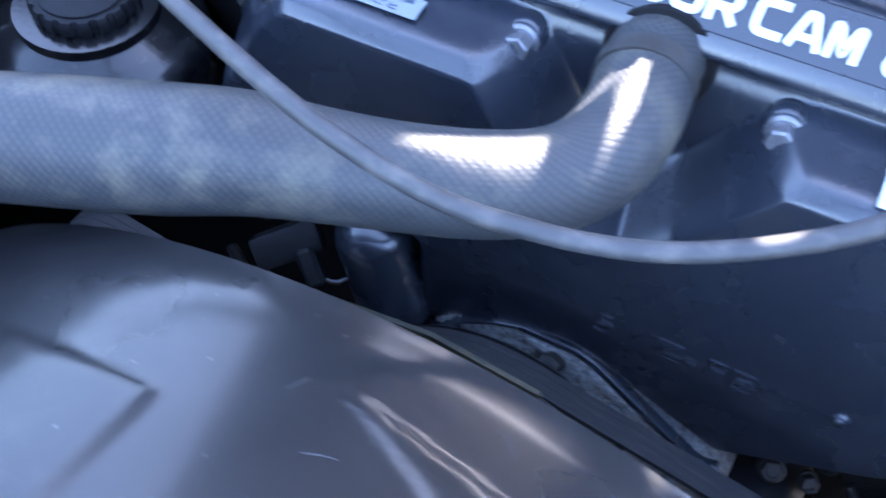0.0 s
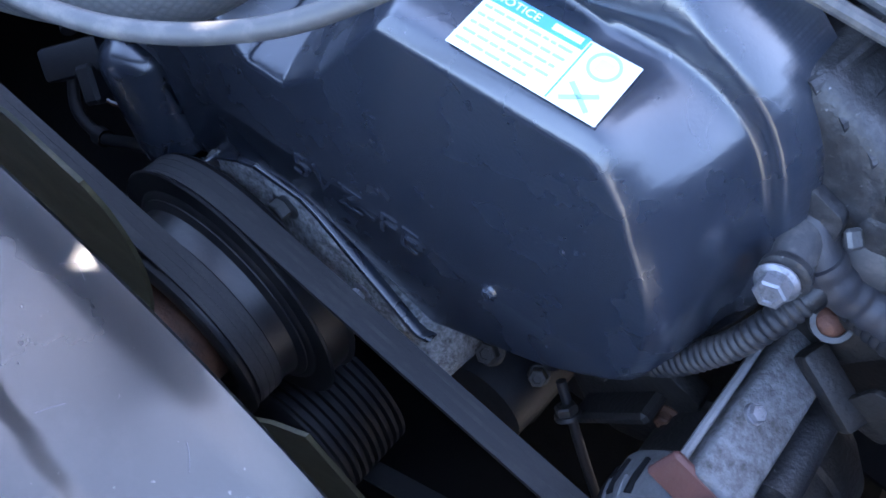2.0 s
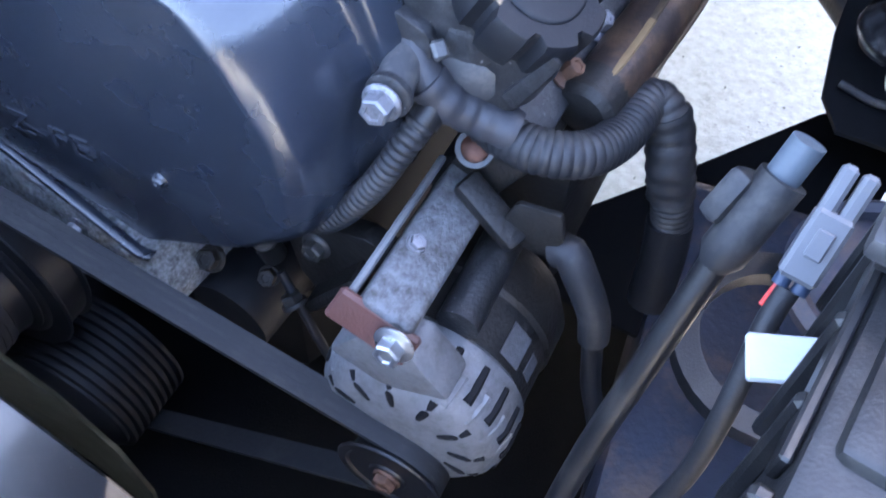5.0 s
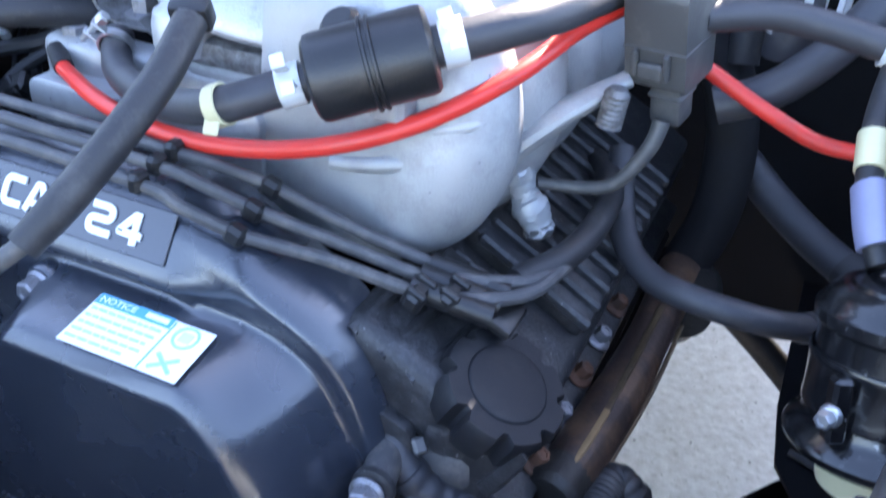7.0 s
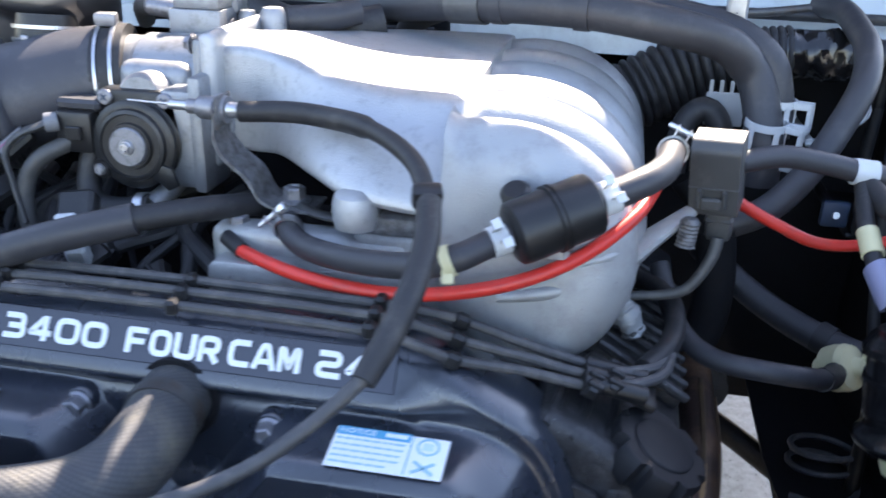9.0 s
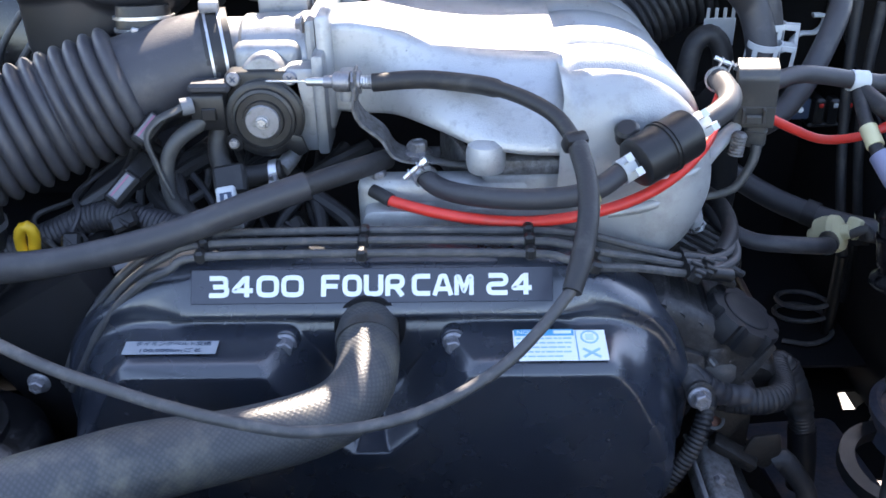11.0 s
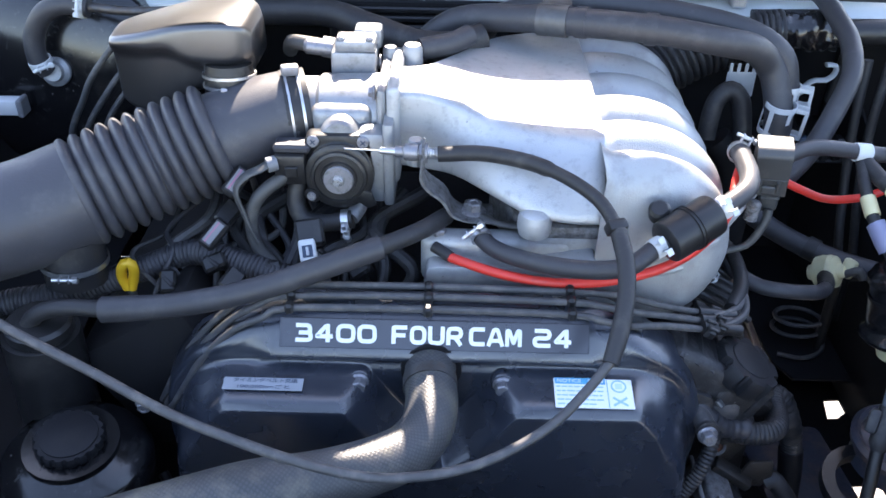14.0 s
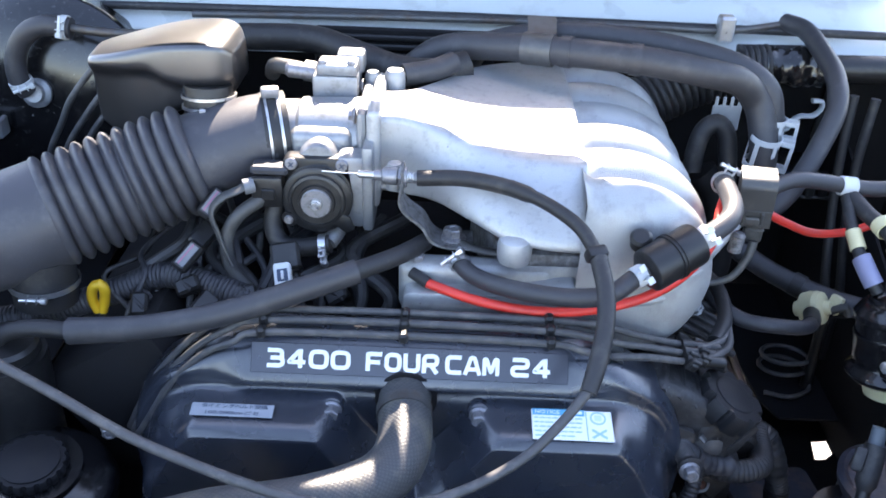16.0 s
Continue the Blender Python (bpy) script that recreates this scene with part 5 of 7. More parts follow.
part("lower_wrap", tube([(0.4715, 0.081, 0.682), (0.476, 0.077, 0.650), (0.478, 0.070, 0.610)], 0.0146, 18), "cap", tw)
wl = thing("wiring_loom", (0.35, 0.03, 0.79), "taped black wiring loom branching beside the engine bracket", "wiring")
part("branch", tube([(0.296, 0.046, 0.862), (0.308, 0.036, 0.838), (0.322, 0.022, 0.814), (0.334, 0.012, 0.799), (0.346, 0.010, 0.788)], 0.0102, 14), "duct", wl, "dusty grey taped branch")
part("trunk", tube([(0.336, 0.010, 0.797), (0.347, 0.012, 0.786), (0.362, 0.019, 0.777), (0.384, 0.022, 0.771)], lambda w: 0.0118 + 0.0005 * math.sin(w * 500), 18, 0.002), "duct", wl, "dusty grey taped trunk")
part("tab", prism(fillet([(0.374, 0.797), (0.382, 0.791), (0.402, 0.829), (0.397, 0.833)], 0.002), 0.018, 0.0205, 0.0008), "head", wl, "bare metal clip")

# ---- alternator ----
AX, AZ = 0.372, 0.595
alt = thing("alternator", (AX, 0.0, 0.53), "grey cast aluminium alternator with slotted vents and a dusty pulley", "alternator")
part("front_housing", lathe([(0.02, -0.088), (0.05, -0.086), (0.060, -0.078), (0.064, -0.066), (0.064, -0.04), (0.060, -0.036)], (AX, 0, AZ), (0, 1, 0), 48), "alt", alt, "pale corroded cast aluminium housing")
part("stator", lathe([(0.058, -0.038), (0.061, -0.036), (0.061, 0.0), (0.058, 0.002)], (AX, 0, AZ), (0, 1, 0), 40), "oily", alt)
part("rear_housing", lathe([(0.060, 0.0), (0.063, 0.004), (0.063, 0.03), (0.052, 0.048), (0.0, 0.05)], (AX, 0, AZ), (0, 1, 0), 40), "oily", alt)
def shoulder(a, lift):
    """Places from the front face over the shoulder to the flank, at an angle round the axis."""
    return [(AX + (r + lift) * math.cos(a), y - lift, AZ + (r + lift) * math.sin(a)) for r, y in ((0.036, -0.0868), (0.048, -0.0862), (0.0565, -0.081), (0.0615, -0.073), (0.064, -0.062), (0.064, -0.048))]
# near-black tubes sunk in the housing stand in for shaded vent holes
for k in range(20):
    a = 2 * math.pi * k / 20
    part("vent_opening", tube(shoulder(a, -0.0012)[3:6], lambda w: 0.0040 - 0.0012 * min(1, w / 0.02), 8), "dark", alt)
    part("louvre", tube(shoulder(a + math.pi / 20, -0.0018)[2:5], 0.0036, 8), "alt", alt)
for k in range(12):
    a = 2 * math.pi * (k + 0.3) / 12
    part("face_vent", tube(shoulder(a, -0.0025)[0:3], lambda w: 0.0034 + 0.05 * w, 10), "dark", alt)
part("mount_lug", prism([(0.322, 0.655), (0.345, 0.690), (0.378, 0.690), (0.402, 0.66), (0.36, 0.64)], -0.084, -0.055, 0.004), "alt", alt)
part("top_mount", box((0.034, 0.118, 0.032), Matrix.Translation((0.354, -0.018, 0.696)) @ Matrix.Rotation(radians(22), 4, "Y"), 0.005, 3), "alu_dirty", alt, "bare aluminium mounting block")
for k in range(2):
    part("mount_rib", box((0.005, 0.110, 0.005), Matrix.Translation((0.350, -0.018, 0.697)) @ Matrix.Rotation(radians(22), 4, "Y") @ Matrix.Translation((-0.0185 + 0.032 * k, 0, 0.0140 - 0.006 * (1 - k))), 0.0015, 1), "alt", alt)
part("rear_mount", tube([(0.385, -0.040, 0.666), (0.383, 0.030, 0.666)], 0.0135, 20, straight=True), "head", alt)
part("painted_tab", box((0.052, 0.006, 0.023), Matrix.Translation((0.352, -0.079, 0.698)) @ Matrix.Rotation(radians(22), 4, "Y") @ Matrix.Rotation(radians(-25), 4, "X"), 0.002, 1), "primer", alt, "red-brown painted tab")
part("bolt", hexbolt((0.368, -0.084, 0.700), (0, -1, 0.2), 0.008, 0.010, 1.5), "zinc", alt)
part("bolt", hexbolt((0.352, -0.03, 0.713), (0.4, 0, 0.9), 0.005, 0.005, 1.2), "bolt", alt)
part("maker_plate", box((0.0005, 0.024, 0.018), Matrix.Translation((AX + 0.0618 * math.cos(0.75), -0.02, AZ + 0.0618 * math.sin(0.75))) @ Matrix.Rotation(-0.75, 4, "Y"), 0), "plate_worn", alt, "worn silver plate")
part("maker_plate", box((0.0005, 0.016, 0.010), Matrix.Translation((AX + 0.0618 * math.cos(0.4), -0.02, AZ + 0.0618 * math.sin(0.4))) @ Matrix.Rotation(-0.4, 4, "Y"), 0), "plate_worn", alt)
pul = part("pulley", lathe([(0.012, 0.0), (0.034, 0.0), (0.034, 0.003), (0.030, 0.004), (0.030, 0.022), (0.036, 0.023), (0.0375, 0.0245), (0.0365, 0.026), (0.031, 0.0262), (0.029, 0.0245), (0.014, 0.0245), (0.013, 0.026), (0, 0.026)], (AX, -0.079, AZ - 0.036), (0, -1, 0), 44), "pulley", alt, "dusty brown pulley")
part("nut", hexbolt((AX, -0.104, AZ - 0.036), (0, -1, 0), 0.0085, 0.007, 1.2), "rust", pul, "rusty pulley nut")
pg = thing("alternator_plug", (0.43, 0.02, 0.67), "grey-black rubber elbow plug on the alternator lead", "plug")
part("boot", tube([(0.420, 0.018, 0.694), (0.428, 0.017, 0.697), (0.440, 0.012, 0.684), (0.453, 0.006, 0.665), (0.458, 0.002, 0.645)], lambda w: 0.0112 - 0.02 * w, 16), "rubber", pg, "dusty grey-black rubber boot")
part("lead", tube([(0.455, 0.005, 0.652), (0.460, 0.002, 0.630), (0.467, -0.004, 0.60), (0.484, -0.012, 0.55), (0.497, -0.033, 0.50), (0.50, -0.05, 0.44)], 0.0068, 12), "cap", pg, "black lead")
part("bracket_tab", prism(fillet([(0.386, 0.706), (0.393, 0.728), (0.420, 0.732), (0.424, 0.710), (0.414, 0.690), (0.398, 0.692)], 0.004), 0.012, 0.016, 0.0012), "oily", pg, "bare steel tab")
br = thing("sensor_bush", (0.357, 0.03, 0.735), "steel ring sensor with a copper bush", "sensor")
part("ring", lathe([(0.0085, 0), (0.0115, 0), (0.0115, 0.012), (0.0085, 0.012)], (0.357, 0.036, 0.730), (0.15, -0.6, 0.75), 26, None, True), "steel", br)
part("bush", lathe([(0.0, 0.004), (0.0085, 0.004), (0.0085, 0.010), (0.004, 0.012), (0, 0.012)], (0.357, 0.036, 0.730), (0.15, -0.6, 0.75), 20), "copper", br, "copper bush")
part("lug", box((0.018, 0.05, 0.014), aim((0.378, 0.015, 0.708), (0.4, -0.3, 0.85), 20), 0.004, 2), "oily", br)

# ---- pulleys, belts, fan and shroud ----
FX, FZ = 0.004, 0.568
fp = thing("fan_pulley", (FX, -0.09, FZ - 0.1), "large black fan pulley running the drive belts", "pulley")
part("back_rim", lathe([(0.02, 0.014), (0.102, 0.014), (0.104, 0.012), (0.100, 0.010), (0.100, -0.012), (0.092, -0.013), (0.090, -0.016), (0.086, -0.018), (0.02, -0.018)], (FX, -0.090, FZ), (0, 1, 0), 72), "pulley", fp, "black grooved rim")
part("drum", lathe([(0.02, -0.016), (0.085, -0.016), (0.085, -0.019), (0.079, -0.022), (0.077, -0.030), (0.077, -0.036), (0.074, -0.038), (0.02, -0.038)], (FX, -0.090, FZ), (0, 1, 0), 72), "pulley", fp, "satin black drum")
part("front_rim", lathe([(0.02, -0.034), (0.074, -0.034), (0.074, -0.060), (0.080, -0.061), (0.081, -0.064), (0.078, -0.066), (0.066, -0.066), (0.06, -0.058), (0.0, -0.058)], (FX, -0.090, FZ), (0, 1, 0), 72), "pulley", fp, "dusty front rim")
part("hub", lathe([(0.046, 0), (0.046, 0.03), (0.03, 0.04), (0, 0.04)], (FX, -0.146, FZ), (0, -1, 0), 40), "rust", fp, "rust-red fan hub")
part("flange_ring", lathe([(0.098, 0), (0.1062, 0), (0.1072, 0.0012), (0.1062, 0.0028), (0.098, 0.0030)], (FX, -0.1022, FZ), (0, -1, 0), 72), "pulley", fp)


def belt_loop(circles, y0, y1, thick=0.004):
    """A flat belt round pulleys given as (x, z, r), anticlockwise."""
    pts = []
    n = len(circles)
    tang = []
    for i in range(n):
        x0, z0, r0 = circles[i]
        x1, z1, r1 = circles[(i + 1) % n]
        d = math.hypot(x1 - x0, z1 - z0)
        a = math.atan2(z1 - z0, x1 - x0)
        b = a - math.acos((r0 - r1) / d)
        tang.append(b)
    for i in range(n):
        x, z, r = circles[i]
        a0, a1 = tang[i - 1], tang[i]
        while a1 < a0:
            a1 += 2 * math.pi
        for k in range(21):
            a = a0 + (a1 - a0) * k / 20
            pts.append((x, z, r, a))
    own = bmesh.new()
    rows = [[own.verts.new((x + (r + o) * math.cos(a), y, z + (r + o) * math.sin(a))) for o, y in ((0, y0), (thick, y0), (thick, y1), (0, y1))] for x, z, r, a in pts]
    for i in range(len(rows)):
        a, b = rows[i], rows[(i + 1) % len(rows)]
        for k in range(4):
            own.faces.new((a[k], a[(k + 1) % 4], b[(k + 1) % 4], b[k]))
    return own
LX, LZ = 0.065, 0.405
ab = thing("alternator_belt", (FX, -0.1, FZ), "worn dark grey drive belt to the alternator", "belt")
part("band", belt_loop([(AX, AZ - 0.036, 0.032), (FX, FZ, 0.101), (LX, LZ, 0.060)], -0.101, -0.081), "belt", ab)
for k in range(3):
    part("rib", belt_loop([(AX, AZ - 0.036, 0.0355), (FX, FZ, 0.1045), (LX, LZ, 0.0635)], -0.0985 + 0.006 * k, -0.096 + 0.006 * k, 0.0007), "belt", ab)
fb2 = thing("fan_belt", (FX, -0.16, FZ), "worn dark grey drive belt wrapped on the fan pulley", "belt")
part("band", belt_loop([(FX, FZ, 0.0745), (-0.27, 0.65, 0.045)], -0.148, -0.127), "belt", fb2)
for k in range(3):
    part("rib", belt_loop([(FX, FZ, 0.0785), (-0.27, 0.65, 0.049)], -0.1455 + 0.006 * k, -0.1405 + 0.006 * k, 0.0004), "belt", fb2)
pp = thing("pump_pulley", (-0.27, -0.16, 0.60), "dark steel pulley at the far end of the fan belt", "pulley")
part("wheel", lathe([(0.0, 0.012), (0.047, 0.012), (0.047, 0.010), (0.044, 0.009), (0.044, -0.012), (0.047, -0.013), (0.047, -0.015), (0.0, -0.015)], (-0.27, -0.138, 0.65), (0, 1, 0), 36), "steel", pp)
part("hub", lathe([(0.016, 0), (0.016, 0.012), (0, 0.012)], (-0.27, -0.153, 0.65), (0, -1, 0), 20), "steel", pp)
cp = thing("crank_pulley", (LX, -0.09, LZ - 0.08), "ribbed black crankshaft pulley with several grooves", "pulley")
prof_c = [(0.02, 0.05)]
for k in range(9):
    prof_c += [(0.068, 0.048 - 0.008 * k), (0.068, 0.0445 - 0.008 * k), (0.062, 0.0435 - 0.008 * k), (0.062, 0.041 - 0.008 * k)]
prof_c += [(0.05, -0.03), (0.0, -0.03)]
part("drum", lathe(prof_c, (LX, -0.10, LZ), (0, 1, 0), 56), "cap", cp)
part("hub", lathe([(0.03, 0), (0.03, 0.02), (0.0, 0.022)], (LX, -0.13, LZ), (0, -1, 0), 24), "steel", cp)
fan = thing("cooling_fan", (FX, -0.188, FZ), "olive-brown plastic cooling fan behind the radiator shroud", "fan")
part("hub", lathe([(0.03, -0.03), (0.06, -0.025), (0.065, 0), (0.06, 0.04), (0.05, 0.045), (0, 0.045)], (FX, -0.200, FZ), (0, -1, 0), 36), "fan", fan)
bl = bmesh.new()
blade_rows = []
for j in range(10):
    r = 0.055 + 0.193 * j / 9
    w = 0.030 + 0.090 * (j / 9) ** 0.8 - 0.006 * max(0, j - 8)
    tilt = radians(20 - 19 * j / 9)
    row = []
    for th in (-1, 1):
        for u in ((-1, -0.5, 0, 0.5, 1) if th < 0 else (1, 0.5, 0, -0.5, -1)):
            a = u * w * math.cos(tilt) / r
            row.append(bl.verts.new((r * math.sin(a), u * w * math.sin(tilt) + 0.004 * (1 - u * u) + 0.0013 * th, r * math.cos(a))))
    blade_rows.append(row)
for a, b in zip(blade_rows, blade_rows[1:]):
    for k in range(10):
        bl.faces.new((a[k], a[(k + 1) % 10], b[(k + 1) % 10], b[k]))
bl.faces.new(blade_rows[0][::-1])
bl.faces.new(blade_rows[-1])
blade_me = mesh_of(bl, "fan", "blade")
for k in range(4):
    o = new("blade", blade_me)
    o.parent = fan
    o.matrix_basis = Matrix.Translation((0, 0.0, 0)) @ Matrix.Rotation(2 * math.pi * k / 4 + 1.309, 4, "Y")

SX, SZ, SR, SY = -0.013, 0.469, 0.394, -0.213
sh = thing("fan_shroud", (SX, SY - 0.1, SZ + 0.3), "grey-black moulded plastic radiator fan shroud with a raised rib panel", "shroud")
sb = bmesh.new()
rows = []
prof_s = [(0.365, 0.0), (SR - 0.004, -0.001), (SR, -0.004), (SR + 0.004, -0.02), (SR + 0.012, -0.07), (SR + 0.022, -0.13), (SR + 0.03, -0.19), (SR + 0.034, -0.26)]
levels = prof_s[:3] + [(float(np.interp(0.003 * k, [-q[1] for q in prof_s[2:]], [q[0] for q in prof_s[2:]])), -0.003 * k) for k in range(1, 87)]
for r, dy in levels:
    row = []
    for k in range(391):
        a = math.pi * (-0.15 + 1.3 * k / 390)
        panel = min((a - 1.70) / 0.007, (1.92 - a) / 0.007, (-0.075 - dy) / 0.006)
        wedge = min((-0.047 - 0.056 * (1.45 - a) - dy) / 0.003, (dy + 0.05 + 0.19 * (1.53 - a)) / 0.004, (1.55 - a) / 0.007)
        up = 0.0014 * float(smooth01(np.array(panel))) + 0.0012 * float(smooth01(np.array(wedge)))
        row.append(sb.verts.new((SX + (r + up) * math.cos(a), SY + dy, SZ + (r + up) * math.sin(a))))
    rows.append(row)
for a, b in zip(rows, rows[1:]):
    for k in range(390):
        sb.faces.new((a[k], a[k + 1], b[k + 1], b[k]))
bmesh.ops.solidify(sb, geom=sb.faces[:], thickness=0.003)
part("shell", sb, "shroud", sh, "scuffed dark grey plastic")
rng = random.Random(21)
for k in range(9):
    a, dy = rng.uniform(0.9, 1.65), rng.uniform(-0.085, -0.012)
    da, dd = rng.uniform(0.008, 0.03) * rng.choice((-1, 1)), rng.uniform(-0.010, 0.010)
    line = []
    for u in (0.0, 0.33, 0.67, 1.0):
        b, w = a + da * u, dy + dd * u + 0.0006 * math.sin(3.1 * u)
        r = float(np.interp(-w, [-q[1] for q in prof_s[2:]], [q[0] for q in prof_s[2:]])) + 0.0001
        line.append((SX + r * math.cos(b), SY + w, SZ + r * math.sin(b)))
    part("scratch", tube(line, rng.uniform(0.00012, 0.00025), 5), "scuff", sh, "pale thin scratch")

# gritty water pump casting behind the belt
wp = thing("pump_housing", (0.05, -0.05, 0.60), "gritty grey water pump casting below the timing cover", "pump housing")
def crumbly(X, Z):
    """A rough cast face with two sizes of lumps."""
    out = np.empty(X.shape)
    for i, (x, z) in enumerate(zip(X.flat, Z.flat)):
        out.flat[i] = -0.058 - 0.004 * noise.noise(Vector((x * 60, 0.3, z * 60))) - 0.0030 * noise.noise(Vector((x * 190, 1.7, z * 190)))
    return out
part("casting", relief(rounded([(-0.07, 0.635), (0.0, 0.667), (0.06, 0.664), (0.10, 0.634), (0.176, 0.582), (0.178, 0.54), (0.10, 0.52), (0.0, 0.53), (-0.07, 0.56)], 1), crumbly, 0.0024, 0.05), "grit", wp)
part("bolt", hexbolt((0.030, -0.057, 0.645), (0, -1, 0), 0.008, 0.010, 1.5), "steel", wp)
part("bolt", hexbolt((0.098, -0.057, 0.603), (0, -1, 0), 0.006, 0.006, 1.5), "bolt", wp)
bk2 = thing("engine_block", (0.1, 0.2, 0.45), "dark grimy engine block under the intake", "engine block")
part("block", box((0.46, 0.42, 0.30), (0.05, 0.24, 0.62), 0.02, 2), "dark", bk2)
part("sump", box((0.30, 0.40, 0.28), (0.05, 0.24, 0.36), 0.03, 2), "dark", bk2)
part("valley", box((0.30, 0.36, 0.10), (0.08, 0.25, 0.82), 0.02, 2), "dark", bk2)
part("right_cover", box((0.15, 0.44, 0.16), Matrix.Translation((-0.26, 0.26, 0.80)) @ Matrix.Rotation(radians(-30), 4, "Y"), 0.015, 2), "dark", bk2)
ps = thing("steering_pump", (0.22, -0.02, 0.55), "grimy black steering pump with an oily fitting", "pump")
part("body", tube([(0.20, -0.04, 0.53), (0.205, 0.04, 0.53)], 0.034, 24, straight=True), "cap", ps)
part("fitting", hexbolt((0.196, -0.035, 0.60), (0, -0.7, 0.7), 0.008, 0.010, 1.3), "oily", ps, "grimy union fitting")
part("sensor", hexbolt((0.226, -0.015, 0.573), (0.2, -0.6, 0.6), 0.007, 0.010, 1.2), "oily", ps)

# ---- fuel filter, red hose, relay on the plenum side ----
ff = thing("fuel_filter", (0.285, 0.05, 1.0), "black cylindrical fuel vapour filter with clamped rubber hoses", "filter")
F0, F1 = Vector((0.264, 0.042, 1.003)), Vector((0.312, 0.070, 1.019))
fa = (F1 - F0).normalized()
L = (F1 - F0).length
FR = 0.0222
part("can", lathe([(0.010, -0.003), (FR - 0.003, -0.002), (FR - 0.0006, 0.0), (FR, 0.003), (FR, L * 0.46), (FR + 0.0016, L * 0.47), (FR + 0.0016, L * 0.495), (FR + 0.0004, L * 0.50), (FR + 0.0004, L * 0.53), (FR + 0.0016, L * 0.535), (FR + 0.0016, L * 0.56), (FR, L * 0.57), (FR, L - 0.003), (FR - 0.0006, L), (FR - 0.003, L + 0.002), (0.010, L + 0.003)], F0, fa, 44), "black", ff, "satin black moulded can")
part("left_hose", tube([F0 + fa * 0.002, F0 - fa * 0.018, (0.226, 0.018, 0.990), (0.195, 0.024, 0.980), (0.150, 0.044, 0.971), (0.110, 0.070, 0.965), (0.089, 0.090, 0.966), (0.080, 0.104, 0.973)], 0.0094, 14), "duct", ff)
part("clamp", clamp((0.084, 0.096, 0.9685), (-0.3, 0.9, 0.3), 0.0096, width=0.006, ear=(-0.5, -0.6, 0.6)), "zinc", ff)
part("right_hose", tube([F1 - fa * 0.002, F1 + fa * 0.020, (0.350, 0.098, 1.031), (0.361, 0.124, 1.032), (0.366, 0.160, 1.030), (0.370, 0.200, 1.025)], 0.0105, 16), "duct", ff)
part("clamp", clamp((0.3695, 0.196, 1.0245), (0.1, 1, -0.1), 0.0108, width=0.006, ear=(0.4, 0, 1)), "zinc", ff)
def flat_clamp(at, axis, r, ear):
    """A flat white spring band with a window and two raised tabs."""
    own = lathe([(r + 0.0002, -0.006), (r + 0.0012, -0.006), (r + 0.0012, 0.006), (r + 0.0002, 0.006)], (0, 0, 0), (0, 0, 1), 28, None, True)
    for s in (-1, 1):
        box((0.009, 0.0012, 0.007), (r + 0.005, 0.0045 * s, 0.001 * s), 0.0004, 1, own)
        box((0.0014, 0.007, 0.007), (r + 0.009, 0.0070 * s, 0.001 * s), 0.0004, 1, own)
    ax = Vector(axis).normalized()
    e = Vector(ear)
    e = (e - ax * e.dot(ax)).normalized()
    bmesh.ops.transform(own, matrix=Matrix.Translation(at) @ Matrix(((*e, 0), (*ax.cross(e), 0), (*ax, 0), (0, 0, 0, 1))).transposed(), verts=own.verts)
    return own
part("clamp", flat_clamp(F0 - fa * 0.012, fa, 0.0096, (0.2, -0.8, 0.6)), "tape", ff, "white-painted flat spring clamp")
part("clamp", flat_clamp(F1 + fa * 0.012, fa, 0.0107, (0.2, -0.8, 0.6)), "tape", ff, "white-painted flat spring clamp")
tie = lathe([(0.0097, -0.0035), (0.0110, -0.0035), (0.0110, 0.0035), (0.0097, 0.0035)], (0.224, 0.0175, 0.9893), (0.8, 0.15, 0.35), 20, None, True)
box((0.008, 0.002, 0.010), aim((0.226, 0.0075, 0.983), (0.1, -0.5, -0.8)), 0.0008, 1, tie)
part("tie", tie, "cream", ff, "cream plastic hose tie")
part("holder", box((0.02, 0.02, 0.03), (0.29, 0.075, 0.99), 0.003, 1), "alu_dull", ff)
part("holder_lug", lathe([(0.011, 0), (0.011, 0.012), (0.008, 0.015), (0, 0.015)], (0.262, 0.078, 1.012), (-0.2, -0.5, 0.9), 18), "black", ff, "round black rubber mount")
red_pts = [(0.044, 0.087, 0.9545), (0.0517, 0.081, 0.9525), (0.0948, 0.0614, 0.9491), (0.1384, 0.0492, 0.9476), (0.1829, 0.0457, 0.9476), (0.2299, 0.0483, 0.9535), (0.2736, 0.0564, 0.965), (0.3109, 0.0764, 0.9794), (0.3429, 0.11, 0.998), (0.3605, 0.1588, 1.012), (0.374, 0.19, 1.018)]
rd = thing("red_hose", red_pts[0], "bright red rubber vacuum hose looped across the intake", "hose")
part("hose", tube(red_pts, 0.0052, 14), "red", rd)
part("end_sleeve", tube([(0.034, 0.094, 0.957), (0.052, 0.081, 0.9525)], 0.0064, 12, straight=True), "rubber", rd)
rd2 = thing("red_hose", (0.41, 0.2, 0.98), "bright red rubber vacuum hose running from the sensor to the canister", "hose")
part("hose", tube([(0.405, 0.215, 0.992), (0.4244, 0.2272, 0.9793), (0.4653, 0.2332, 0.9573), (0.5024, 0.2362, 0.9433), (0.5457, 0.2363, 0.9479), (0.5859, 0.2401, 0.965), (0.66, 0.25, 0.99)], 0.0050, 14), "red", rd2)
rl = thing("pressure_sensor", (0.405, 0.185, 0.99), "dusty grey plastic pressure sensor box on a bracket", "sensor")
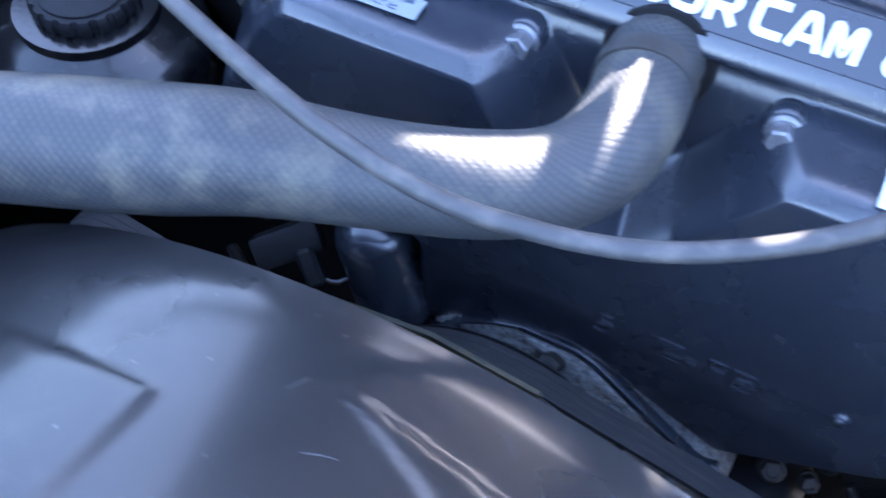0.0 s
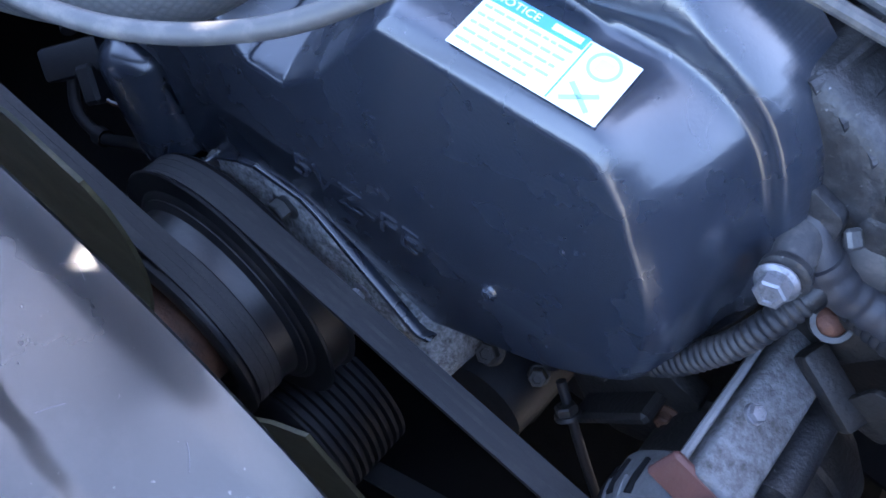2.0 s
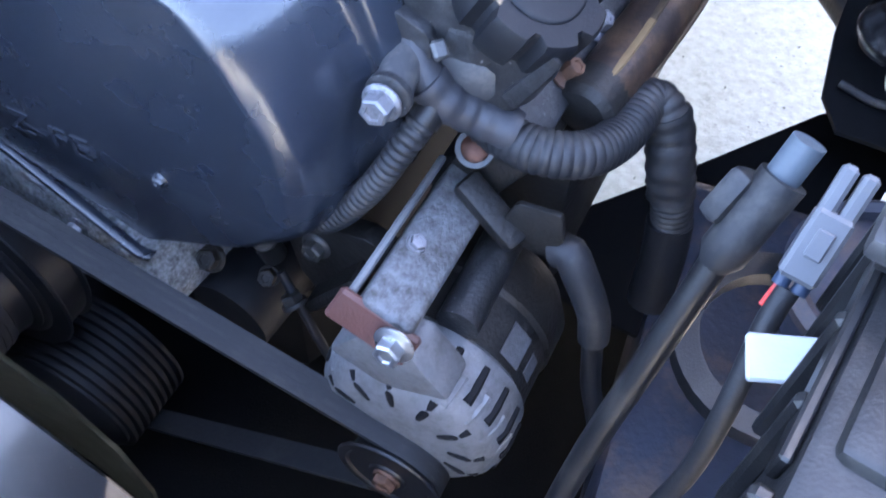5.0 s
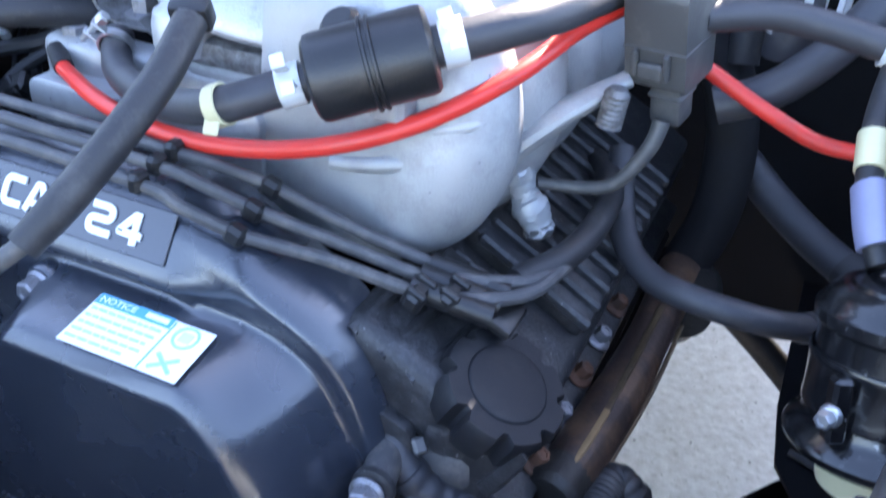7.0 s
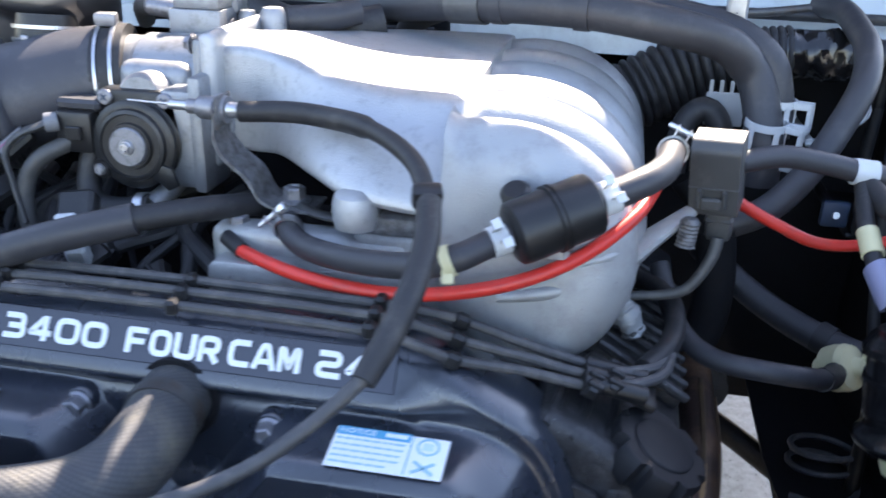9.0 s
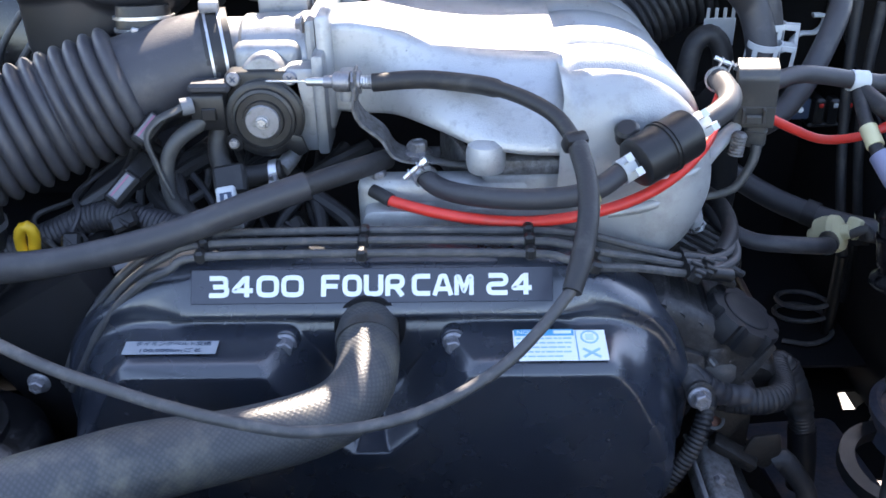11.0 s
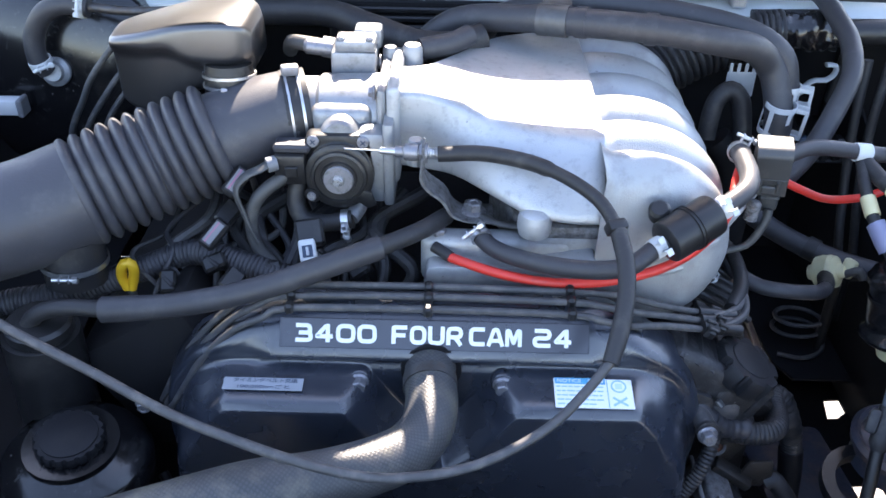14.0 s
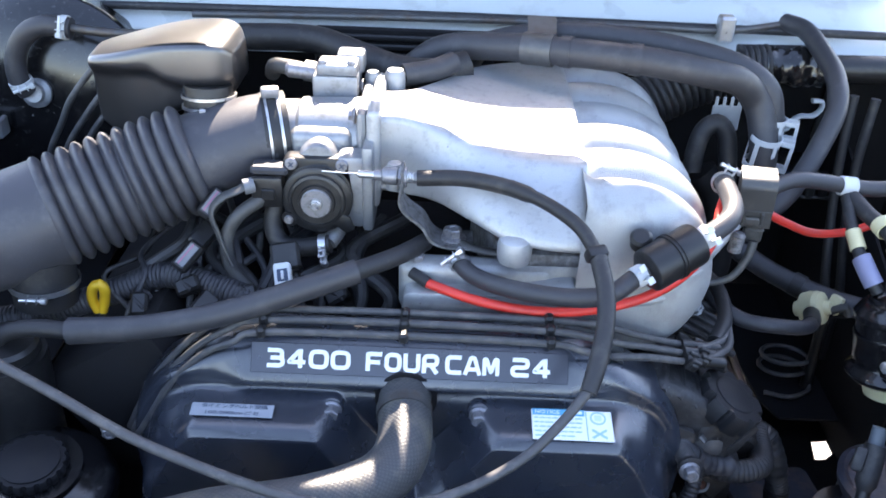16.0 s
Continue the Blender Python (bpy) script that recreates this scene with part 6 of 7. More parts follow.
RM = Matrix.Translation((0.405, 0.186, 1.012)) @ Matrix.Rotation(radians(-3), 4, "Y") @ Matrix.Rotation(radians(-13), 4, "Z") @ Matrix.Rotation(radians(10), 4, "X")
case = prism(fillet([(-0.017, -0.029), (0.019, -0.029), (0.020, 0.026), (0.016, 0.032), (-0.012, 0.035), (-0.020, 0.028)], 0.004), -0.0185, 0.0185, 0.004, 3, None, RM @ Matrix.Rotation(radians(90), 4, "Z"))
part("case", case, "sensor_grey", rl, "dusty grey moulded case")
part("case_seam", box((0.0378, 0.0402, 0.0014), RM @ Matrix.Translation((0, 0.0005, -0.004)), 0.0004, 1), "sensor_grey", rl)
for k in range(4):
    part("embossed_mark", box((0.0022, 0.001, 0.007), RM @ Matrix.Translation((-0.007 + 0.0045 * k, 0.000, 0.0336)) @ Matrix.Rotation(radians(-84), 4, "X"), 0.0003, 1), "sensor_grey", rl)
part("latch", box((0.016, 0.005, 0.010), RM @ Matrix.Translation((-0.001, -0.0205, -0.016)), 0.0015, 1), "sensor_grey", rl)
for k in (-1, 1):
    part("latch_arm", box((0.0035, 0.005, 0.016), RM @ Matrix.Translation((-0.001 + 0.0095 * k, -0.0205, -0.012)), 0.001, 1), "sensor_grey", rl)
part("plug", box((0.020, 0.020, 0.028), RM @ Matrix.Translation((0.004, -0.002, -0.041)), 0.004, 2), "sensor_grey", rl, "grey plug")
part("plug_rib", box((0.0215, 0.0215, 0.004), RM @ Matrix.Translation((0.004, -0.002, -0.036)), 0.0015, 1), "sensor_grey", rl)
part("wire", tube([(0.411, 0.178, 0.962), (0.409, 0.174, 0.949), (0.401, 0.170, 0.932), (0.391, 0.168, 0.919), (0.376, 0.168, 0.913), (0.358, 0.166, 0.911), (0.346, 0.162, 0.911)], lambda w: 0.0052 - 0.016 * w, 12), "sensor_grey", rl, "taped grey wire")
part("bracket", tube([(0.318, 0.145, 0.925), (0.338, 0.150, 0.945), (0.358, 0.160, 0.962), (0.388, 0.180, 0.982)], lambda w: 0.019 - 0.11 * w, 14, flat=0.6), "alu_dull", rl, "cast aluminium bracket arm")
part("stud", lathe([(0.004, -0.012)] + [(0.0078 - 0.0009 * (k % 2), -0.011 + 0.0016 * k) for k in range(14)] + [(0.005, 0.012)], (0.386, 0.160, 0.971), (0.1, 0.05, 1), 18), "alu_dirty", rl, "dusty ribbed steel stud")
dl = thing("foil_connector", (0.345, 0.15, 0.89), "crinkled foil-wrapped connector hanging below the intake", "connector")
crng = random.Random(5)
fw_ = tube([(0.334, 0.150, 0.926), (0.340, 0.151, 0.912), (0.348, 0.152, 0.896), (0.354, 0.152, 0.884)], lambda w: 0.0088 + 0.04 * w + 0.0014 * math.sin(w * 260), 14, 0.002)
for q in fw_.verts:
    q.co += Vector((crng.uniform(-1, 1), crng.uniform(-1, 1), crng.uniform(-1, 1))) * 0.0012
part("foil", fw_, "alu_dull", dl, "crinkled pale grey foil")
part("collar", lathe([(0.0095, 0), (0.0095, 0.006), (0.007, 0.008)], (0.352, 0.152, 0.888), (0.4, 0, -1), 16), "sensor_grey", dl)

# ---- hoses at the back ----
hh = thing("heater_hose", (0.2, 0.38, 1.09), "thick black rubber heater hose along the back of the intake", "hose", "heater hoses")
part("hose", tube([(-0.01, 0.435, 1.02), (0.0015, 0.4286, 1.0459), (0.053, 0.4169, 1.0892), (0.1317, 0.3932, 1.1031), (0.2172, 0.3606, 1.1098), (0.2972, 0.3400, 1.1098), (0.3673, 0.3350, 1.1001), (0.4125, 0.3480, 1.0871), (0.4400, 0.3600, 1.0634), (0.4520, 0.3550, 1.0414), (0.4600, 0.3400, 1.0007), (0.462, 0.338, 0.96)], 0.0175, 20), "duct", hh, "black rubber")
spring_clamp(hh, (0.4592, 0.341, 1.000), (0.05, -0.1, 1), 0.018, 0.036)
part("bracket", lathe([(0.0178, -0.019), (0.0198, -0.019), (0.0198, 0.019), (0.0178, 0.019)], (0.172, 0.378, 1.1065), (1, -0.38, 0.06), 32, None, True), "steel", hh, "dark steel hose bracket")
part("bracket_web", box((0.036, 0.05, 0.0025), aim((0.176, 0.395, 1.125), (0.0, -0.5, 1)), 0.0008, 1), "steel", hh)
part("strap", lathe([(0.0178, -0.007), (0.0192, -0.007), (0.0192, 0.007), (0.0178, 0.007)], (0.205, 0.366, 1.109), (1, -0.38, 0.06), 28, None, True), "duct", hh)
part("strap", lathe([(0.0178, -0.007), (0.0192, -0.007), (0.0192, 0.007), (0.0178, 0.007)], (0.285, 0.342, 1.1105), (1, -0.2, 0.0), 28, None, True), "duct", hh)
h2 = thing("heater_hose", (0.3, 0.42, 1.09), "second black rubber heater hose behind the first", "hose", "heater hoses")
part("hose", tube([(0.09, 0.47, 1.06), (0.11, 0.455, 1.085), (0.19, 0.437, 1.108), (0.29, 0.420, 1.110), (0.40, 0.39, 1.098), (0.452, 0.372, 1.075), (0.468, 0.365, 1.04), (0.47, 0.36, 1.0)], 0.016, 20), "duct", h2, "black rubber")
spring_clamp(h2, (0.470, 0.362, 1.022), (0, 0, 1), 0.0165, 0.022)
h3 = thing("breather_hose", (-0.05, 0.4, 1.06), "black breather hose running behind the throttle body", "hose")
part("hose", tube([(-0.22, 0.48, 1.075), (-0.12, 0.45, 1.085), (-0.06, 0.41, 1.082), (0.0, 0.375, 1.075), (0.05, 0.36, 1.078), (0.085, 0.375, 1.085)], 0.018, 18), "rubber", h3)
part("side_hose", tube([(0.01, 0.31, 1.092), (0.045, 0.325, 1.094), (0.068, 0.345, 1.098)], 0.013, 16), "duct", h3)
h4 = thing("brake_hose", (0.52, 0.33, 1.0), "black rubber hose curving down from the cowl pipe", "hose")
part("hose", tube([(0.53, 0.558, 1.10), (0.548, 0.52, 1.10), (0.55, 0.4428, 1.0895), (0.5463, 0.388, 1.0813), (0.538, 0.3435, 1.0595), (0.5177, 0.3146, 1.0243), (0.4895, 0.2877, 0.9837), (0.4594, 0.2678, 0.9579), (0.43, 0.26, 0.945)], 0.0125, 16), "duct", h4)
part("steel_pipe", tube([(0.53, 0.555, 1.098), (0.44, 0.54, 1.09), (0.30, 0.54, 1.092), (0.0, 0.55, 1.088), (-0.3, 0.54, 1.085)], 0.005), "steel", h4, "thin dark steel pipe")
part("pipe_clip", box((0.022, 0.022, 0.035), (0.442, 0.535, 1.095), 0.003, 1), "zinc", h4, "pale metal pipe clip")
h5 = thing("vacuum_hose", (0.5, 0.23, 1.0), "black vacuum hose with a white tape band", "hose")
part("hose", tube([(0.42, 0.195, 1.02), (0.455, 0.215, 1.022), (0.49, 0.226, 1.016), (0.523, 0.232, 1.009), (0.56, 0.235, 1.005), (0.62, 0.24, 1.01), (0.70, 0.25, 1.02)], 0.0092, 14), "duct", h5)
part("tape_band", lathe([(0.0093, -0.009), (0.0108, -0.009), (0.0108, 0.009), (0.0093, 0.009)], (0.523, 0.232, 1.009), (1, 0.1, -0.1), 20, None, True), "tape", h5, "white tape band")
h6 = thing("coolant_hose", (0.44, 0.2, 0.85), "black rubber hose sagging beside the head cover", "hose")
part("hose", tube([(0.375, 0.26, 0.90), (0.385, 0.235, 0.875), (0.40, 0.205, 0.858), (0.425, 0.185, 0.850), (0.46, 0.175, 0.850), (0.500, 0.186, 0.842), (0.532, 0.235, 0.817), (0.546, 0.272, 0.803)], 0.0092, 14), "duct", h6)
part("end_sleeve", tube([(0.520, 0.214, 0.8265), (0.536, 0.244, 0.813), (0.546, 0.272, 0.803)], 0.0106, 14), "rubber", h6)
h7 = thing("fuel_hose", (-0.1, 0.04, 0.95), "black insulated fuel hose crossing in front of the throttle body", "hose")
part("sleeve", tube([(-0.3005, 0.0178, 0.9206), (-0.2385, 0.0149, 0.9287), (-0.179, 0.0155, 0.9409), (-0.1222, 0.0238, 0.9542), (-0.0675, 0.0352, 0.971), (-0.0178, 0.0536, 0.9815)], lambda w: 0.0125 + 0.0015 * max(0, 1 - w / 0.08), 16), "duct", h7, "thick foam sleeve")
part("hose", tube([(-0.400, 0.02, 0.78), (-0.396, 0.02, 0.86), (-0.378, 0.018, 0.905), (-0.345, 0.017, 0.922), (-0.295, 0.0178, 0.921)], 0.0090, 14), "rubber", h7)
part("hose_end", tube([(-0.022, 0.052, 0.981), (0.0199, 0.0852, 0.9818), (0.0457, 0.1294, 0.9729)], 0.0098, 14), "rubber", h7)

# ---- charcoal canister, fuse box, plugs on the wing ----
can = thing("canister", (0.575, 0.10, 0.86), "gloss black vapour canister held in a clamp band", "canister")
C0, C1 = Vector((0.567, 0.094, 0.848)), Vector((0.557, 0.116, 0.934))
ca = (C1 - C0).normalized()
CL = (C1 - C0).length
CR = 0.0415
part("body", lathe([(0.03, -0.004), (CR + 0.003, -0.002), (CR + 0.0085, 0.003), (CR + 0.0095, 0.006), (CR + 0.0075, 0.010), (CR + 0.0025, 0.013), (CR, 0.018), (CR, CL - 0.024), (CR + 0.003, CL - 0.021), (CR + 0.003, CL - 0.015), (CR, CL - 0.012), (CR - 0.002, CL - 0.008), (CR - 0.008, CL - 0.003), (0.030, CL - 0.003), (0.029, CL - 0.001), (0.022, CL), (0.021, CL - 0.002), (0.014, CL - 0.002), (0.012, CL + 0.004), (0, CL + 0.004)], C0, ca, 56), "gloss", can, "gloss black painted can")
part("band", lathe([(CR + 0.0003, 0.022), (CR + 0.002, 0.022), (CR + 0.0026, 0.024), (CR + 0.0018, 0.027), (CR + 0.0018, 0.047), (CR + 0.0026, 0.050), (CR + 0.002, 0.052), (CR + 0.0003, 0.052)], C0, ca, 48, None, True), "gloss", can)
part("band_lug", box((0.010, 0.010, 0.034), aim((0.536, 0.064, 0.886), ca), 0.002, 1), "gloss", can)
part("band_bolt", hexbolt((0.534, 0.060, 0.885), (-0.5, -1, 0.1), 0.0045, 0.008, 1.3), "zinc", can, "bright clamp bolt")
part("foot", lathe([(0.030, -0.022), (0.033, -0.004)], C0, ca, 32), "cream", can, "cream plastic foot")
part("top_hose", tube([C1 - ca * 0.004, C1 + ca * 0.02, (0.556, 0.132, 0.972), (0.550, 0.160, 0.988), (0.538, 0.195, 0.992), (0.527, 0.228, 1.000)], lambda w: 0.0092 + 0.0013 * math.sin(w * 900) * (0.016 < w < 0.052) + 0.002 * (w < 0.016), 18, 0.001), "rubber", can, "ribbed black hose")
part("hose_band", lathe([(0.0100, -0.007), (0.0118, -0.007), (0.0118, 0.007), (0.0100, 0.007)], (0.5465, 0.172, 0.990), (-0.2, 0.95, 0.15), 20, None, True), "cream", can, "cream plastic hose band")
part("hose_band", lathe([(0.0112, -0.006), (0.0128, -0.006), (0.0128, 0.006), (0.0112, 0.006)], (0.5545, 0.140, 0.978), (-0.15, 0.8, 0.5), 20, None, True), "cream", can)
part("neck_collar", lathe([(0.012, 0), (0.0145, 0.002), (0.0145, 0.014), (0.011, 0.017)], C1 + ca * 0.004, ca, 6), "duct", can, "moulded six-sided hose collar")
part("label_patch", box((0.012, 0.001, 0.008), aim((0.580, 0.0715, 0.915), (-0.35, 1, 0.1)), 0), "cyan", can, "small blue label")
vs = thing("vacuum_switch", (0.555, 0.30, 0.83), "pale green plastic vacuum switch on a hose", "switch")
part("body", lathe([(0.010, -0.024), (0.012, -0.016), (0.021, -0.013), (0.023, -0.004), (0.022, 0.003), (0.023, 0.005), (0.021, 0.012), (0.010, 0.016), (0.008, 0.024), (0, 0.024)], (0.556, 0.290, 0.800), (0.6, -0.5, 0.4), 28), "cream", vs)
part("ear", box((0.018, 0.012, 0.026), aim((0.578, 0.282, 0.812), (0.3, 0.2, 1)), 0.004, 2), "cream", vs)
part("nozzle", tube([(0.572, 0.276, 0.806), (0.586, 0.268, 0.818), (0.592, 0.268, 0.806)], 0.0055, 12), "sensor_grey", vs)
part("bracket", box((0.05, 0.004, 0.012), (0.585, 0.300, 0.785), 0.001, 1), "dark", vs)


fbx = thing("fuse_box", (0.62, -0.08, 0.80), "dusty black plastic fuse box with a stepped lid on the wing", "fuse box")
FB = Matrix.Translation((0.533, -0.115, 0.0)) @ Matrix.Rotation(radians(-8), 4, "Z")
part("lid", box((0.17, 0.070, 0.036), FB @ Matrix.Translation((0.085, 0.0695, 0.922)), 0.008, 3), "lid", fbx, "dusty grey-black lid")
part("lid_lip", box((0.180, 0.079, 0.010), FB @ Matrix.Translation((0.085, 0.0675, 0.901)), 0.003, 2), "lid", fbx)
part("gasket", box((0.170, 0.070, 0.006), FB @ Matrix.Translation((0.086, 0.067, 0.893)), 0.001, 1), "dark", fbx)
part("front_shelf", box((0.158, 0.060, 0.014), FB @ Matrix.Translation((0.092, -0.004, 0.886)), 0.004, 2), "black", fbx)
for k in range(4):
    part("shelf_rib", box((0.004, 0.054, 0.008), FB @ Matrix.Translation((0.028 + 0.036 * k, -0.004, 0.896)), 0.0015, 1), "black", fbx)
part("body", box((0.165, 0.155, 0.10), FB @ Matrix.Translation((0.088, 0.018, 0.838)), 0.005, 2), "black", fbx)
for k in range(5):
    part("rib", box((0.008, 0.007, 0.085), FB @ Matrix.Translation((0.003, 0.085 - 0.034 * k, 0.84)), 0.002, 1), "black", fbx)
for k in range(3):
    part("front_rib", box((0.007, 0.012, 0.075), FB @ Matrix.Translation((0.025 + 0.045 * k, -0.062, 0.845)), 0.002, 1), "black", fbx)
part("lid_groove", box((0.150, 0.003, 0.003), FB @ Matrix.Translation((0.085, 0.048, 0.9405)), 0.001, 1), "lid", fbx)
part("lid_rib", box((0.003, 0.052, 0.003), FB @ Matrix.Translation((0.060, 0.072, 0.9405)), 0.001, 1), "lid", fbx)
part("front_panel", box((0.070, 0.004, 0.050), FB @ Matrix.Translation((0.095, -0.061, 0.835)), 0.001, 1), "black", fbx)
part("side_step", box((0.004, 0.12, 0.014), FB @ Matrix.Translation((0.0035, 0.02, 0.878)), 0.001, 1), "black", fbx)
part("latch", box((0.018, 0.016, 0.034), FB @ Matrix.Translation((0.045, -0.056, 0.880)), 0.003, 1), "lid", fbx)
part("foot_lug", lathe([(0.008, 0), (0.008, 0.012), (0.004, 0.014)], FB @ Vector((0.03, 0.012, 0.890)), (0, 0, 1), 16), "lid", fbx)
stt = thing("spring_tower", (0.58, 0.08, 0.66), "black spring tower ring below the canister", "spring tower")
part("ring", lathe([(0.046, 0), (0.055, 0), (0.057, 0.010), (0.051, 0.016), (0.046, 0.013)], (0.594, 0.074, 0.698), (0, -0.1, 1), 40, None, True), "grime", stt)
part("bowl", lathe([(0.049, -0.03), (0.046, 0.004), (0.02, 0.010), (0.0, 0.010)], (0.594, 0.074, 0.698), (0, -0.1, 1), 36), "grime", stt)
part("lower_ring", lathe([(0.045, 0), (0.060, 0), (0.060, 0.014), (0.045, 0.014)], (0.555, 0.03, 0.665), (0, -0.1, 1), 36, None, True), "black", stt)
pc = thing("wiring_plug", (0.51, 0.0, 0.83), "black wiring plug with a blue-grey cap", "connector")
part("cap", tube([(0.509, -0.010, 0.838), (0.513, -0.001, 0.855)], 0.0076, 20, straight=True), "bluegrey", pc, "blue-grey rubber cap")
part("barrel", tube([(0.4985, -0.034, 0.800), (0.5025, -0.026, 0.814), (0.510, -0.010, 0.840)], lambda w: 0.0108 - 0.004 * max(0, 1 - w / 0.008) ** 2, 20), "rubber", pc)
part("clip", box((0.012, 0.018, 0.026), aim((0.494, -0.016, 0.826), (0.3, 0.5, 0.8)), 0.004, 2), "rubber", pc)
part("lead", tube([(0.499, -0.033, 0.802), (0.492, -0.055, 0.76), (0.48, -0.09, 0.68), (0.475, -0.12, 0.60), (0.48, -0.14, 0.556)], 0.007, 12), "black", pc)
gc = thing("grey_connector", (0.535, -0.02, 0.82), "light grey two-way wiring connector", "connector")
GM = aim((0.532, -0.026, 0.826), (0.12, 0.64, 0.73), 8) @ Matrix.Scale(0.92, 4)
part("shell", box((0.018, 0.013, 0.034), GM, 0.002, 1), "grey", gc)
part("shell_end", box((0.0075, 0.009, 0.024), GM @ Matrix.Translation((-0.0045, 0, 0.026)), 0.002, 1), "grey", gc)
part("shell_end", box((0.0075, 0.009, 0.024), GM @ Matrix.Translation((0.0050, 0, 0.026)), 0.002, 1), "grey", gc)
for k, mt in ((-1, "ink"), (1, "ink")):
    part("seal", lathe([(0.0036, 0), (0.0036, 0.005)], GM @ Vector((0.0045 * k, 0, -0.022)), GM.to_3x3() @ Vector((0, 0, 1)), 14), mt, gc, "blue wire seal")
part("latch", box((0.008, 0.003, 0.014), GM @ Matrix.Translation((0, 0.007, 0.002)), 0.0008, 1), "grey", gc)
part("wire", tube([GM @ Vector((0.005, 0, -0.02)), GM @ Vector((0.006, 0, -0.034))], 0.0016, 8, straight=True), "red", gc, "red wire")
part("lead", tube([GM @ Vector((0, 0, -0.022)), GM @ Vector((0, 0, -0.04)), (0.528, -0.075, 0.765), (0.527, -0.09, 0.72), (0.52, -0.10, 0.64), (0.545, -0.10, 0.56)], 0.0052, 12), "rubber", gc)
tag_ = solo("tag_label", box((0.032, 0.018, 0.004), aim((0.535, -0.085, 0.830), (0.0, -0.3, 1), 20), 0.001, 1), "tape", (0.531, -0.085, 0.832), "white cardboard tag lying by the fuse box", "tag")

# frame rail and inner wing floor
fr = thing("frame_rail", (0.55, 0.0, 0.45), "grimy blue-black chassis rail with rust and mud", "chassis rail")
part("rail", box((0.13, 1.4, 0.12), Matrix.Translation((0.60, -0.45, 0.50)) @ Matrix.Rotation(radians(6), 4, "Z"), 0.015, 2), "grime", fr)
# apron closes the view down; its near-black colour is painted shade
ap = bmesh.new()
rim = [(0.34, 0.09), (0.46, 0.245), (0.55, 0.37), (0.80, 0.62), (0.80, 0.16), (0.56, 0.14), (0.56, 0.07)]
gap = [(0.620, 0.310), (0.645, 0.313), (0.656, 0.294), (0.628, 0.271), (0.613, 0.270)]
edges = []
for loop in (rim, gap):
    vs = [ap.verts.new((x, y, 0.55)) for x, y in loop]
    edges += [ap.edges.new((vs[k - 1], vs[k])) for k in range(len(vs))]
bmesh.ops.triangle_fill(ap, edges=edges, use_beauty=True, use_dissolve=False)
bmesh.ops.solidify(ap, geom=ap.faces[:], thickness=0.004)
part("apron", ap, "under", fr, "splash apron blackened in place of deep shade")
part("strut", tube([(0.44, 0.72, 0.50), (0.512, 0.64, 0.50), (0.60, 0.54, 0.49)], 0.017, 14), "oily", fr, "dark rusty steering strut")

# ---- passenger side: reservoir, booster, loom ----
rv = thing("coolant_reservoir", (-0.343, -0.05, 0.75), "black round reservoir with a notched black filler cap", "reservoir")
part("body", lathe([(0.07, -0.10), (0.078, -0.06), (0.078, -0.03), (0.070, -0.018), (0.055, -0.012), (0.048, -0.008), (0.048, 0)], (-0.335, -0.05, 0.80), (0.05, -0.1, 1), 44), "gloss", rv)
part("cap", grip(0.0335, 0.0355, 0.0, 0.011, 18, Vector((-0.335, -0.05, 0.80)), (0.05, -0.1, 1), 0.6), "cap", rv)
part("cap_top", lathe([(0.0, 0.008), (0.029, 0.008), (0.029, 0.0125), (0.027, 0.0132), (0.0, 0.0132)], (-0.335, -0.05, 0.80), (0.05, -0.1, 1), 40), "cap", rv, "worn cap face with faint print")
bo = thing("brake_booster", (-0.52, 0.5, 0.95), "round gloss black brake booster on the firewall", "brake booster")
part("shell", lathe([(0.14, 0.10), (0.155, 0.08), (0.160, 0.05), (0.162, 0.045), (0.162, 0.035), (0.150, 0.02), (0.12, 0.0), (0.05, -0.012), (0.0, -0.012)], (-0.50, 0.46, 0.96), (0.05, 1, -0.05), 56), "gloss", bo)
part("valve", lathe([(0.020, 0), (0.020, 0.006), (0.014, 0.010), (0.012, 0.016), (0, 0.016)], (-0.496, 0.447, 0.996), (0, -1, 0.3), 28), "alu_tb", bo, "grey plastic check valve")
part("hose", tube([(-0.504, 0.436, 1.002), (-0.510, 0.430, 1.020), (-0.508, 0.43, 1.051), (-0.489, 0.43, 1.082), (-0.46, 0.43, 1.096), (-0.426, 0.43, 1.093)], 0.0135, 16), "duct", bo)
part("clamp", clamp((-0.508, 0.431, 1.016), (-0.2, -0.2, 1), 0.0138, width=0.008, ear=(0.5, -1, 0)), "tape", bo)
part("clamp", clamp((-0.434, 0.43, 1.094), (1, 0, -0.1), 0.0138, width=0.008, ear=(0, -1, 0.4)), "tape", bo)
part("pipe", tube([(-0.43, 0.43, 1.0935), (-0.37, 0.43, 1.089), (-0.30, 0.45, 1.085)], 0.006, 12), "steel", bo, "dark steel vacuum pipe")
for pts in (((-0.352, 0.37, 1.085), (-0.371, 0.36, 1.073), (-0.408, 0.355, 1.030), (-0.431, 0.36, 0.991), (-0.454, 0.365, 0.951), (-0.47, 0.37, 0.90)), ((-0.35, 0.37, 1.055), (-0.371, 0.36, 1.035), (-0.400, 0.355, 0.999), (-0.429, 0.36, 0.958), (-0.45, 0.37, 0.91)), ((-0.345, 0.37, 1.035), (-0.365, 0.36, 1.014), (-0.396, 0.355, 0.974), (-0.42, 0.36, 0.92))):
    solo("brake_pipe", tube(pts, 0.0042, 10), "lead", pts[0], "thin dark metal pipe beside the resonator", "pipe", "thin pipes")
